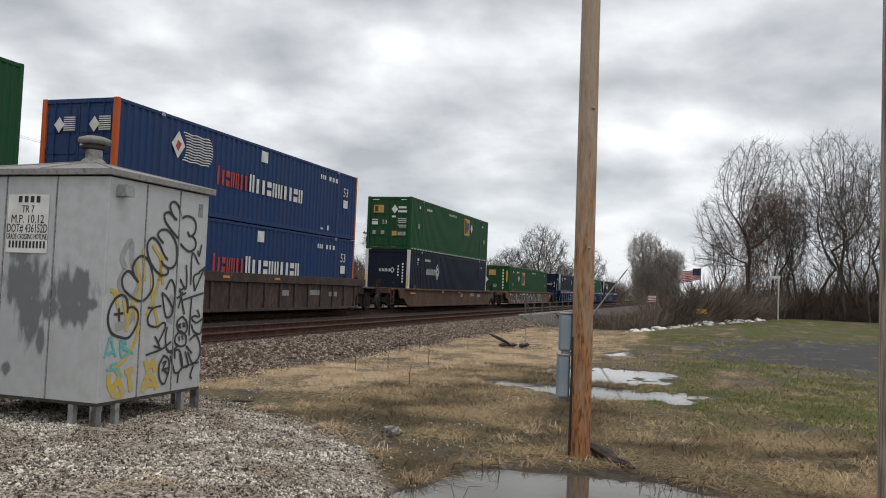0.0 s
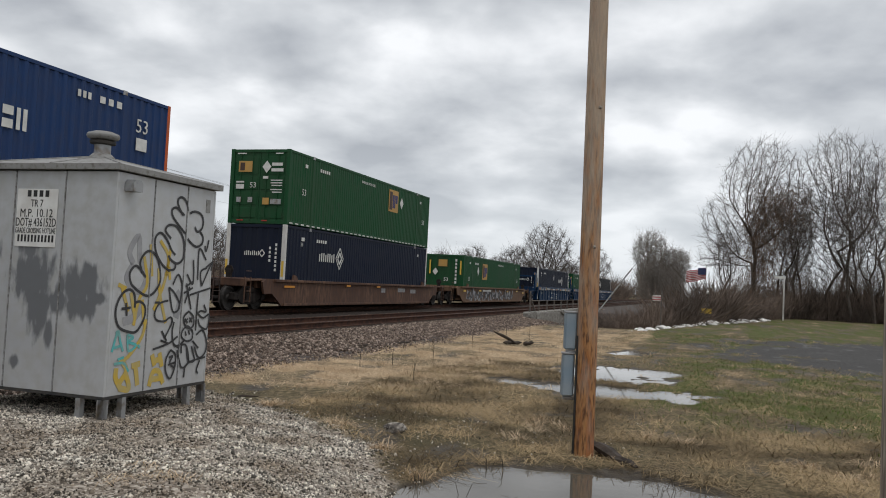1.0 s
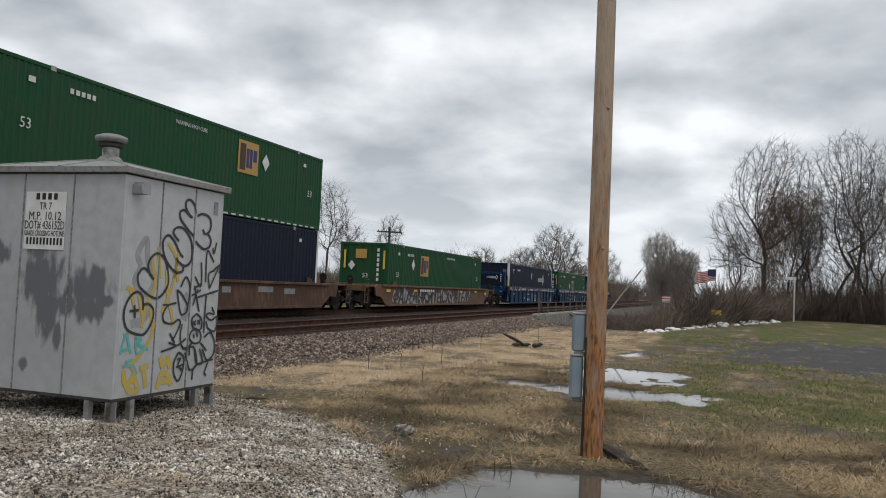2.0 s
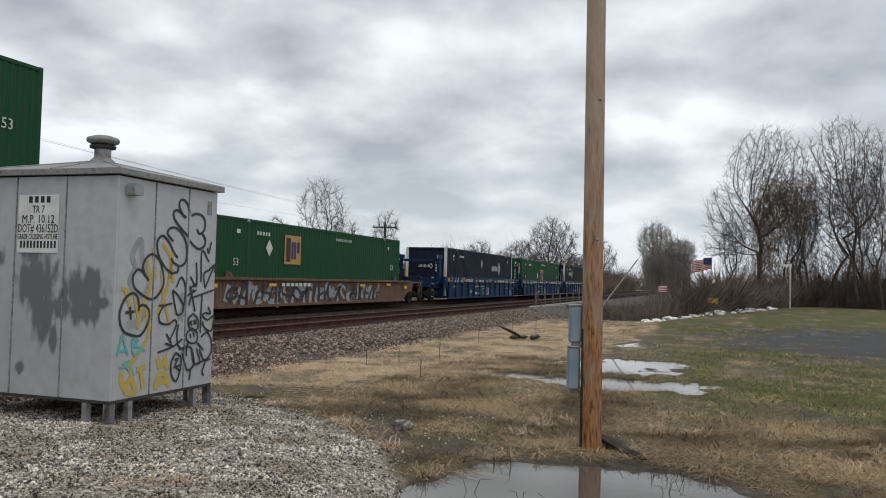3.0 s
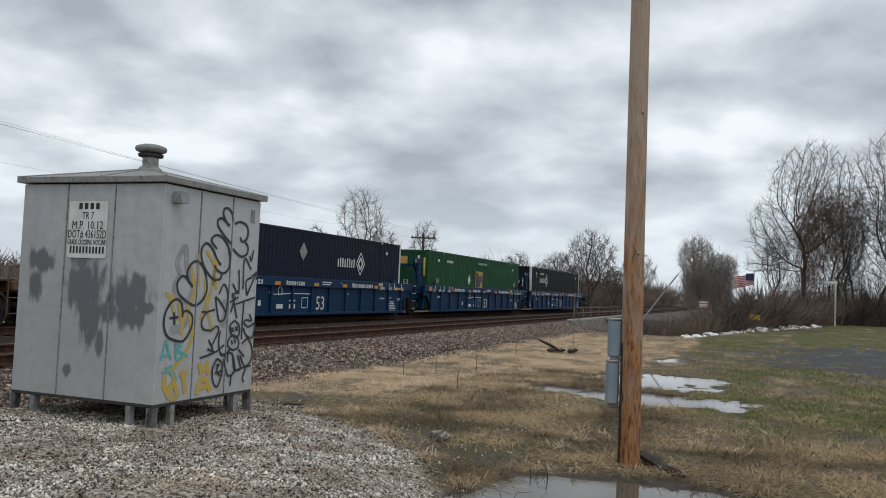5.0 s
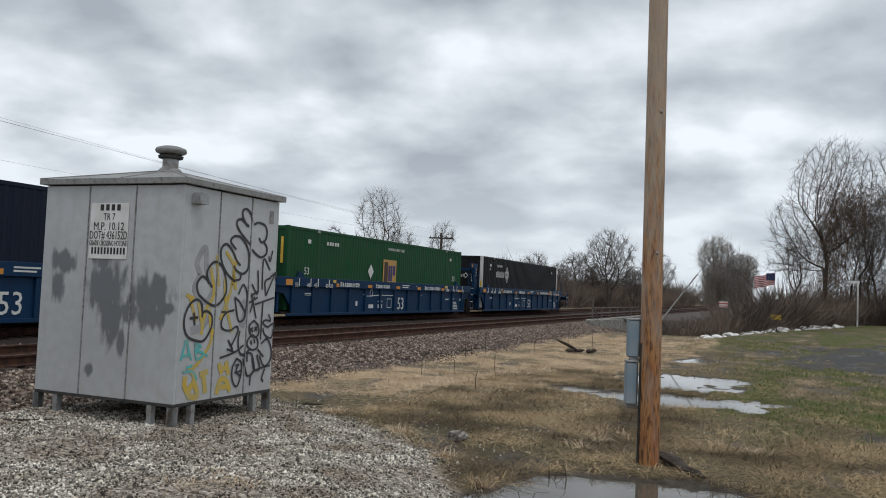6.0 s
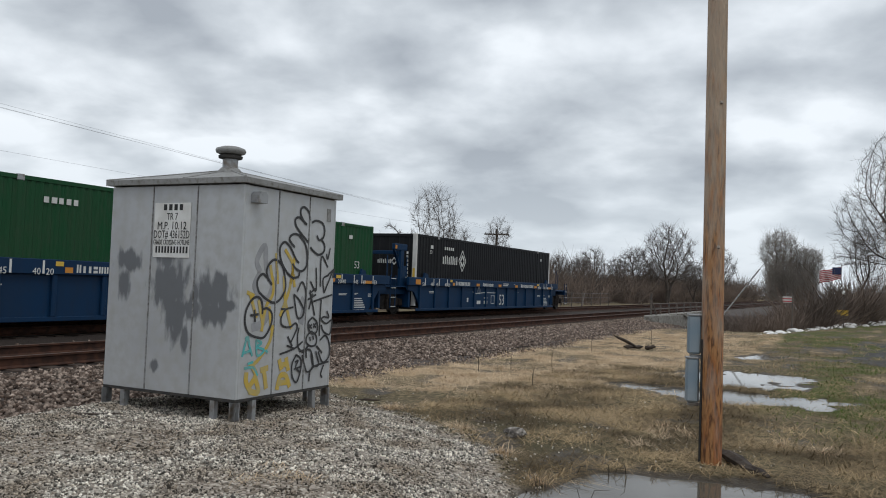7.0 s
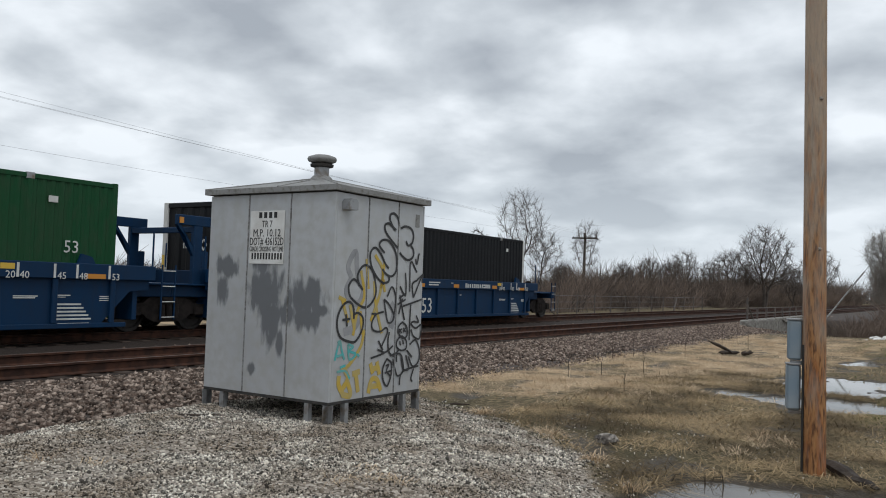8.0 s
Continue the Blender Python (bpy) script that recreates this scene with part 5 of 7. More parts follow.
def marks_blue(c, upper):
    rng = random.Random(5 if upper else 6)
    decal(c, "wordmark", M_DECALRED, glyph_bars(4.85, 1.12, 7, 0.285, 0.52, rng))
    decal(c, "wordmark", M_DECALWHITE, glyph_bars(6.9, 1.12, 10, 0.405, 0.52, rng))
    decal(c, "print_bar", M_DECALWHITE, bars(12.4, 2.35, 3, 0.12, 0.18, 0.06, rng) + bars(13.2, 2.35, 3, 0.2, 0.18, 0.12, rng) + [(7.62, 8.08, 2.3, 2.7), (14.7, 15.15, 1.35, 1.7), (13.2, 13.35, 0.25, 0.45), (12.6, 12.8, 0.25, 0.32)])
    letters(c, "53", 0.55, 14.92, 2.02)
    if upper:
        logo = diamond(c, 2.75, 2.05, 0.42, M_DECALWHITE)
        g = Geo()
        for k in range(11):
            z = 1.62 + 0.085 * k
            ribbon(g, [(2.75 + 0.4 * math.sqrt(max(0.02, 1 - ((k - 5) / 6) ** 2)) + 0.12 * i, z + 0.015 * math.sin(i * 1.3)) for i in range(13)], 0.035, -0.012, -0.007)
        part("logo_wave", g, M_DECALWHITE, logo)
        part("logo_block", Geo().plate([(2.62, 2.0), (2.75, 1.85), (2.9, 2.1), (2.72, 2.2)], -0.018, -0.0125), M_DECALRED, logo)
    for y in (0.75, 1.95):
        diamond(c, y, 2.15, 0.22, M_DECALWHITE, True)
        decal(c, "logo_wave", M_DECALWHITE, [(y - 0.55, y - 0.15, 1.98 + 0.06 * k, 2.01 + 0.06 * k) for k in range(7)], True)
    decal(c, "print_bar", M_DECALWHITE, [(0.35, 0.6, 1.55, 1.7), (0.7, 1.2, 1.55, 1.6), (1.9, 2.3, 0.72, 0.92), (1.0, 1.3, 0.8, 0.9)], True)


# ---------------------------------------------------------------- well cars
def wheelset(parent, x):
    def build():
        g = Geo()
        prof = [(0.0, 0.47), (0.018, 0.475), (0.03, 0.435), (0.12, 0.42), (0.125, 0.36), (0.08, 0.33), (0.075, 0.16), (0.13, 0.12), (0.14, 0.06)]
        n = 22
        for sgn in (1, -1):
            v = [(r * math.cos(2 * math.pi * j / n), sgn * (0.70 + y), r * math.sin(2 * math.pi * j / n)) for y, r in prof for j in range(n)]
            g.slot = 0
            g.add(v, [(i * n + j, i * n + (j + 1) % n, (i + 1) * n + (j + 1) % n, (i + 1) * n + j) for i in range(len(prof) - 1) for j in range(n)])
        g.tube([(0, -0.95, 0), (0, 0.95, 0)], 0.085, 10)
        for sgn in (1, -1):  # bearing end cap with bolts
            for k in range(3):
                a = 2 * math.pi * k / 3
                g.box(0.05 * math.cos(a) - 0.015, 0.05 * math.cos(a) + 0.015, sgn * 0.95, sgn * 0.97, 0.05 * math.sin(a) - 0.015, 0.05 * math.sin(a) + 0.015)
        return g.mesh("wheelset", M_TREAD)

    w = part("wheelset", cached("wheelset", build), None, parent)
    w.matrix_local = pose(x, 0, 0.42 + 0.05)
    WHEELS.append((w, x))
    return w


def truck(car, x):
    """A two-axle truck under the car, its frame cast, springs nested in the middle."""
    def build():
        g = Geo()
        for y in (-1.06, 0.94):
            g.plate([(-1.12, 0.40), (-1.12, 0.62), (-0.70, 0.66), (-0.42, 0.86), (0.42, 0.86), (0.70, 0.66), (1.12, 0.62), (1.12, 0.40), (0.68, 0.40), (0.55, 0.30), (0.36, 0.22), (-0.36, 0.22), (-0.55, 0.30), (-0.68, 0.40)], y, y + 0.12)
            for k in (-0.2, 0.0, 0.2):
                g.tube([(k, y + 0.06 - 0.09, 0.30), (k, y + 0.06 - 0.09, 0.62)], 0.075, 8)
            for k in (-0.9, 0.9):
                g.box(k - 0.14, k + 0.14, y - 0.05, y + 0.17, 0.36, 0.60, 0.03)
        g.box(-0.22, 0.22, -1.15, 1.15, 0.62, 0.80, 0.03)
        return g.mesh("truck", M_IRON)

    t = part("truck", cached("truck", build), None, car)
    t.matrix_local = pose(x, CONT_W / 2, 0)
    for k in (-0.89, 0.89):
        wheelset(t, k)
    return t


def car_side(top, kind, y0, y1):
    """One long side: a deep sill that rises at both ends over the trucks."""
    L = CONT_L
    a, b = -0.45, L + 0.45
    g = Geo()
    if kind == "sloped":
        g.plate([(a - 0.1, top), (b + 0.1, top), (b + 1.0, top), (b + 1.25, top - 0.12), (b + 1.1, top - 0.55), (b + 0.55, 0.62), (b - 0.2, 0.16), (a + 0.2, 0.16), (a - 0.55, 0.62), (a - 1.1, top - 0.55), (a - 1.25, top - 0.12), (a - 1.0, top)], y0, y1)
    else:
        g.plate([(a - 0.35, top), (b + 0.35, top), (b + 0.35, 0.98), (b - 0.15, 0.92), (b - 0.45, 0.62), (b - 0.9, 0.16), (a + 0.9, 0.16), (a + 0.45, 0.62), (a + 0.15, 0.92), (a - 0.35, 0.98)], y0, y1)
    return g


def well_car(s, mat, top, kind, lead, trail, label, marks=None, ribs=0):
    """lead, trail: half the way to the next unit, and whether a coupler (True) or a shared truck joins them."""
    c = thing("well_car", label, "rail car", at_train(s), "cars of the train")
    L, W = CONT_L, CONT_W
    for name, y0, y1 in (("side_sill", -0.13, -0.05), ("side_sill", W + 0.05, W + 0.13)):
        part(name, car_side(top, kind, y0, y1), mat, c)
    part("well_floor", Geo().box(-0.3, L + 0.3, -0.05, W + 0.05, 0.22, 0.30).box(0.2, L - 0.2, -0.05, 0.12, 0.30, 0.35).box(0.2, L - 0.2, W - 0.12, W + 0.05, 0.30, 0.35), M_IRON, c)
    for y0, y1 in ((-0.23, -0.13), (W + 0.13, W + 0.23)):
        part("top_chord", Geo().box(-0.9, L + 0.9, y0, y1, top - (0.32 if ribs else 0.10), top, 0.012), mat, c)
        if ribs or kind == "sloped":
            part("bottom_chord", Geo().box(-0.2, L + 0.2, y0 + 0.03, y1 - 0.03, 0.16, 0.26, 0.01), mat, c)
    if ribs:
        for k in range(ribs + 1):
            x = 0.15 + (L - 0.3) * k / ribs
            part("rib", cached((mat.name, "rib", top), lambda: Geo().box(-0.06, 0.06, -0.20, -0.13, 0.26, top - 0.32, 0.012).mesh("rib", mat)), None, c, at=pose(x, 0, 0))
    for x0, x1, z in ((-0.75 - 0.9, -0.45, 1.12), (L + 0.45, L + 0.75 + 0.9, 1.12)):
        part("end_deck", Geo().box(x0, x1, 0.15, W - 0.15, z - 0.32, z - 0.04, 0.02).box(x0, x1, -0.05, W + 0.05, z - 0.04, z, 0.01), mat, c)
        part("bulkhead", Geo().box(*((x1 - 0.12, x1) if x0 < 0 else (x0, x0 + 0.12)), -0.05, W + 0.05, 0.3, min(top, 1.45), 0.01), mat, c)
    for half, coupled, sgn, origin in ((lead, lead > 2.5, -1, 0.0), (trail, trail > 2.5, 1, L)):
        if coupled:
            tx = origin + sgn * 1.95
            truck(c, tx)
            part("draft_sill", Geo().box(*sorted((origin + sgn * 0.4, origin + sgn * (half - 0.55))), W / 2 - 0.22, W / 2 + 0.22, 0.72, 1.02, 0.02), mat, c)
            part("coupler", Geo().box(*sorted((origin + sgn * (half - 0.6), origin + sgn * (half + 0.06))), W / 2 - 0.12, W / 2 + 0.12, 0.76, 0.98, 0.04), M_IRON, c)
            part("end_platform", Geo().box(*sorted((origin + sgn * 1.6, origin + sgn * (half - 0.75))), 0.0, W, 1.06, 1.12, 0.01), mat, c)
            ex = origin + sgn * (half - 0.85)
            part("hand_brake", Geo().lathe([(0.13, -0.02), (0.17, -0.015), (0.17, 0.015), (0.13, 0.02)], 14), M_IRON, c, at=pose(ex - sgn * 0.5, 0.9, 1.42, 90, 0, 90))
            part("brake_post", Geo().box(ex - sgn * 0.5 - 0.07, ex - sgn * 0.5 + 0.07, 0.8, 1.0, 1.12, 1.45, 0.02), M_IRON, c)
            part("end_beam", Geo().box(ex - 0.1, ex + 0.1, -0.1, W + 0.1, 0.86, 1.14, 0.02), mat, c)
        else:
            part("joint_arm", Geo().box(*sorted((origin + sgn * 0.4, origin + sgn * (half + 0.1))), W / 2 - 0.3, W / 2 + 0.3, 0.80, 1.05, 0.02), mat, c)
            if sgn > 0:
                truck(c, origin + half)
        # ladder and grab irons on the near side of each end
        lx = origin + sgn * (half - 0.95 if coupled else half - 0.32)
        if not coupled and sgn < 0:
            continue
        for z in (0.35, 0.70, 1.05, 1.40):
            part("ladder_rung", Geo().tube([(lx - 0.17, -0.16, z), (lx + 0.17, -0.16, z)], 0.012, 6), M_DECALWHITE if kind == "boxed" else mat, c)
        part("ladder_rail", Geo().box(lx - 0.20, lx - 0.17, -0.15, -0.12, 0.3, top + 0.05).box(lx + 0.17, lx + 0.20, -0.15, -0.12, 0.3, top + 0.05), mat, c)
    if kind == "boxed":  # uprights and frames that stand at the ends of the blue cars
        for half, sgn, origin in ((lead, -1, 0.0), (trail, 1, L)):
            x = origin + sgn * 0.9
            part("stanchion", Geo().tube([(x, -0.10, top), (x, -0.10, top + 0.78)], 0.022, 8).tube([(x + sgn * 0.35, -0.10, top), (x + sgn * 0.35, -0.10, top + 0.55)], 0.018, 8), mat, c)
        for y in (0.05, W - 0.17):
            g = Geo().box(-1.62, -0.62, y, y + 0.12, top + 1.02, top + 1.26, 0.012).box(-1.12, -0.86, y, y + 0.12, 1.1, top + 1.02, 0.012)
            g.plate([(-1.62, top + 1.02), (-1.50, top + 1.02), (-1.12, top + 0.30), (-1.12, top + 0.52)], y + 0.02, y + 0.10)
            part("end_frame", g, mat, c)
            part("frame_step", Geo().box(-0.86, -0.66, y + 0.01, y + 0.11, 1.12, top + 0.42, 0.01), mat, c)
        part("cross_beam", Geo().box(-1.10, -0.90, 0.17, W - 0.17, top + 0.86, top + 1.0, 0.01), mat, c)
        part("frame_reflector", Geo().box(-1.58, -1.46, 0.03, 0.049, top + 1.06, top + 1.2), M_AMBER, c)
    # guide posts that hold the box, at the well's corners
    for x in (0.55, L - 0.55 - 0.4):
        part("box_guide", Geo().plate([(x, top), (x + 0.4, top), (x + 0.32, top + 0.14), (x + 0.08, top + 0.2)], -0.12, -0.05), mat, c)
    if marks:
        before = set(c.children)
        marks(c, top)
        for ob in set(c.children) - before:
            ob.location.x += 0.1 if kind == "boxed" else 0.0
    MOVING.append((c, s, 0.0))
    return c


def car_decal(c, name, mat, boxes, y=-0.236):
    if len(boxes) > 1 and ("reflector" in name or "mark" == name[-4:] and "size" in name):
        return [car_decal(c, name, mat, [b], y) for b in boxes][0]
    g = Geo()
    for x0, x1, z0, z1 in boxes:
        g.box(x0, x1, y, y + 0.005, z0, z1)
    return part(name, g, mat, c, kind="stuff" if len(boxes) > 1 else "")


def marks_bluecar(c, top):
    rng = random.Random(3)
    for x, body in ((0.20, "53"), (0.94, "48"), (1.42, "45"), (2.20, "40"), (2.52, "20"), (13.62, "20"), (13.90, "40"), (14.68, "45"), (15.16, "48"), (15.92, "53")):
        letters(c, body, 0.20, x, top - 0.27, y=-0.238)
    car_decal(c, "size_mark", M_DECALWHITE, [(x, x + 0.05, top - 0.31, top - 0.03) for x in (0.34, 1.08, 1.57, 2.34, 13.74, 14.50, 14.99, 15.74)])
    car_decal(c, "amber_reflector", M_AMBER, [(-0.45, -0.05, top - 0.28, top - 0.08), (2.9, 3.1, top - 0.28, top - 0.16), (5.4, 5.75, top - 0.28, top - 0.16), (8.0, 8.35, top - 0.28, top - 0.16), (10.2, 10.55, top - 0.28, top - 0.16), (13.0, 13.35, top - 0.28, top - 0.16), (15.22, 15.68, top - 0.31, top - 0.21)])
    car_decal(c, "yellow_reflector", M_LEMON, [(2.66, 2.86, top - 0.14, top - 0.04), (13.42, 13.70, top - 0.16, top - 0.05)])
    car_decal(c, "wordmark", M_DECALWHITE, glyph_bars(3.2, top - 0.27, 10, 0.15, 0.15, rng) + glyph_bars(6.1, top - 0.27, 9, 0.14, 0.13, rng) + glyph_bars(11.0, top - 0.27, 13, 0.145, 0.14, rng))
    car_decal(c, "print_bar", M_DECALWHITE, [(8.6, 9.3, top - 0.14, top - 0.10), (8.6, 9.2, top - 0.22, top - 0.18), (10.0, 10.15, top - 0.13, top - 0.11)])
    letters(c, "53", 0.72, 8.65, 0.56, y=-0.145, squeeze=0.95)
    car_decal(c, "print_bar", M_DECALWHITE, [(14.55, 15.2 + 0.06 * k, 0.63 - 0.075 * k, 0.665 - 0.075 * k) for k in range(5)] + [(14.7, 15.4, 0.24, 0.265), (14.75, 15.3, 0.20, 0.22), (13.75, 14.25, 0.80, 0.82), (13.75, 14.2, 0.765, 0.785), (14.55, 14.95, 0.82, 0.84), (14.55, 14.85, 0.785, 0.80), (15.62, 15.95, 0.80, 0.82), (15.62, 15.95, 0.76, 0.78), (15.62, 15.9, 0.72, 0.735), (2.1, 2.8, 0.22, 0.25), (0.9, 1.5, 0.92, 0.95), (0.9, 1.45, 0.87, 0.89), (4.6, 4.75, 0.5, 0.68), (5.7, 6.1, 0.4, 0.55), (6.5, 6.9, 0.4, 0.55), (6.5, 6.9, 0.65, 0.70)], -0.137)
    g = Geo()
    for a in ([(7.35, 0.42), (7.35, 0.78), (7.75, 0.78), (7.75, 0.42), (7.35, 0.42)], [(5.2, 0.95), (5.6, 0.88), (6.6, 0.93), (7.9, 0.92)], arc(5.9, 1.0, 0.12, 0.16, 0, -60, 240), [(8.0, 0.92), (8.05, 0.5)], [(10.6, 0.95), (10.9, 0.95), (10.75, 0.95), (10.75, 0.8)]):
        ribbon(g, a, 0.03, -0.137, -0.132)
    part("chalk_mark", g, M_DECALWHITE, c)


def marks_tancar(c, top):
    """Large grey and black spray letters turned into plain strokes."""
    car_decal(c, "yellow_reflector", M_LEMON, [(-0.6, -0.1, top - 0.34, top - 0.22), (3.1, 3.6, top - 0.30, top - 0.2), (10.9, 11.4, top - 0.30, top - 0.2), (14.0, 14.5, top - 0.26, top - 0.16), (16.3, 16.7, top - 0.4, top - 0.26)], -0.238)
    car_decal(c, "print_bar", M_DECALWHITE, [(4.0 + 0.33 * k, 4.22 + 0.33 * k, top - 0.30, top - 0.18) for k in range(7)], -0.238)
    rng = random.Random(11)
    for mat, y, w, x0, x1, n in ((M_GREY, -0.140, 0.20, 0.6, 13.4, 26), (M_SPRAY, -0.146, 0.13, 0.9, 13.6, 26)):
        g = Geo()
        for k in range(n):
            x = x0 + (x1 - x0) * k / n
            z = rng.uniform(0.5, 0.75)
            if rng.random() < 0.45:
                ribbon(g, arc(x, z, rng.uniform(0.10, 0.40), rng.uniform(0.15, 0.36), rng.uniform(-35, 35), rng.uniform(0, 200), rng.uniform(220, 420)), w * rng.uniform(0.6, 1.3), y, y + 0.003)
            else:
                ribbon(g, [(x - 0.1, rng.uniform(0.22, 0.4)), (x + rng.uniform(-0.2, 0.45), rng.uniform(0.8, 1.08))], w * rng.uniform(0.7, 1.6), y, y + 0.003)
            if k % 3 == 1:
                ribbon(g, [(x - 0.15, z), (x + 0.45, z + rng.uniform(-0.1, 0.2))], w * 0.8, y, y + 0.003)
        part("spray_letters", g, mat, c)


def marks_browncar(c, top):
    car_decal(c, "amber_reflector", M_AMBER, [(-0.3, 0.5, top - 0.30, top - 0.22), (5.2, 5.6, top - 0.2, top - 0.12), (8.6, 9.0, top - 0.2, top - 0.12)], -0.238)
    car_decal(c, "print_bar", M_GALV, [(11.6, 12.6, 0.75, 0.95), (9.4, 9.9, 0.72, 0.92), (13.4, 14.2, 0.7, 0.9)], -0.136)


def build_train():
    green = "dark green corrugated steel container"
    # leading articulated pair: green stack, then blue stack
    well_car(-0.9, M_CARBROWN, 1.5, "boxed_brown", 3.65, 1.62, "dark brown well car with ribbed sides under green containers", marks_browncar, 14)
    container(-0.9, 0, M_GREEN, 0.21, None, "wall", lambda c: marks_green(c, 6.0, 0.9, True), green + " in the bottom of a stack")
    container(-0.9, 1, M_GREEN, 0.21, None, "wall", lambda c: marks_green(c, 6.0, 0.9, True), green + " on top of a stack")
    well_car(18.50, M_CARBROWN, 1.5, "boxed_brown", 1.62, 3.65, "dark brown well car with ribbed sides under blue containers", marks_browncar, 14)
    container(18.50, 0, M_BLUE, 0.31, M_ORANGE, "doors", lambda c: marks_blue(c, False), "blue corrugated container with orange posts, in a stack's bottom")
    container(18.50, 1, M_BLUE, 0.31, M_ORANGE, "doors", lambda c: marks_blue(c, True), "blue corrugated container with orange corner posts on a stack")
    well_car(41.94, M_CARRUST, 1.15, "sloped", 3.65, 3.65, "red-brown smooth-sided well car carrying a double stack", marks_browncar)
    container(41.94, 0, M_NAVY, 0.24, M_WHITE, "wall", lambda c: marks_navy(c, 2.85, 1.55), "navy container with white posts under a green one")
    container(41.94, 1, M_GREEN, 0.21, None, "doors", marks_doors_green, "dark green container with closed double doors on a stack")
    well_car(65.41, M_CARTAN, 1.20, "sloped", 3.65, 3.8, "tan well car sprayed with large grey and black letters", marks_tancar)
    container(65.41, 0, M_GREEN, 0.21, None, "wall", lambda c: marks_green(c, 4.5, 1.38, False), "single dark green container in a tan well car")
    blue = "dark blue ribbed well car under "
    well_car(89.14, M_CARBLUE, 1.49, "boxed", 3.8, 1.70, blue + "a navy container", marks_bluecar, 12)
    container(89.14, 0, M_NAVY, 0.24, M_WHITE, "wall", lambda c: marks_navy(c, 10.2, 1.6, 7.6), "single navy container with white posts in a blue car")
    well_car(108.69, M_CARBLUE, 1.49, "boxed", 1.70, 1.65, blue + "a green container", marks_bluecar, 12)
    container(108.69, 0, M_GREEN, 0.21, None, "wall", lambda c: marks_green(c, 7.2, 0.98, False), "single dark green container in a blue well car")
    well_car(128.13, M_CARBLUE, 1.49, "boxed", 1.65, 3.6, blue + "the last black container", marks_bluecar, 12)
    container(128.13, 0, M_BLACK, 0.24, M_WHITE, "wall", lambda c: marks_navy(c, 2.4, 1.7), "single black container with white posts on the last car")


build_train()

# ---------------------------------------------------------------- bare trees and brush
M_BARK = material("grey-brown bark", (0.10, 0.082, 0.068), 0.9, alt=(0.065, 0.052, 0.043), scale=2.5, bump=0.4, bump_scale=12)
M_TWIG = material("bare twigs", (0.095, 0.078, 0.067), 0.9, alt=(0.12, 0.096, 0.082), scale=0.6)
M_VINE = material("dead brown vine", (0.17, 0.105, 0.068), 0.9, alt=(0.10, 0.068, 0.05), scale=1.0)
# haze over the farthest trees is put into this lighter twig colour
M_HAZEDTWIG = material("far twigs paled by haze", (0.25, 0.222, 0.195), 0.95, alt=(0.20, 0.175, 0.15), scale=0.2)
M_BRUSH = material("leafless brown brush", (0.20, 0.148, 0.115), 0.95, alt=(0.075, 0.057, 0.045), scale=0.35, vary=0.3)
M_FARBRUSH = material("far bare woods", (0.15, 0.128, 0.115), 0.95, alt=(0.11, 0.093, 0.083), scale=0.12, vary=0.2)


def polar(az, r, z=0.0):
    return Vector((r * math.sin(radians(az)), r * math.cos(radians(az)), z))


def plan(v):
    """World place to (s, d)."""
    q = TRACK.inverted() @ Vector((v[0], v[1], 0))
    return q.x, q.y


def land(v):
    s, d = plan(v)
    return ground_height(s, d) if -30 < s < 140 and -60 < d < 30 else -0.2


def limbs(name, p0, p1, r0, r1, sides, mat):
    """Tapered limbs, one for each pair of ends, as one mesh."""
    n = len(p0)
    w = p1 - p0
    w = w / np.maximum(np.linalg.norm(w, axis=1)[:, None], 1e-6)
    a = np.cross(w, np.array([0.31, 0.83, 0.12]))
    a /= np.maximum(np.linalg.norm(a, axis=1)[:, None], 1e-6)
    b = np.cross(w, a)
    ends = []
    for c, r in ((p0, r0), (p1 + w * r1[:, None] * 0.5, r1)):
        for k in range(sides):
            q = 2 * math.pi * k / sides
            ends.append(c + r[:, None] * (a * math.cos(q) + b * math.sin(q)))
    f = np.array([(k, (k + 1) % sides, sides + (k + 1) % sides, sides + k) for k in range(sides)])
    f = (f[None] + (np.arange(n) * 2 * sides)[:, None, None]).reshape(-1, 4)
    return quick_mesh(name, np.stack(ends, 1).reshape(-1, 3), f, mat)


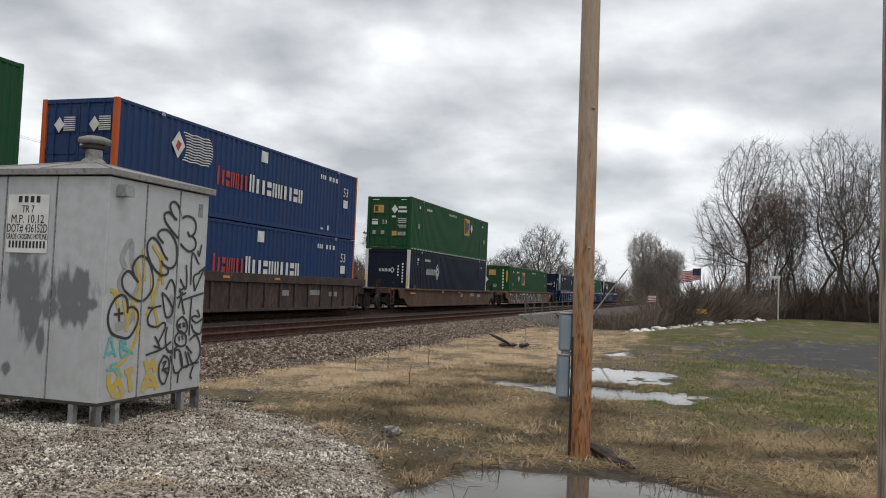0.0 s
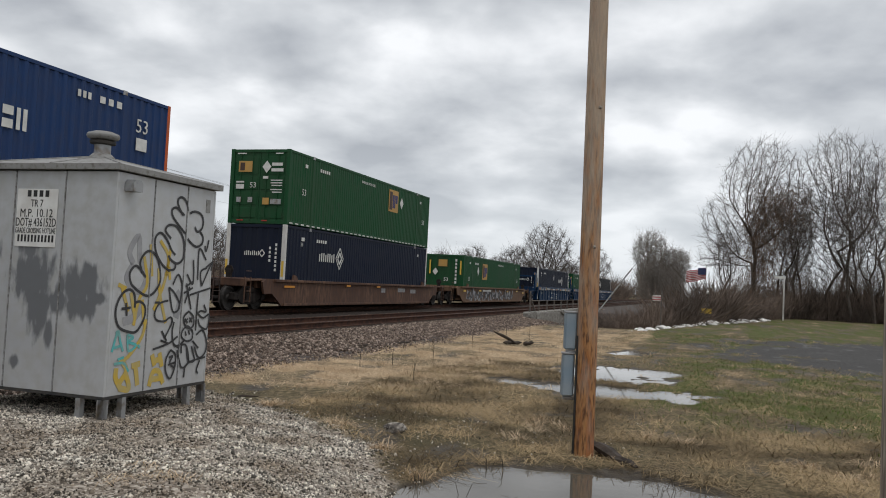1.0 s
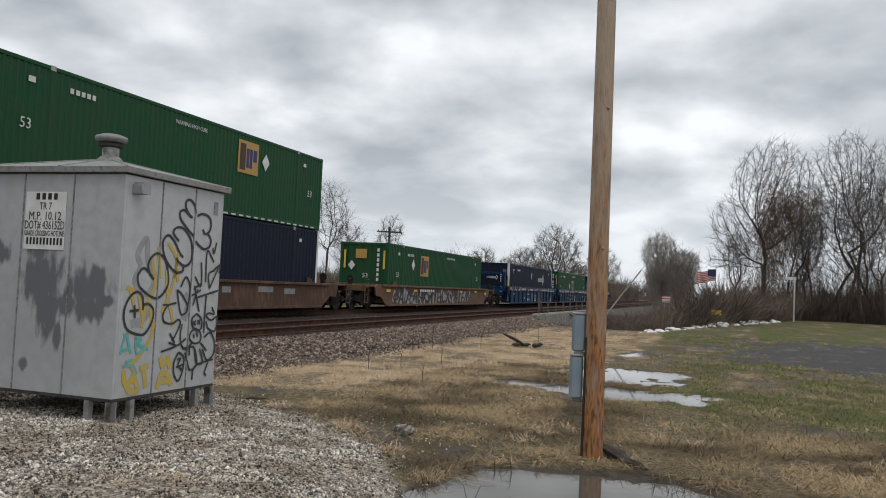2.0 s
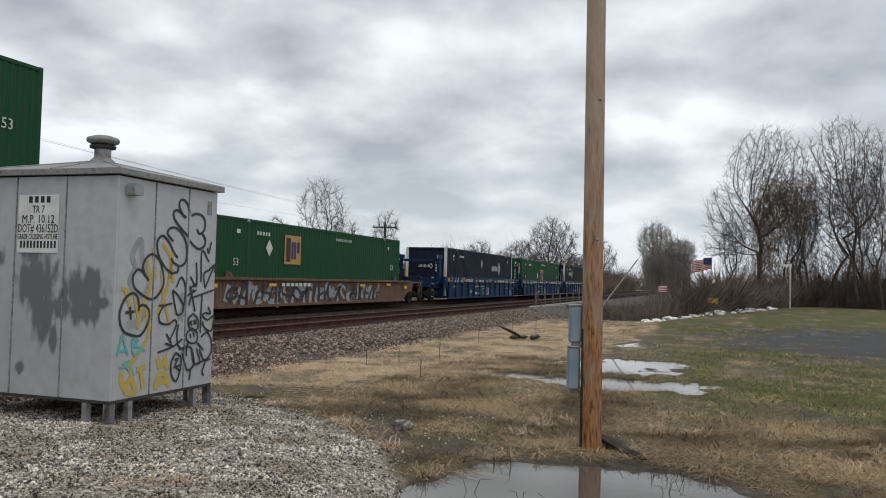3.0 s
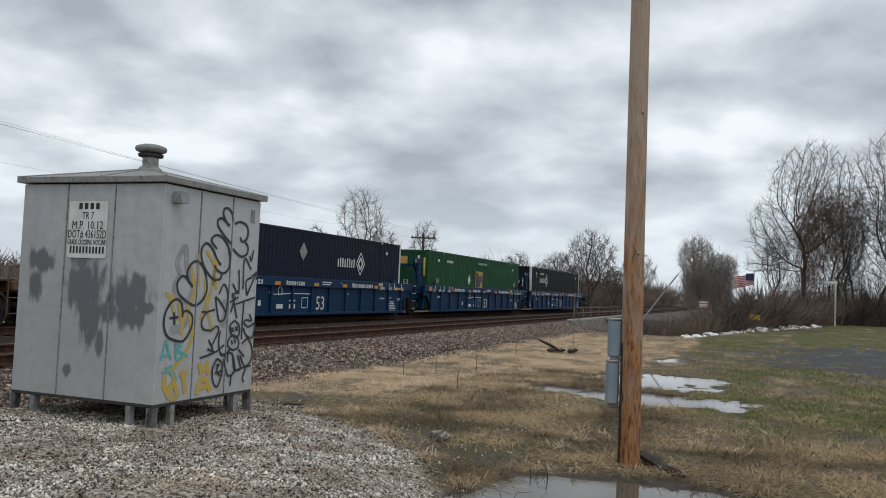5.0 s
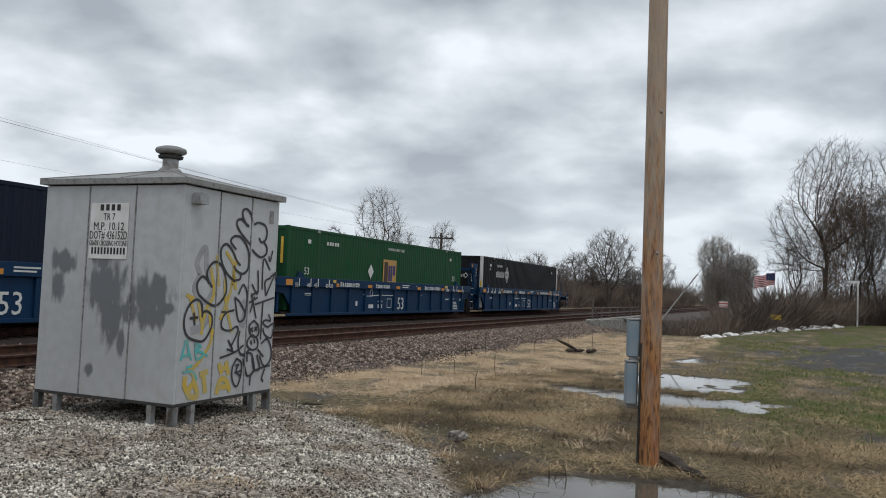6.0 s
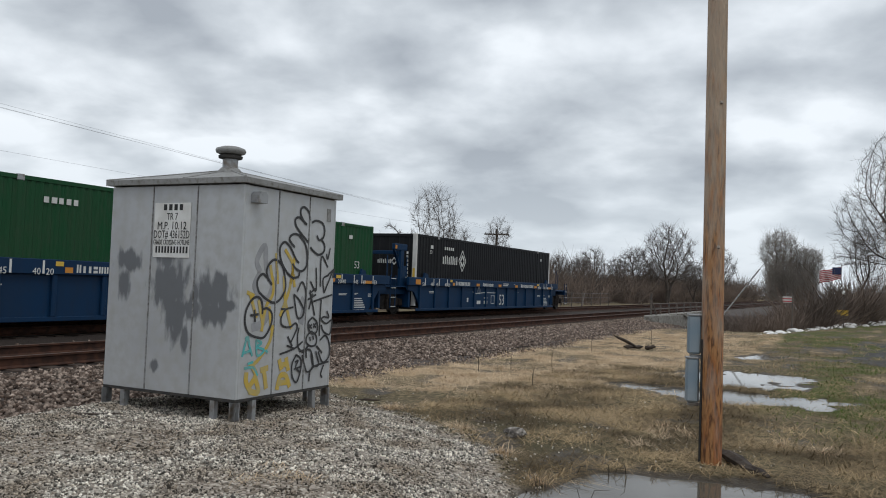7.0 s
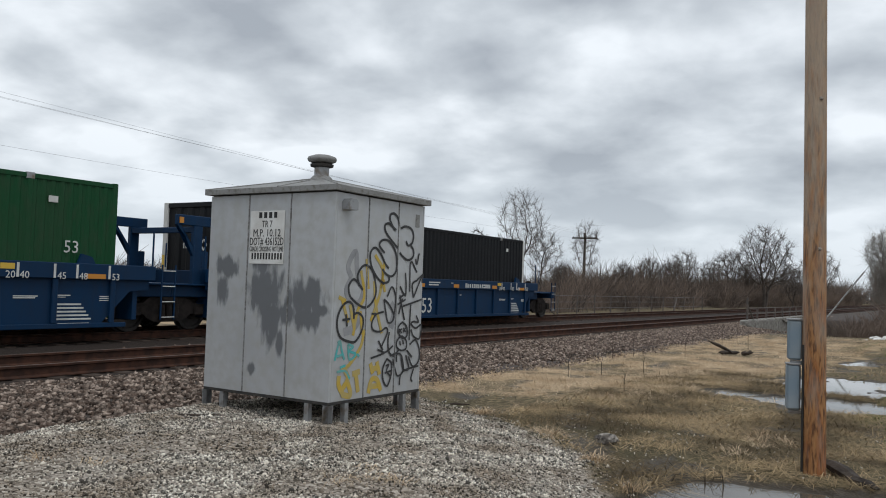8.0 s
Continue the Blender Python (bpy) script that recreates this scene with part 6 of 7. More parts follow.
def bare_tree(az, r, height, lobes, seed, label, points=900, stems=((0.0, 0.0, 0.35),), tip=0.011, vines=(), twig=0.62, mats=None):
    """A leafless tree whose limbs reach for points strewn through the lobes of its crown.
    lobes: centre and half sizes as shares of the height; stems: lean in x and y and length, as shares of the height."""
    rng = np.random.default_rng(seed)
    bark, fine = mats or (M_BARK, M_TWIG)
    place = polar(az, r, -0.2)
    t = thing("tree", label, "tree", Matrix.Translation(place) @ pose(0, 0, 0, 0, 0, -az), "bare trees")
    step = height * 0.0165
    vol = np.array([q[3] * q[4] * q[5] for q in lobes]) ** 0.7
    goals = []
    for q, share in zip(lobes, vol / vol.sum()):
        n = int(points * share) + 1
        v = rng.normal(size=(n, 3))
        v *= (rng.random(n) ** 0.42 / np.linalg.norm(v, axis=1))[:, None]
        goals.append((np.array(q[:3]) + v * np.array(q[3:])) * height)
    goals = np.concatenate(goals)
    nodes, parent = [np.array([0.0, 0.0, -0.3])], [-1]
    for lx, ly, ln in stems:
        at, way, last = nodes[0], np.array([lx, ly, 1.0]), 0
        for k in range(max(2, int(ln * height / step))):
            way = way + rng.normal(size=3) * np.array([0.07, 0.07, 0.0])
            at = at + way / np.linalg.norm(way) * step
            nodes.append(at)
            parent.append(last)
            last = len(nodes) - 1
    gap = np.full(len(goals), 1e9)
    near = np.zeros(len(goals), int)

    def meet(first):
        P = np.array(nodes[first:])
        d = np.linalg.norm(goals[:, None] - P[None], axis=2)
        k = d.argmin(1)
        best = d[np.arange(len(goals)), k]
        closer = best < gap
        gap[closer], near[closer] = best[closer], k[closer] + first

    meet(1)
    near[gap > 1e8] = 1
    for turn in range(170):
        keep = gap > step * 1.6
        goals, gap, near = goals[keep], gap[keep], near[keep]
        if not len(goals):
            break
        pull = gap < max(step * 9, gap.min() * 1.05)
        P = np.array(nodes)
        w = (goals[pull] - P[near[pull]]) / gap[pull][:, None]
        who, inverse = np.unique(near[pull], return_inverse=True)
        way = np.zeros((len(who), 3))
        np.add.at(way, inverse, w)
        way += rng.normal(size=way.shape) * 0.35 + np.array([0, 0, 0.1])
        way /= np.maximum(np.linalg.norm(way, axis=1)[:, None], 1e-6)
        first = len(nodes)
        for k, d in zip(who, way):
            nodes.append(P[k] + d * step * rng.uniform(0.8, 1.15))
            parent.append(int(k))
        meet(first)
    P, parent = np.array(nodes), np.array(parent)
    P[:, 2] *= height / P[:, 2].max()
    weight = np.zeros(len(P))
    has = np.zeros(len(P), bool)
    has[parent[1:]] = True
    weight[~has] = tip ** 2.25
    for k in range(len(P) - 1, 0, -1):
        weight[parent[k]] += weight[k]
    rad = weight ** (1 / 2.25)
    k = np.arange(1, len(P))
    p0, p1, r1 = P[parent[k]], P[k], rad[k]
    r0 = np.minimum(rad[parent[k]], r1 * 1.25)
    thick = r1 > height * 0.0042
    part("trunk", limbs("trunk", p0[thick], p1[thick], r0[thick], r1[thick], 7, bark), None, t, smooth=True)
    part("crown", limbs("crown", p0[~thick], p1[~thick], r0[~thick], r1[~thick], 3, fine), None, t)
    thin = np.repeat(k[r1 < tip * 2.6], 3)
    way = P[thin] - P[parent[thin]]
    way = way / np.maximum(np.linalg.norm(way, axis=1)[:, None], 1e-6) + rng.normal(size=way.shape) * 0.7 + np.array([0, 0, 0.3])
    way *= (rng.uniform(0.4, 1.0, len(thin)) * twig)[:, None]
    ends = np.full(len(thin), tip * 0.75)
    part("twig_spray", limbs("twig_spray", P[thin], P[thin] + way, ends, ends * 0.3, 3, fine), None, t, kind="stuff")
    for x, y, z, sx, sz, n in vines:
        c = np.array([x, y, z]) + rng.normal(size=(n, 3)) * np.array([sx, sx, sz])
        part("vine", twigs(c, rng.normal(size=(n, 3)) * np.array([0.35, 0.35, 0.6]), 0.02, M_VINE), None, t, "dead brown vine", kind="stuff")
    return t


def twigs(base, reach, r, mat, bend=0.25):
    """Many thin three-sided twigs, from base along reach, tapering to a point."""
    n = len(base)
    ln = np.linalg.norm(reach, axis=1)[:, None]
    w = reach / np.maximum(ln, 1e-6)
    ref = RNG.normal(size=(n, 3))
    a = np.cross(w, ref)
    a /= np.maximum(np.linalg.norm(a, axis=1)[:, None], 1e-6)
    b = np.cross(w, a)
    mid = base + reach * 0.55 + a * ln * bend * RNG.uniform(-1, 1, (n, 1))
    tip = base + reach
    ring = lambda c, s: [c + s * (a * math.cos(t) + b * math.sin(t)) for t in (0, 2.09, 4.19)]
    rr = r * RNG.uniform(0.6, 1.4, (n, 1))
    v = np.stack(ring(base, rr) + ring(mid, rr * 0.7) + ring(tip, rr * 0.25), 1)
    f = []
    for k in (0, 3):
        for j in range(3):
            f.append((k + j, k + (j + 1) % 3, k + 3 + (j + 1) % 3, k + 3 + j))
    f = (np.array(f)[None] + (np.arange(n) * 9)[:, None, None]).reshape(-1, 4)
    return quick_mesh("twigs", v.reshape(-1, 3), f, mat)


def brush(name, spots, heights, per, r, mat, label, spread=0.5):
    """Leafless shrubs: stems from each spot that fork into finer shoots."""
    spots, heights = np.repeat(np.asarray(spots, float), per, 0), np.repeat(np.asarray(heights, float), per)
    n = len(spots)
    base = spots + RNG.normal(size=(n, 3)) * np.array([0.35, 0.35, 0.0])
    reach = np.clip(RNG.normal(size=(n, 3)), -1.6, 1.6) * spread * heights[:, None] * np.array([0.55, 0.55, 0])
    reach[:, 2] = heights * RNG.uniform(0.45, 1.0, n)
    f = RNG.uniform(0.25, 0.85, (2 * n, 1))
    b2 = np.repeat(base, 2, 0) + np.repeat(reach, 2, 0) * f
    r2 = np.repeat(reach, 2, 0) * 0.35 + np.clip(RNG.normal(size=(2 * n, 3)), -1.6, 1.6) * np.repeat(heights, 2)[:, None] * 0.11
    r2[:, 2] = np.abs(r2[:, 2])
    top = np.concatenate([base + reach, b2 + r2])
    root = np.concatenate([base, b2])
    rr = r * RNG.uniform(0.6, 1.4, len(root))
    ob = new(name, limbs(name, root, top, rr, rr * 0.3, 3, mat))
    return tagged(ob, label, "brush", kind="stuff")


def build_woods():
    # the stand of tall trees past the grass
    bare_tree(20.4, 80, 16.6, ((0.02, 0, 0.70, 0.235, 0.2, 0.30), (-0.17, 0, 0.50, 0.15, 0.15, 0.20), (-0.20, 0, 0.32, 0.13, 0.12, 0.06), (0.17, 0, 0.56, 0.12, 0.14, 0.19)), 5,
              "broad leafless tree hung with dead brown vine", 3400, ((-0.16, 0, 0.34), (0.02, 0.05, 0.36), (0.20, 0, 0.3)), 0.0115, ((0.3, 0, 8.0, 0.85, 2.3, 2600), (2.2, 0, 10.2, 1.0, 0.9, 700), (0.2, 0, 3.6, 0.8, 1.6, 900)))
    bare_tree(25.0, 83, 17.6, ((0, 0, 0.74, 0.19, 0.17, 0.26), (-0.03, 0, 0.46, 0.10, 0.1, 0.16)), 22, "tall upright leafless tree in a thicket", 2200, ((0.02, 0, 0.52),))
    for az, r, h, seed in ((26.9, 85, 16.8, 23), (28.2, 83, 15.6, 24), (29.6, 86, 16.2, 25), (31.2, 87, 16.0, 26)):
        bare_tree(az, r, h, ((0, 0, 0.72, 0.165, 0.15, 0.27), (0.03, 0, 0.45, 0.11, 0.1, 0.16)), seed, "tall slender leafless tree in a thicket", 1300, ((0.05 * math.sin(seed), 0, 0.45),))
    for az, r, h, lean, seed in ((22.3, 84, 12.6, 0.10, 31), (23.3, 86, 12.4, -0.16, 32), (24.1, 82, 14.2, 0.05, 33), (22.9, 88, 10.6, 0.0, 34), (26.0, 80, 12.0, -0.08, 35), (28.6, 81, 12.5, 0.1, 36),
                                 (21.5, 86, 10.0, 0.2, 37), (19.2, 87, 8.4, -0.2, 38), (27.4, 80, 11.0, -0.1, 39), (25.5, 90, 14.5, 0.1, 40)):
        bare_tree(az, r, h, ((lean * 0.6, 0, 0.66, 0.18, 0.16, 0.30), (lean * 0.3, 0, 0.36, 0.12, 0.12, 0.14)), seed, "crooked leafless tree in a thicket", 520, ((lean, 0, 0.38),), 0.0125)
    # trees across the tracks
    bare_tree(-9.3, 70, 10.0, ((0.02, 0, 0.68, 0.22, 0.2, 0.30),), 41, "young leafless tree across the tracks", 330, ((0.03, 0, 0.36),), 0.011, (), 0.6)
    bare_tree(-7.6, 72, 6.8, ((0, 0, 0.66, 0.24, 0.2, 0.30),), 42, "low leafless sapling across the tracks", 220, ((0.05, 0, 0.3),), 0.010, (), 0.5)
    bare_tree(-11.4, 66, 6.3, ((-0.1, 0, 0.8, 0.14, 0.1, 0.16), (0.12, 0, 0.7, 0.10, 0.1, 0.12)), 43, "broken snag with two short limbs", 26, ((-0.05, 0, 0.5),), 0.02, (), 0.3)
    bare_tree(-4.9, 84, 8.6, ((0.02, 0, 0.68, 0.19, 0.17, 0.28),), 44, "thin leafless tree beside a line pole", 260, ((0.02, 0, 0.35),), 0.011, (), 0.5)
    bare_tree(6.75, 120, 11.2, ((0, 0, 0.62, 0.34, 0.3, 0.35), (0.08, 0, 0.42, 0.34, 0.3, 0.18)), 45, "round-headed leafless tree in the brush", 1100, ((-0.05, 0, 0.2), (0.12, 0, 0.2)), 0.018)
    bare_tree(4.6, 126, 8.2, ((0, 0, 0.6, 0.32, 0.3, 0.34),), 46, "small round leafless tree in the brush", 420, ((0.0, 0, 0.2),), 0.016)
    bare_tree(10.0, 150, 9.6, ((0, 0, 0.6, 0.34, 0.3, 0.34),), 47, "distant round leafless tree", 420, ((0.0, 0, 0.2),), 0.018)
    for k, (az, r, h) in enumerate(((-2.2, 100, 5.0), (-0.6, 112, 6.2), (0.9, 108, 6.0), (1.8, 118, 7.4), (3.4, 120, 6.2), (5.6, 128, 6.0), (8.4, 140, 6.6), (-6.3, 88, 4.4), (-13.2, 74, 5.4), (-16.0, 76, 6.0))):
        bare_tree(az, r, h, ((0, 0, 0.62, 0.28, 0.25, 0.33), (0, 0, 0.4, 0.3, 0.25, 0.15)), 70 + k, "low leafless tree in brush beyond the tracks", 420, ((-0.15, 0, 0.2), (0.15, 0, 0.22)), 0.015)
    far = (M_FARBRUSH, M_HAZEDTWIG)
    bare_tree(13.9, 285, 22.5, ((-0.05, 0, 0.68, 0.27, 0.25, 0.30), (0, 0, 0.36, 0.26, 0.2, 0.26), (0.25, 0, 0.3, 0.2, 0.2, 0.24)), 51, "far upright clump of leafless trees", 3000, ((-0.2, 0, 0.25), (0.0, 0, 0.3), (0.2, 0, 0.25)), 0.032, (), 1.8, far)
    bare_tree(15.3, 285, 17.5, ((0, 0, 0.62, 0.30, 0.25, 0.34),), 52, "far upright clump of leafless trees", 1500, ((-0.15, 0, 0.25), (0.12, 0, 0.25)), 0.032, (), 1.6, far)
    spots, hh = [], []
    for k in range(60):
        az = RNG.uniform(13.0, 15.9)
        spots.append(tuple(polar(az, 283 + RNG.uniform(-6, 6), -0.8))), hh.append(19 - 3.6 * abs(az - 13.8) ** 1.3 + RNG.uniform(-4, -1) + 5 * max(0, az - 15))
    brush("far_grove", spots, hh, 16, 0.045, M_HAZEDTWIG, "far upright grove of leafless trees", 0.10)
    # saplings and brush under the tall trees
    spots, hh = [], []
    for k in range(120):
        v = polar(RNG.uniform(18.5, 33.0), RNG.uniform(79, 93))
        spots.append((v.x, v.y, land(v) - 0.2)), hh.append(RNG.uniform(2.2, 6.8))
    brush("saplings", spots, hh, 15, 0.019, M_BRUSH, "crowded leafless saplings under taller trees", 0.33)
    # brush along the far side of the line
    spots, hh = [], []
    while len(spots) < 760:
        s, d = 20 + 230 * RNG.random() ** 1.25, RNG.uniform(24, 48)
        v = on_track(s, d)
        r = math.hypot(v.x, v.y)
        az = math.degrees(math.atan2(v.x, v.y))
        h = 2.0 + 1.5 * fbm(s * 0.10, d * 0.1, 3.0) + (r * 0.014 if az > -6 else 0.0) + RNG.uniform(-1.0, 0.8) + (1.4 if RNG.random() < 0.12 else 0.0)
        if az < -8 and RNG.random() < 0.5:
            continue
        spots.append((v.x, v.y, -0.3)), hh.append(max(1.2, h))
    brush("thicket", spots, hh, 34, 0.020, M_BRUSH, "brown leafless brush along the far side of the railway", 0.7)
    # brush behind the white stones and along the creek
    spots, hh = [], []
    while len(spots) < 980:
        az, r = RNG.uniform(11.0, 36.0), RNG.uniform(42, 96)
        v = polar(az, r)
        s, d = plan(v)
        edge = 38 + max(0.0, 3.3 - d) * 4.4
        if not (edge + 1.0 < s < edge + 26 and d < 7.2) and not (d < -5 and r > 80):
            continue
        h = RNG.uniform(1.2, 3.2) * (0.55 + 0.45 * smooth_step(13.5, 16.0, az)) * (0.95 + 0.4 * fbm(v.x * 0.25, v.y * 0.25, 81.0))
        spots.append((v.x, v.y, land(v) - 0.1)), hh.append(h)
    brush("thicket", spots, hh, 36, 0.016, M_BRUSH, "dense brown brush behind white rubble", 0.8)
    spots, hh = [], []
    for az in np.arange(-75, 60, 0.28):
        for k in range(2):
            v = polar(az + RNG.uniform(-0.2, 0.2), RNG.uniform(230, 330))
            s, d = plan(v)
            if 6 < d < 24:
                continue
            spots.append((v.x, v.y, -1.2)), hh.append(RNG.uniform(4.5, 8.5) + 1.5 * fbm(az * 0.2, k, 2.0))
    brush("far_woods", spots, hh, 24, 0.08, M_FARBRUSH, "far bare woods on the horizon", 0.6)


build_woods()

# ---------------------------------------------------------------- line pole and wires across the tracks
M_WIRE = material("dull wire", (0.22, 0.22, 0.23), 0.6, 0.3)
M_CONCRETE = material("pale concrete", (0.33, 0.315, 0.285), 0.9, alt=(0.24, 0.225, 0.20), scale=1.4, alt2=(0.16, 0.145, 0.125), scale2=7, bump=0.3, bump_scale=25)
M_RAILING = material("weathered steel railing", (0.10, 0.09, 0.082), 0.7, 0.3, alt=(0.15, 0.12, 0.10), scale=6)


def build_line():
    foot = polar(-4.87, 90, -0.3)
    lp = thing("line_pole", "old wooden line pole with one crossarm", "pole", Matrix.Translation(foot) @ pose(0, 0, 0, 0, 0, TRACK_TURN))
    part("shaft", Geo().tube([(0, 0, 0), (0, 0, 4), (0.02, 0, 8.1)], [0.17, 0.15, 0.12], 10), M_OLDWOOD, lp)
    part("crossarm", Geo().box(-0.06, 0.06, -1.35, 1.35, 7.45, 7.6, 0.01), M_OLDWOOD, lp, at=pose(0, 0, 0, 0, 0, 21))
    for k in (-1.2, -0.6, 0.6, 1.2):
        part("insulator", Geo().lathe([(0.05, 7.6), (0.06, 7.68), (0.03, 7.76)], 8, (0, k)), M_GALV, lp, at=pose(0, 0, 0, 0, 0, 21))
    s1, d1 = plan(foot)
    for z0, z1, dd in ((10.9, 7.75, 0.9), (10.2, 7.75, -0.2), (9.9, 7.75, -0.9), (7.5, 7.1, 0.0)):
        pts = []
        for k in range(21):
            f = k / 20
            v = on_track(-12 + (s1 + 12) * f, d1 + dd, z0 + (z1 - z0) * f - 2.6 * f * (1 - f) * 0.6)
            pts.append((v.x, v.y, v.z))
        ob = part("overhead_wire", Geo().tube(pts, 0.005, 4), M_WIRE)
        tagged(ob, "thin overhead wire strung from a line pole", "wire", "overhead wires")


build_line()


# ---------------------------------------------------------------- bridge, fence, stones, posts and flags
def build_bridge():
    b = thing("railway_bridge", "low concrete bridge abutment with a steel railing", "bridge", TRACK, kind="structure")
    part("abutment", Geo().plate([(42.2, -1.5), (42.2, 0.43), (49.0, 0.33), (55.0, -0.6), (55.0, -1.5)], 8.75, 9.1), M_CONCRETE, b)
    part("curb", Geo().box(42.2, 64.0, 9.1, 9.5, 0.12, 0.42, 0.03), M_CONCRETE, b)
    part("deck_edge", Geo().box(49.0, 64.0, 9.12, 9.4, -0.5, 0.12, 0.02), M_RAILING, b)
    for k in range(9):
        s = 42.8 + 2.3 * k
        part("railing_post", Geo().box(s - 0.04, s + 0.04, 9.24, 9.32, 0.38, 1.02 if k else 1.52, 0.01), M_RAILING, b)
    part("railing_brace", Geo().tube([(42.9, 9.28, 1.1), (44.2, 9.28, 0.4)], 0.05, 6), M_RAILING, b)
    for z in (0.72, 1.0):
        part("railing_bar", Geo().tube([(42.8, 9.28, z), (61.2, 9.28, z)], 0.022, 6), M_RAILING, b)
    part("coping", Geo().plate([(48.9, 0.335), (48.9, 0.40), (55.1, -0.53), (55.1, -0.60)], 8.68, 9.16), M_CONCRETE, b)
    f = thing("wire_fence", "sagging wire fence on thin posts beyond the tracks", "fence", TRACK)
    for k in range(15):
        s = 38 + 3.0 * k
        part("post", Geo().tube([(s, 21.5, -0.3), (s + 0.06, 21.5, 1.35)], 0.04, 6), M_RAILING, f)
    for z in (0.45, 0.85, 1.25):
        part("wire", Geo().tube([(38 + 3.0 * k, 21.5, z) for k in range(15)], 0.010, 4), M_WIRE, f)
    part("gate_brace", Geo().tube([(44, 21.5, 1.25), (46.6, 21.5, 0.1)], 0.035, 6), M_RAILING, f)
    part("gate_brace", Geo().tube([(71, 21.5, 0.0), (71.8, 21.5, 1.2)], 0.06, 6), M_RAILING, f)


build_bridge()


def build_far_things():
    rng = random.Random(9)
    for k in range(96):
        f = k / 95
        s, d = 36.5 + 32 * f + rng.uniform(-0.5, 0.5), 3.5 - 7.4 * f + rng.uniform(-0.35, 0.35)
        big = rng.uniform(0.07, 0.21) * (1.5 if k % 16 in (5, 6, 7) and k > 30 else 1)
        boulder("rubble_stone", "pale broken rubble stone at the edge of the grass", s, d, ground_height(s, d) - 0.06, big, M_RUBBLE, 1.0 + k * 0.61, (1.25, 1.0, 0.62), "row of rubble")
    m_white = material("white painted post", (0.60, 0.59, 0.56), 0.7, alt=(0.45, 0.43, 0.40), scale=4)
    m_flagred, m_flagblue = material("flag red", (0.42, 0.03, 0.045), 0.8), material("flag blue", (0.022, 0.03, 0.085), 0.8)
    v = polar(22.1, 71.5)
    v.z = land(v)
    p = thing("marker_post", "slim white post with a short cross board", "post", Matrix.Translation(v) @ pose(0, 0, 0, 0, 0, -22))
    part("shaft", Geo().box(-0.06, 0.06, -0.06, 0.06, -0.1, 3.5, 0.01), m_white, p)
    part("cross_board", Geo().box(-0.75, 0.12, -0.08, -0.06, 3.32, 3.55, 0.008), m_white, p)
    v = polar(17.46, 48.8)
    v.z = land(v)
    p = thing("marker_sign", "small yellow sign on a thin stake", "sign", Matrix.Translation(v) @ pose(0, 0, 0, 0, 0, -17))
    part("stake", Geo().box(-0.03, 0.03, -0.02, 0.02, -0.1, 1.75), M_RAILING, p)
    part("panel", Geo().plate([(-0.42, 0.78), (-0.32, 0.66), (0.22, 0.66), (0.22, 0.94), (-0.32, 0.94)], -0.045, -0.03), M_LEMON, p)
    part("knob", Geo().lathe([(0.02, 1.75), (0.09, 1.80), (0.09, 1.9), (0.02, 1.95)], 10), m_white, p)
    v = polar(14.5, 41.5)
    v.z = land(v)
    p = thing("marker_flag", "small pale faded flag on a dark stake", "flag", Matrix.Translation(v) @ pose(0, 0, 0, 0, 0, -14))
    part("stake", Geo().box(-0.03, 0.03, -0.03, 0.03, -0.1, 1.55), M_RAILING, p)
    part("cloth", Geo().box(-0.42, -0.03, -0.02, 0.0, 1.30, 1.58, 0.005), m_white, p)
    part("stripe", Geo().box(-0.42, -0.03, -0.026, -0.021, 1.34, 1.38).box(-0.42, -0.03, -0.026, -0.021, 1.46, 1.50), m_flagred, p)
    # striped flag flying from a thin mast, blown to the left, in rigid strips
    v = polar(17.3, 62)
    v.z = land(v)
    mast = thing("flag_mast", "thin grey mast that carries a flag", "flagpole", Matrix.Translation(v) @ pose(0, 0, 0, 0, 0, -17))
    part("shaft", Geo().tube([(0, 0, -0.2), (0, 0, 3.95 - v.z)], [0.022, 0.015], 8), M_RAILING, mast)
    fl = thing("flag", "red and white striped flag with a blue corner, flying", "flag", Matrix.Translation(v + Vector((0, 0, 3.75 - v.z))) @ pose(0, 0, 0, 0, 0, -17))
    n = 10
    for k in range(13):
        g = Geo()
        z1, z0 = -k * 0.063, -(k + 1) * 0.063
        pts = [(-1.35 * i / n, 0.06 * math.sin(i * 1.1) * i / n, -0.32 * (i / n) ** 1.2 + 0.03 * math.sin(i * 0.9)) for i in range(n + 1)]
        vv = [(x, y + o, z + zz) for x, y, z in pts for zz in (z0, z1) for o in (-0.004, 0.004)]
        ff = []
        for i in range(n):
            a, b = 4 * i, 4 * i + 4
            ff += [(a, b, b + 2, a + 2), (a + 1, a + 3, b + 3, b + 1), (a, a + 1, b + 1, b), (a + 2, b + 2, b + 3, a + 3)]
        part("stripe", g.add(vv, ff), m_flagred if k % 2 == 0 else m_white, fl)
    part("canton", Geo().box(-0.56, 0.0, -0.045, 0.045, -0.44 - 0.06, 0.0 - 0.02), m_flagblue, fl)
    # slanting guy rod with its sleeve, and a fallen rail beside it
    a, b, c = polar(9.4, 35, 0.0), polar(12.5, 35, 2.68), polar(14.2, 35, 4.1)
    gy = thing("guy_wire", "slanting guy wire with a pale sleeve", "guy wire", Matrix.Identity(4))
    part("sleeve", Geo().tube([a, b], 0.028, 6), M_GALV, gy)
    part("wire", Geo().tube([b, c], 0.009, 4), M_WIRE, gy)
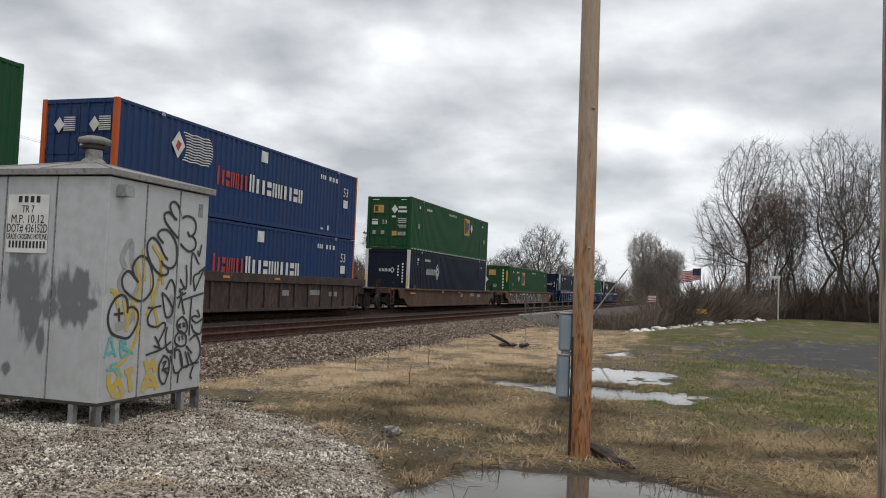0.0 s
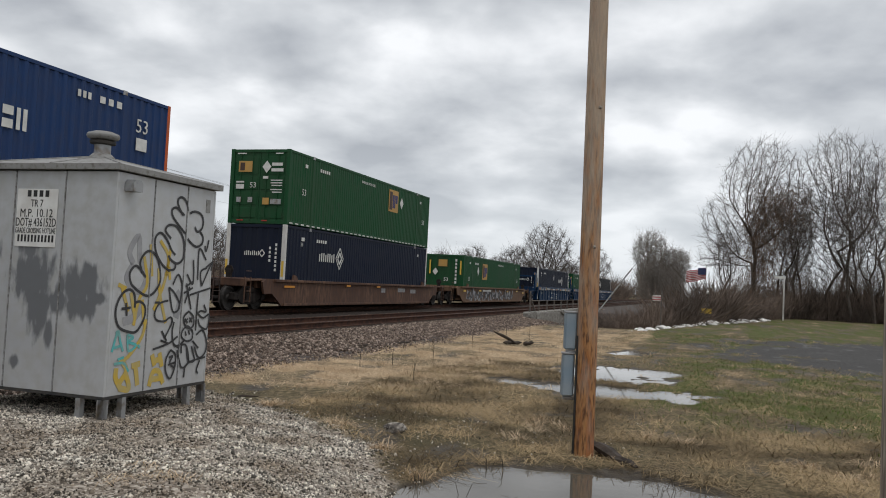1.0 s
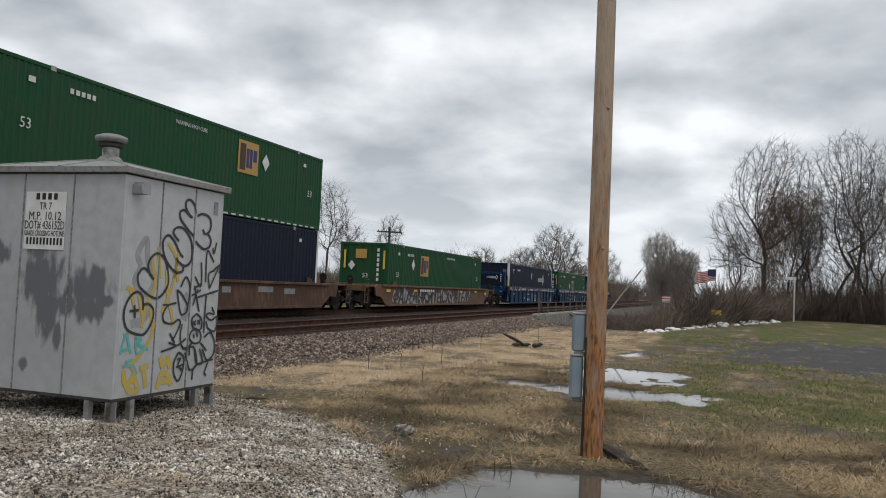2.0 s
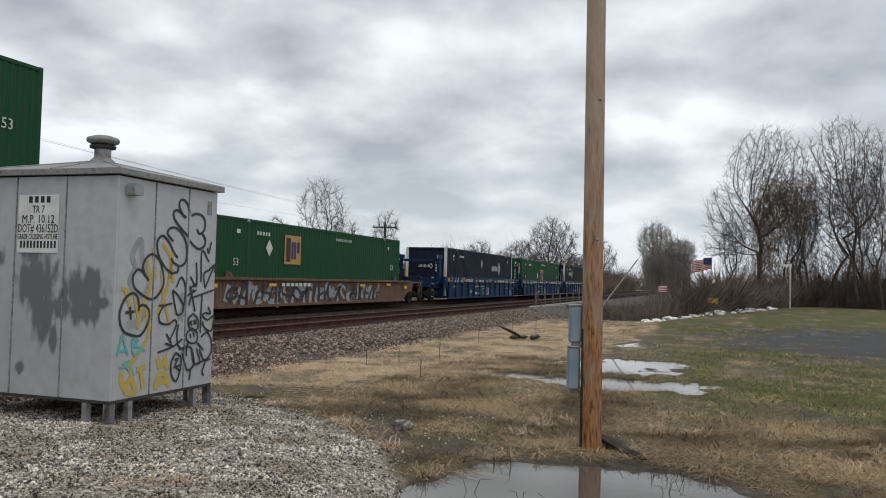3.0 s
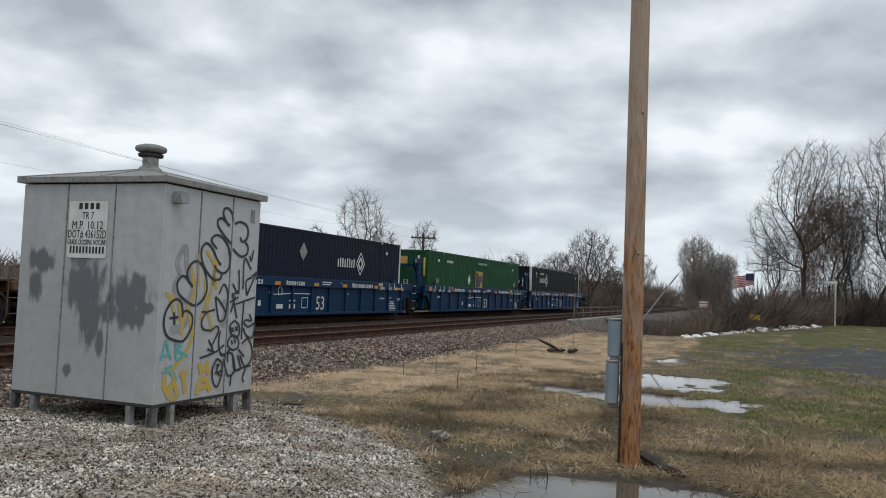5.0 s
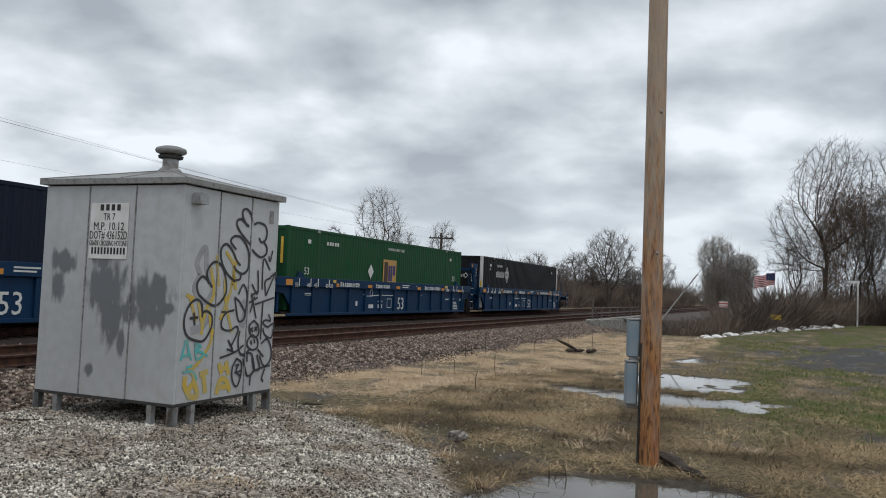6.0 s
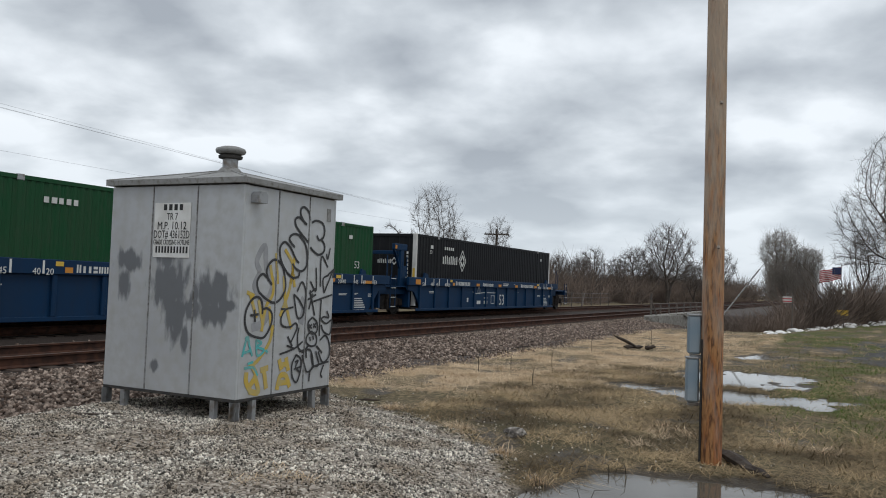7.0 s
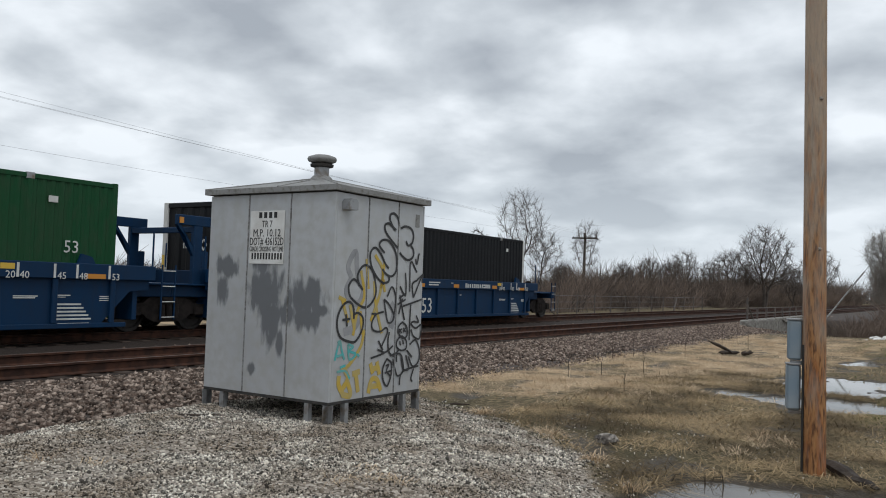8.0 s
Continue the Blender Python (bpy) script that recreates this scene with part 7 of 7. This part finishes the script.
    for s, d, h in ((19.2, 7.3, 0.62), (19.5, 7.25, 0.5), (20.4, 7.2, 0.7), (14.3, 6.3, 0.5), (15.2, 6.0, 0.42), (24.1, 5.9, 0.9), (16.5, 5.6, 0.4), (21.5, 6.2, 0.5), (12.9, 4.7, 0.35), (7.3, -2.9, 0.55), (7.0, -2.7, 0.35), (26.0, 5.6, 0.7)):
        z = max(ground_height(s, d), bed_height(d) if d > 7.2 else -1)
        g = Geo().tube([(0, 0, -0.03), (0.01, 0.01, h * 0.5), (0.03, -0.02, h)], [0.006, 0.005, 0.002], 5)
        for k in range(4):
            zz = h * (0.4 + 0.15 * k)
            g.tube([(0.01, 0, zz), (0.05 * (-1) ** k, 0.03, zz + 0.07)], [0.003, 0.001], 4)
        ob = part("weed_stalk", g, M_OLDWOOD)
        ob.matrix_world = TRACK @ Matrix.Translation((s, d, z))
        tagged(ob, "dry upright weed stalk in dead grass", "weed", "weed stalks")


build_far_things()


def build_puddle_stems():
    rng = random.Random(31)
    for k in range(14):
        s, d = rng.uniform(5.6, 7.6), rng.uniform(0.2, 2.3)
        g = Geo()
        for j in range(rng.randint(2, 4)):
            a, h = rng.uniform(0, 6.28), rng.uniform(0.08, 0.24)
            g.tube([(0, 0, -0.1), (0.4 * h * math.cos(a), 0.4 * h * math.sin(a), h * 0.5), (h * math.cos(a), h * math.sin(a), h * 0.55)], [0.003, 0.0025, 0.001], 4)
        ob = part("dead_stem", g, M_OLDWOOD)
        ob.matrix_world = TRACK @ Matrix.Translation((s, d, -0.05))
        tagged(ob, "bent dead stems standing in a puddle", "weed", "stems in the puddle")


build_puddle_stems()


def build_ties():
    rng = random.Random(4)
    me = Geo().box(-0.115, 0.115, -1.3, 1.3, 0.0, 0.17, 0.012).mesh("tie", M_TIE)
    plate = Geo().box(-0.10, 0.10, -0.93, -0.58, 0.17, 0.185).box(-0.10, 0.10, 0.58, 0.93, 0.17, 0.185).mesh("tie_plate", M_RAIL)
    for tr, n0, n1, lo, hi in ((track_near, 2, 86, -120, 420), (track_far, 8, 62, -120, 420)):
        joined = Geo()
        s = lo
        while s < hi:
            s += 0.52
            if n0 < s < n1:
                ob = part("tie", me, None, tr, at=pose(s + rng.uniform(-0.03, 0.03), rng.uniform(-0.04, 0.04), 0.025, 0, 0, rng.uniform(-1, 1)))
            else:
                joined.box(s - 0.115, s + 0.115, -1.3, 1.3, 0.025, 0.195)
        part("ties", joined, M_TIE, tr, kind="stuff")


build_ties()


# ---------------------------------------------------------------- motion
def motions():
    """The train runs at a nearly even speed; its wheels turn once in each 2.6 m."""
    gain = (0,) * 13 + (0.04, 0.12, 0.22, 0.30)  # it gathers a little speed at the end
    for ob, s, z in MOVING:
        walk(ob, [(0.5 * k, at_train(s - SPEED * 0.5 * k - gain[k], z)) for k in range(17)])
    turn = math.degrees(SPEED / 0.42) / FPS
    for w, x in WHEELS:
        walk(w, [(k / FPS, pose(x, 0, 0.42, 0, -turn * k, 0)) for k in range(8 * FPS + 1)])


motions()
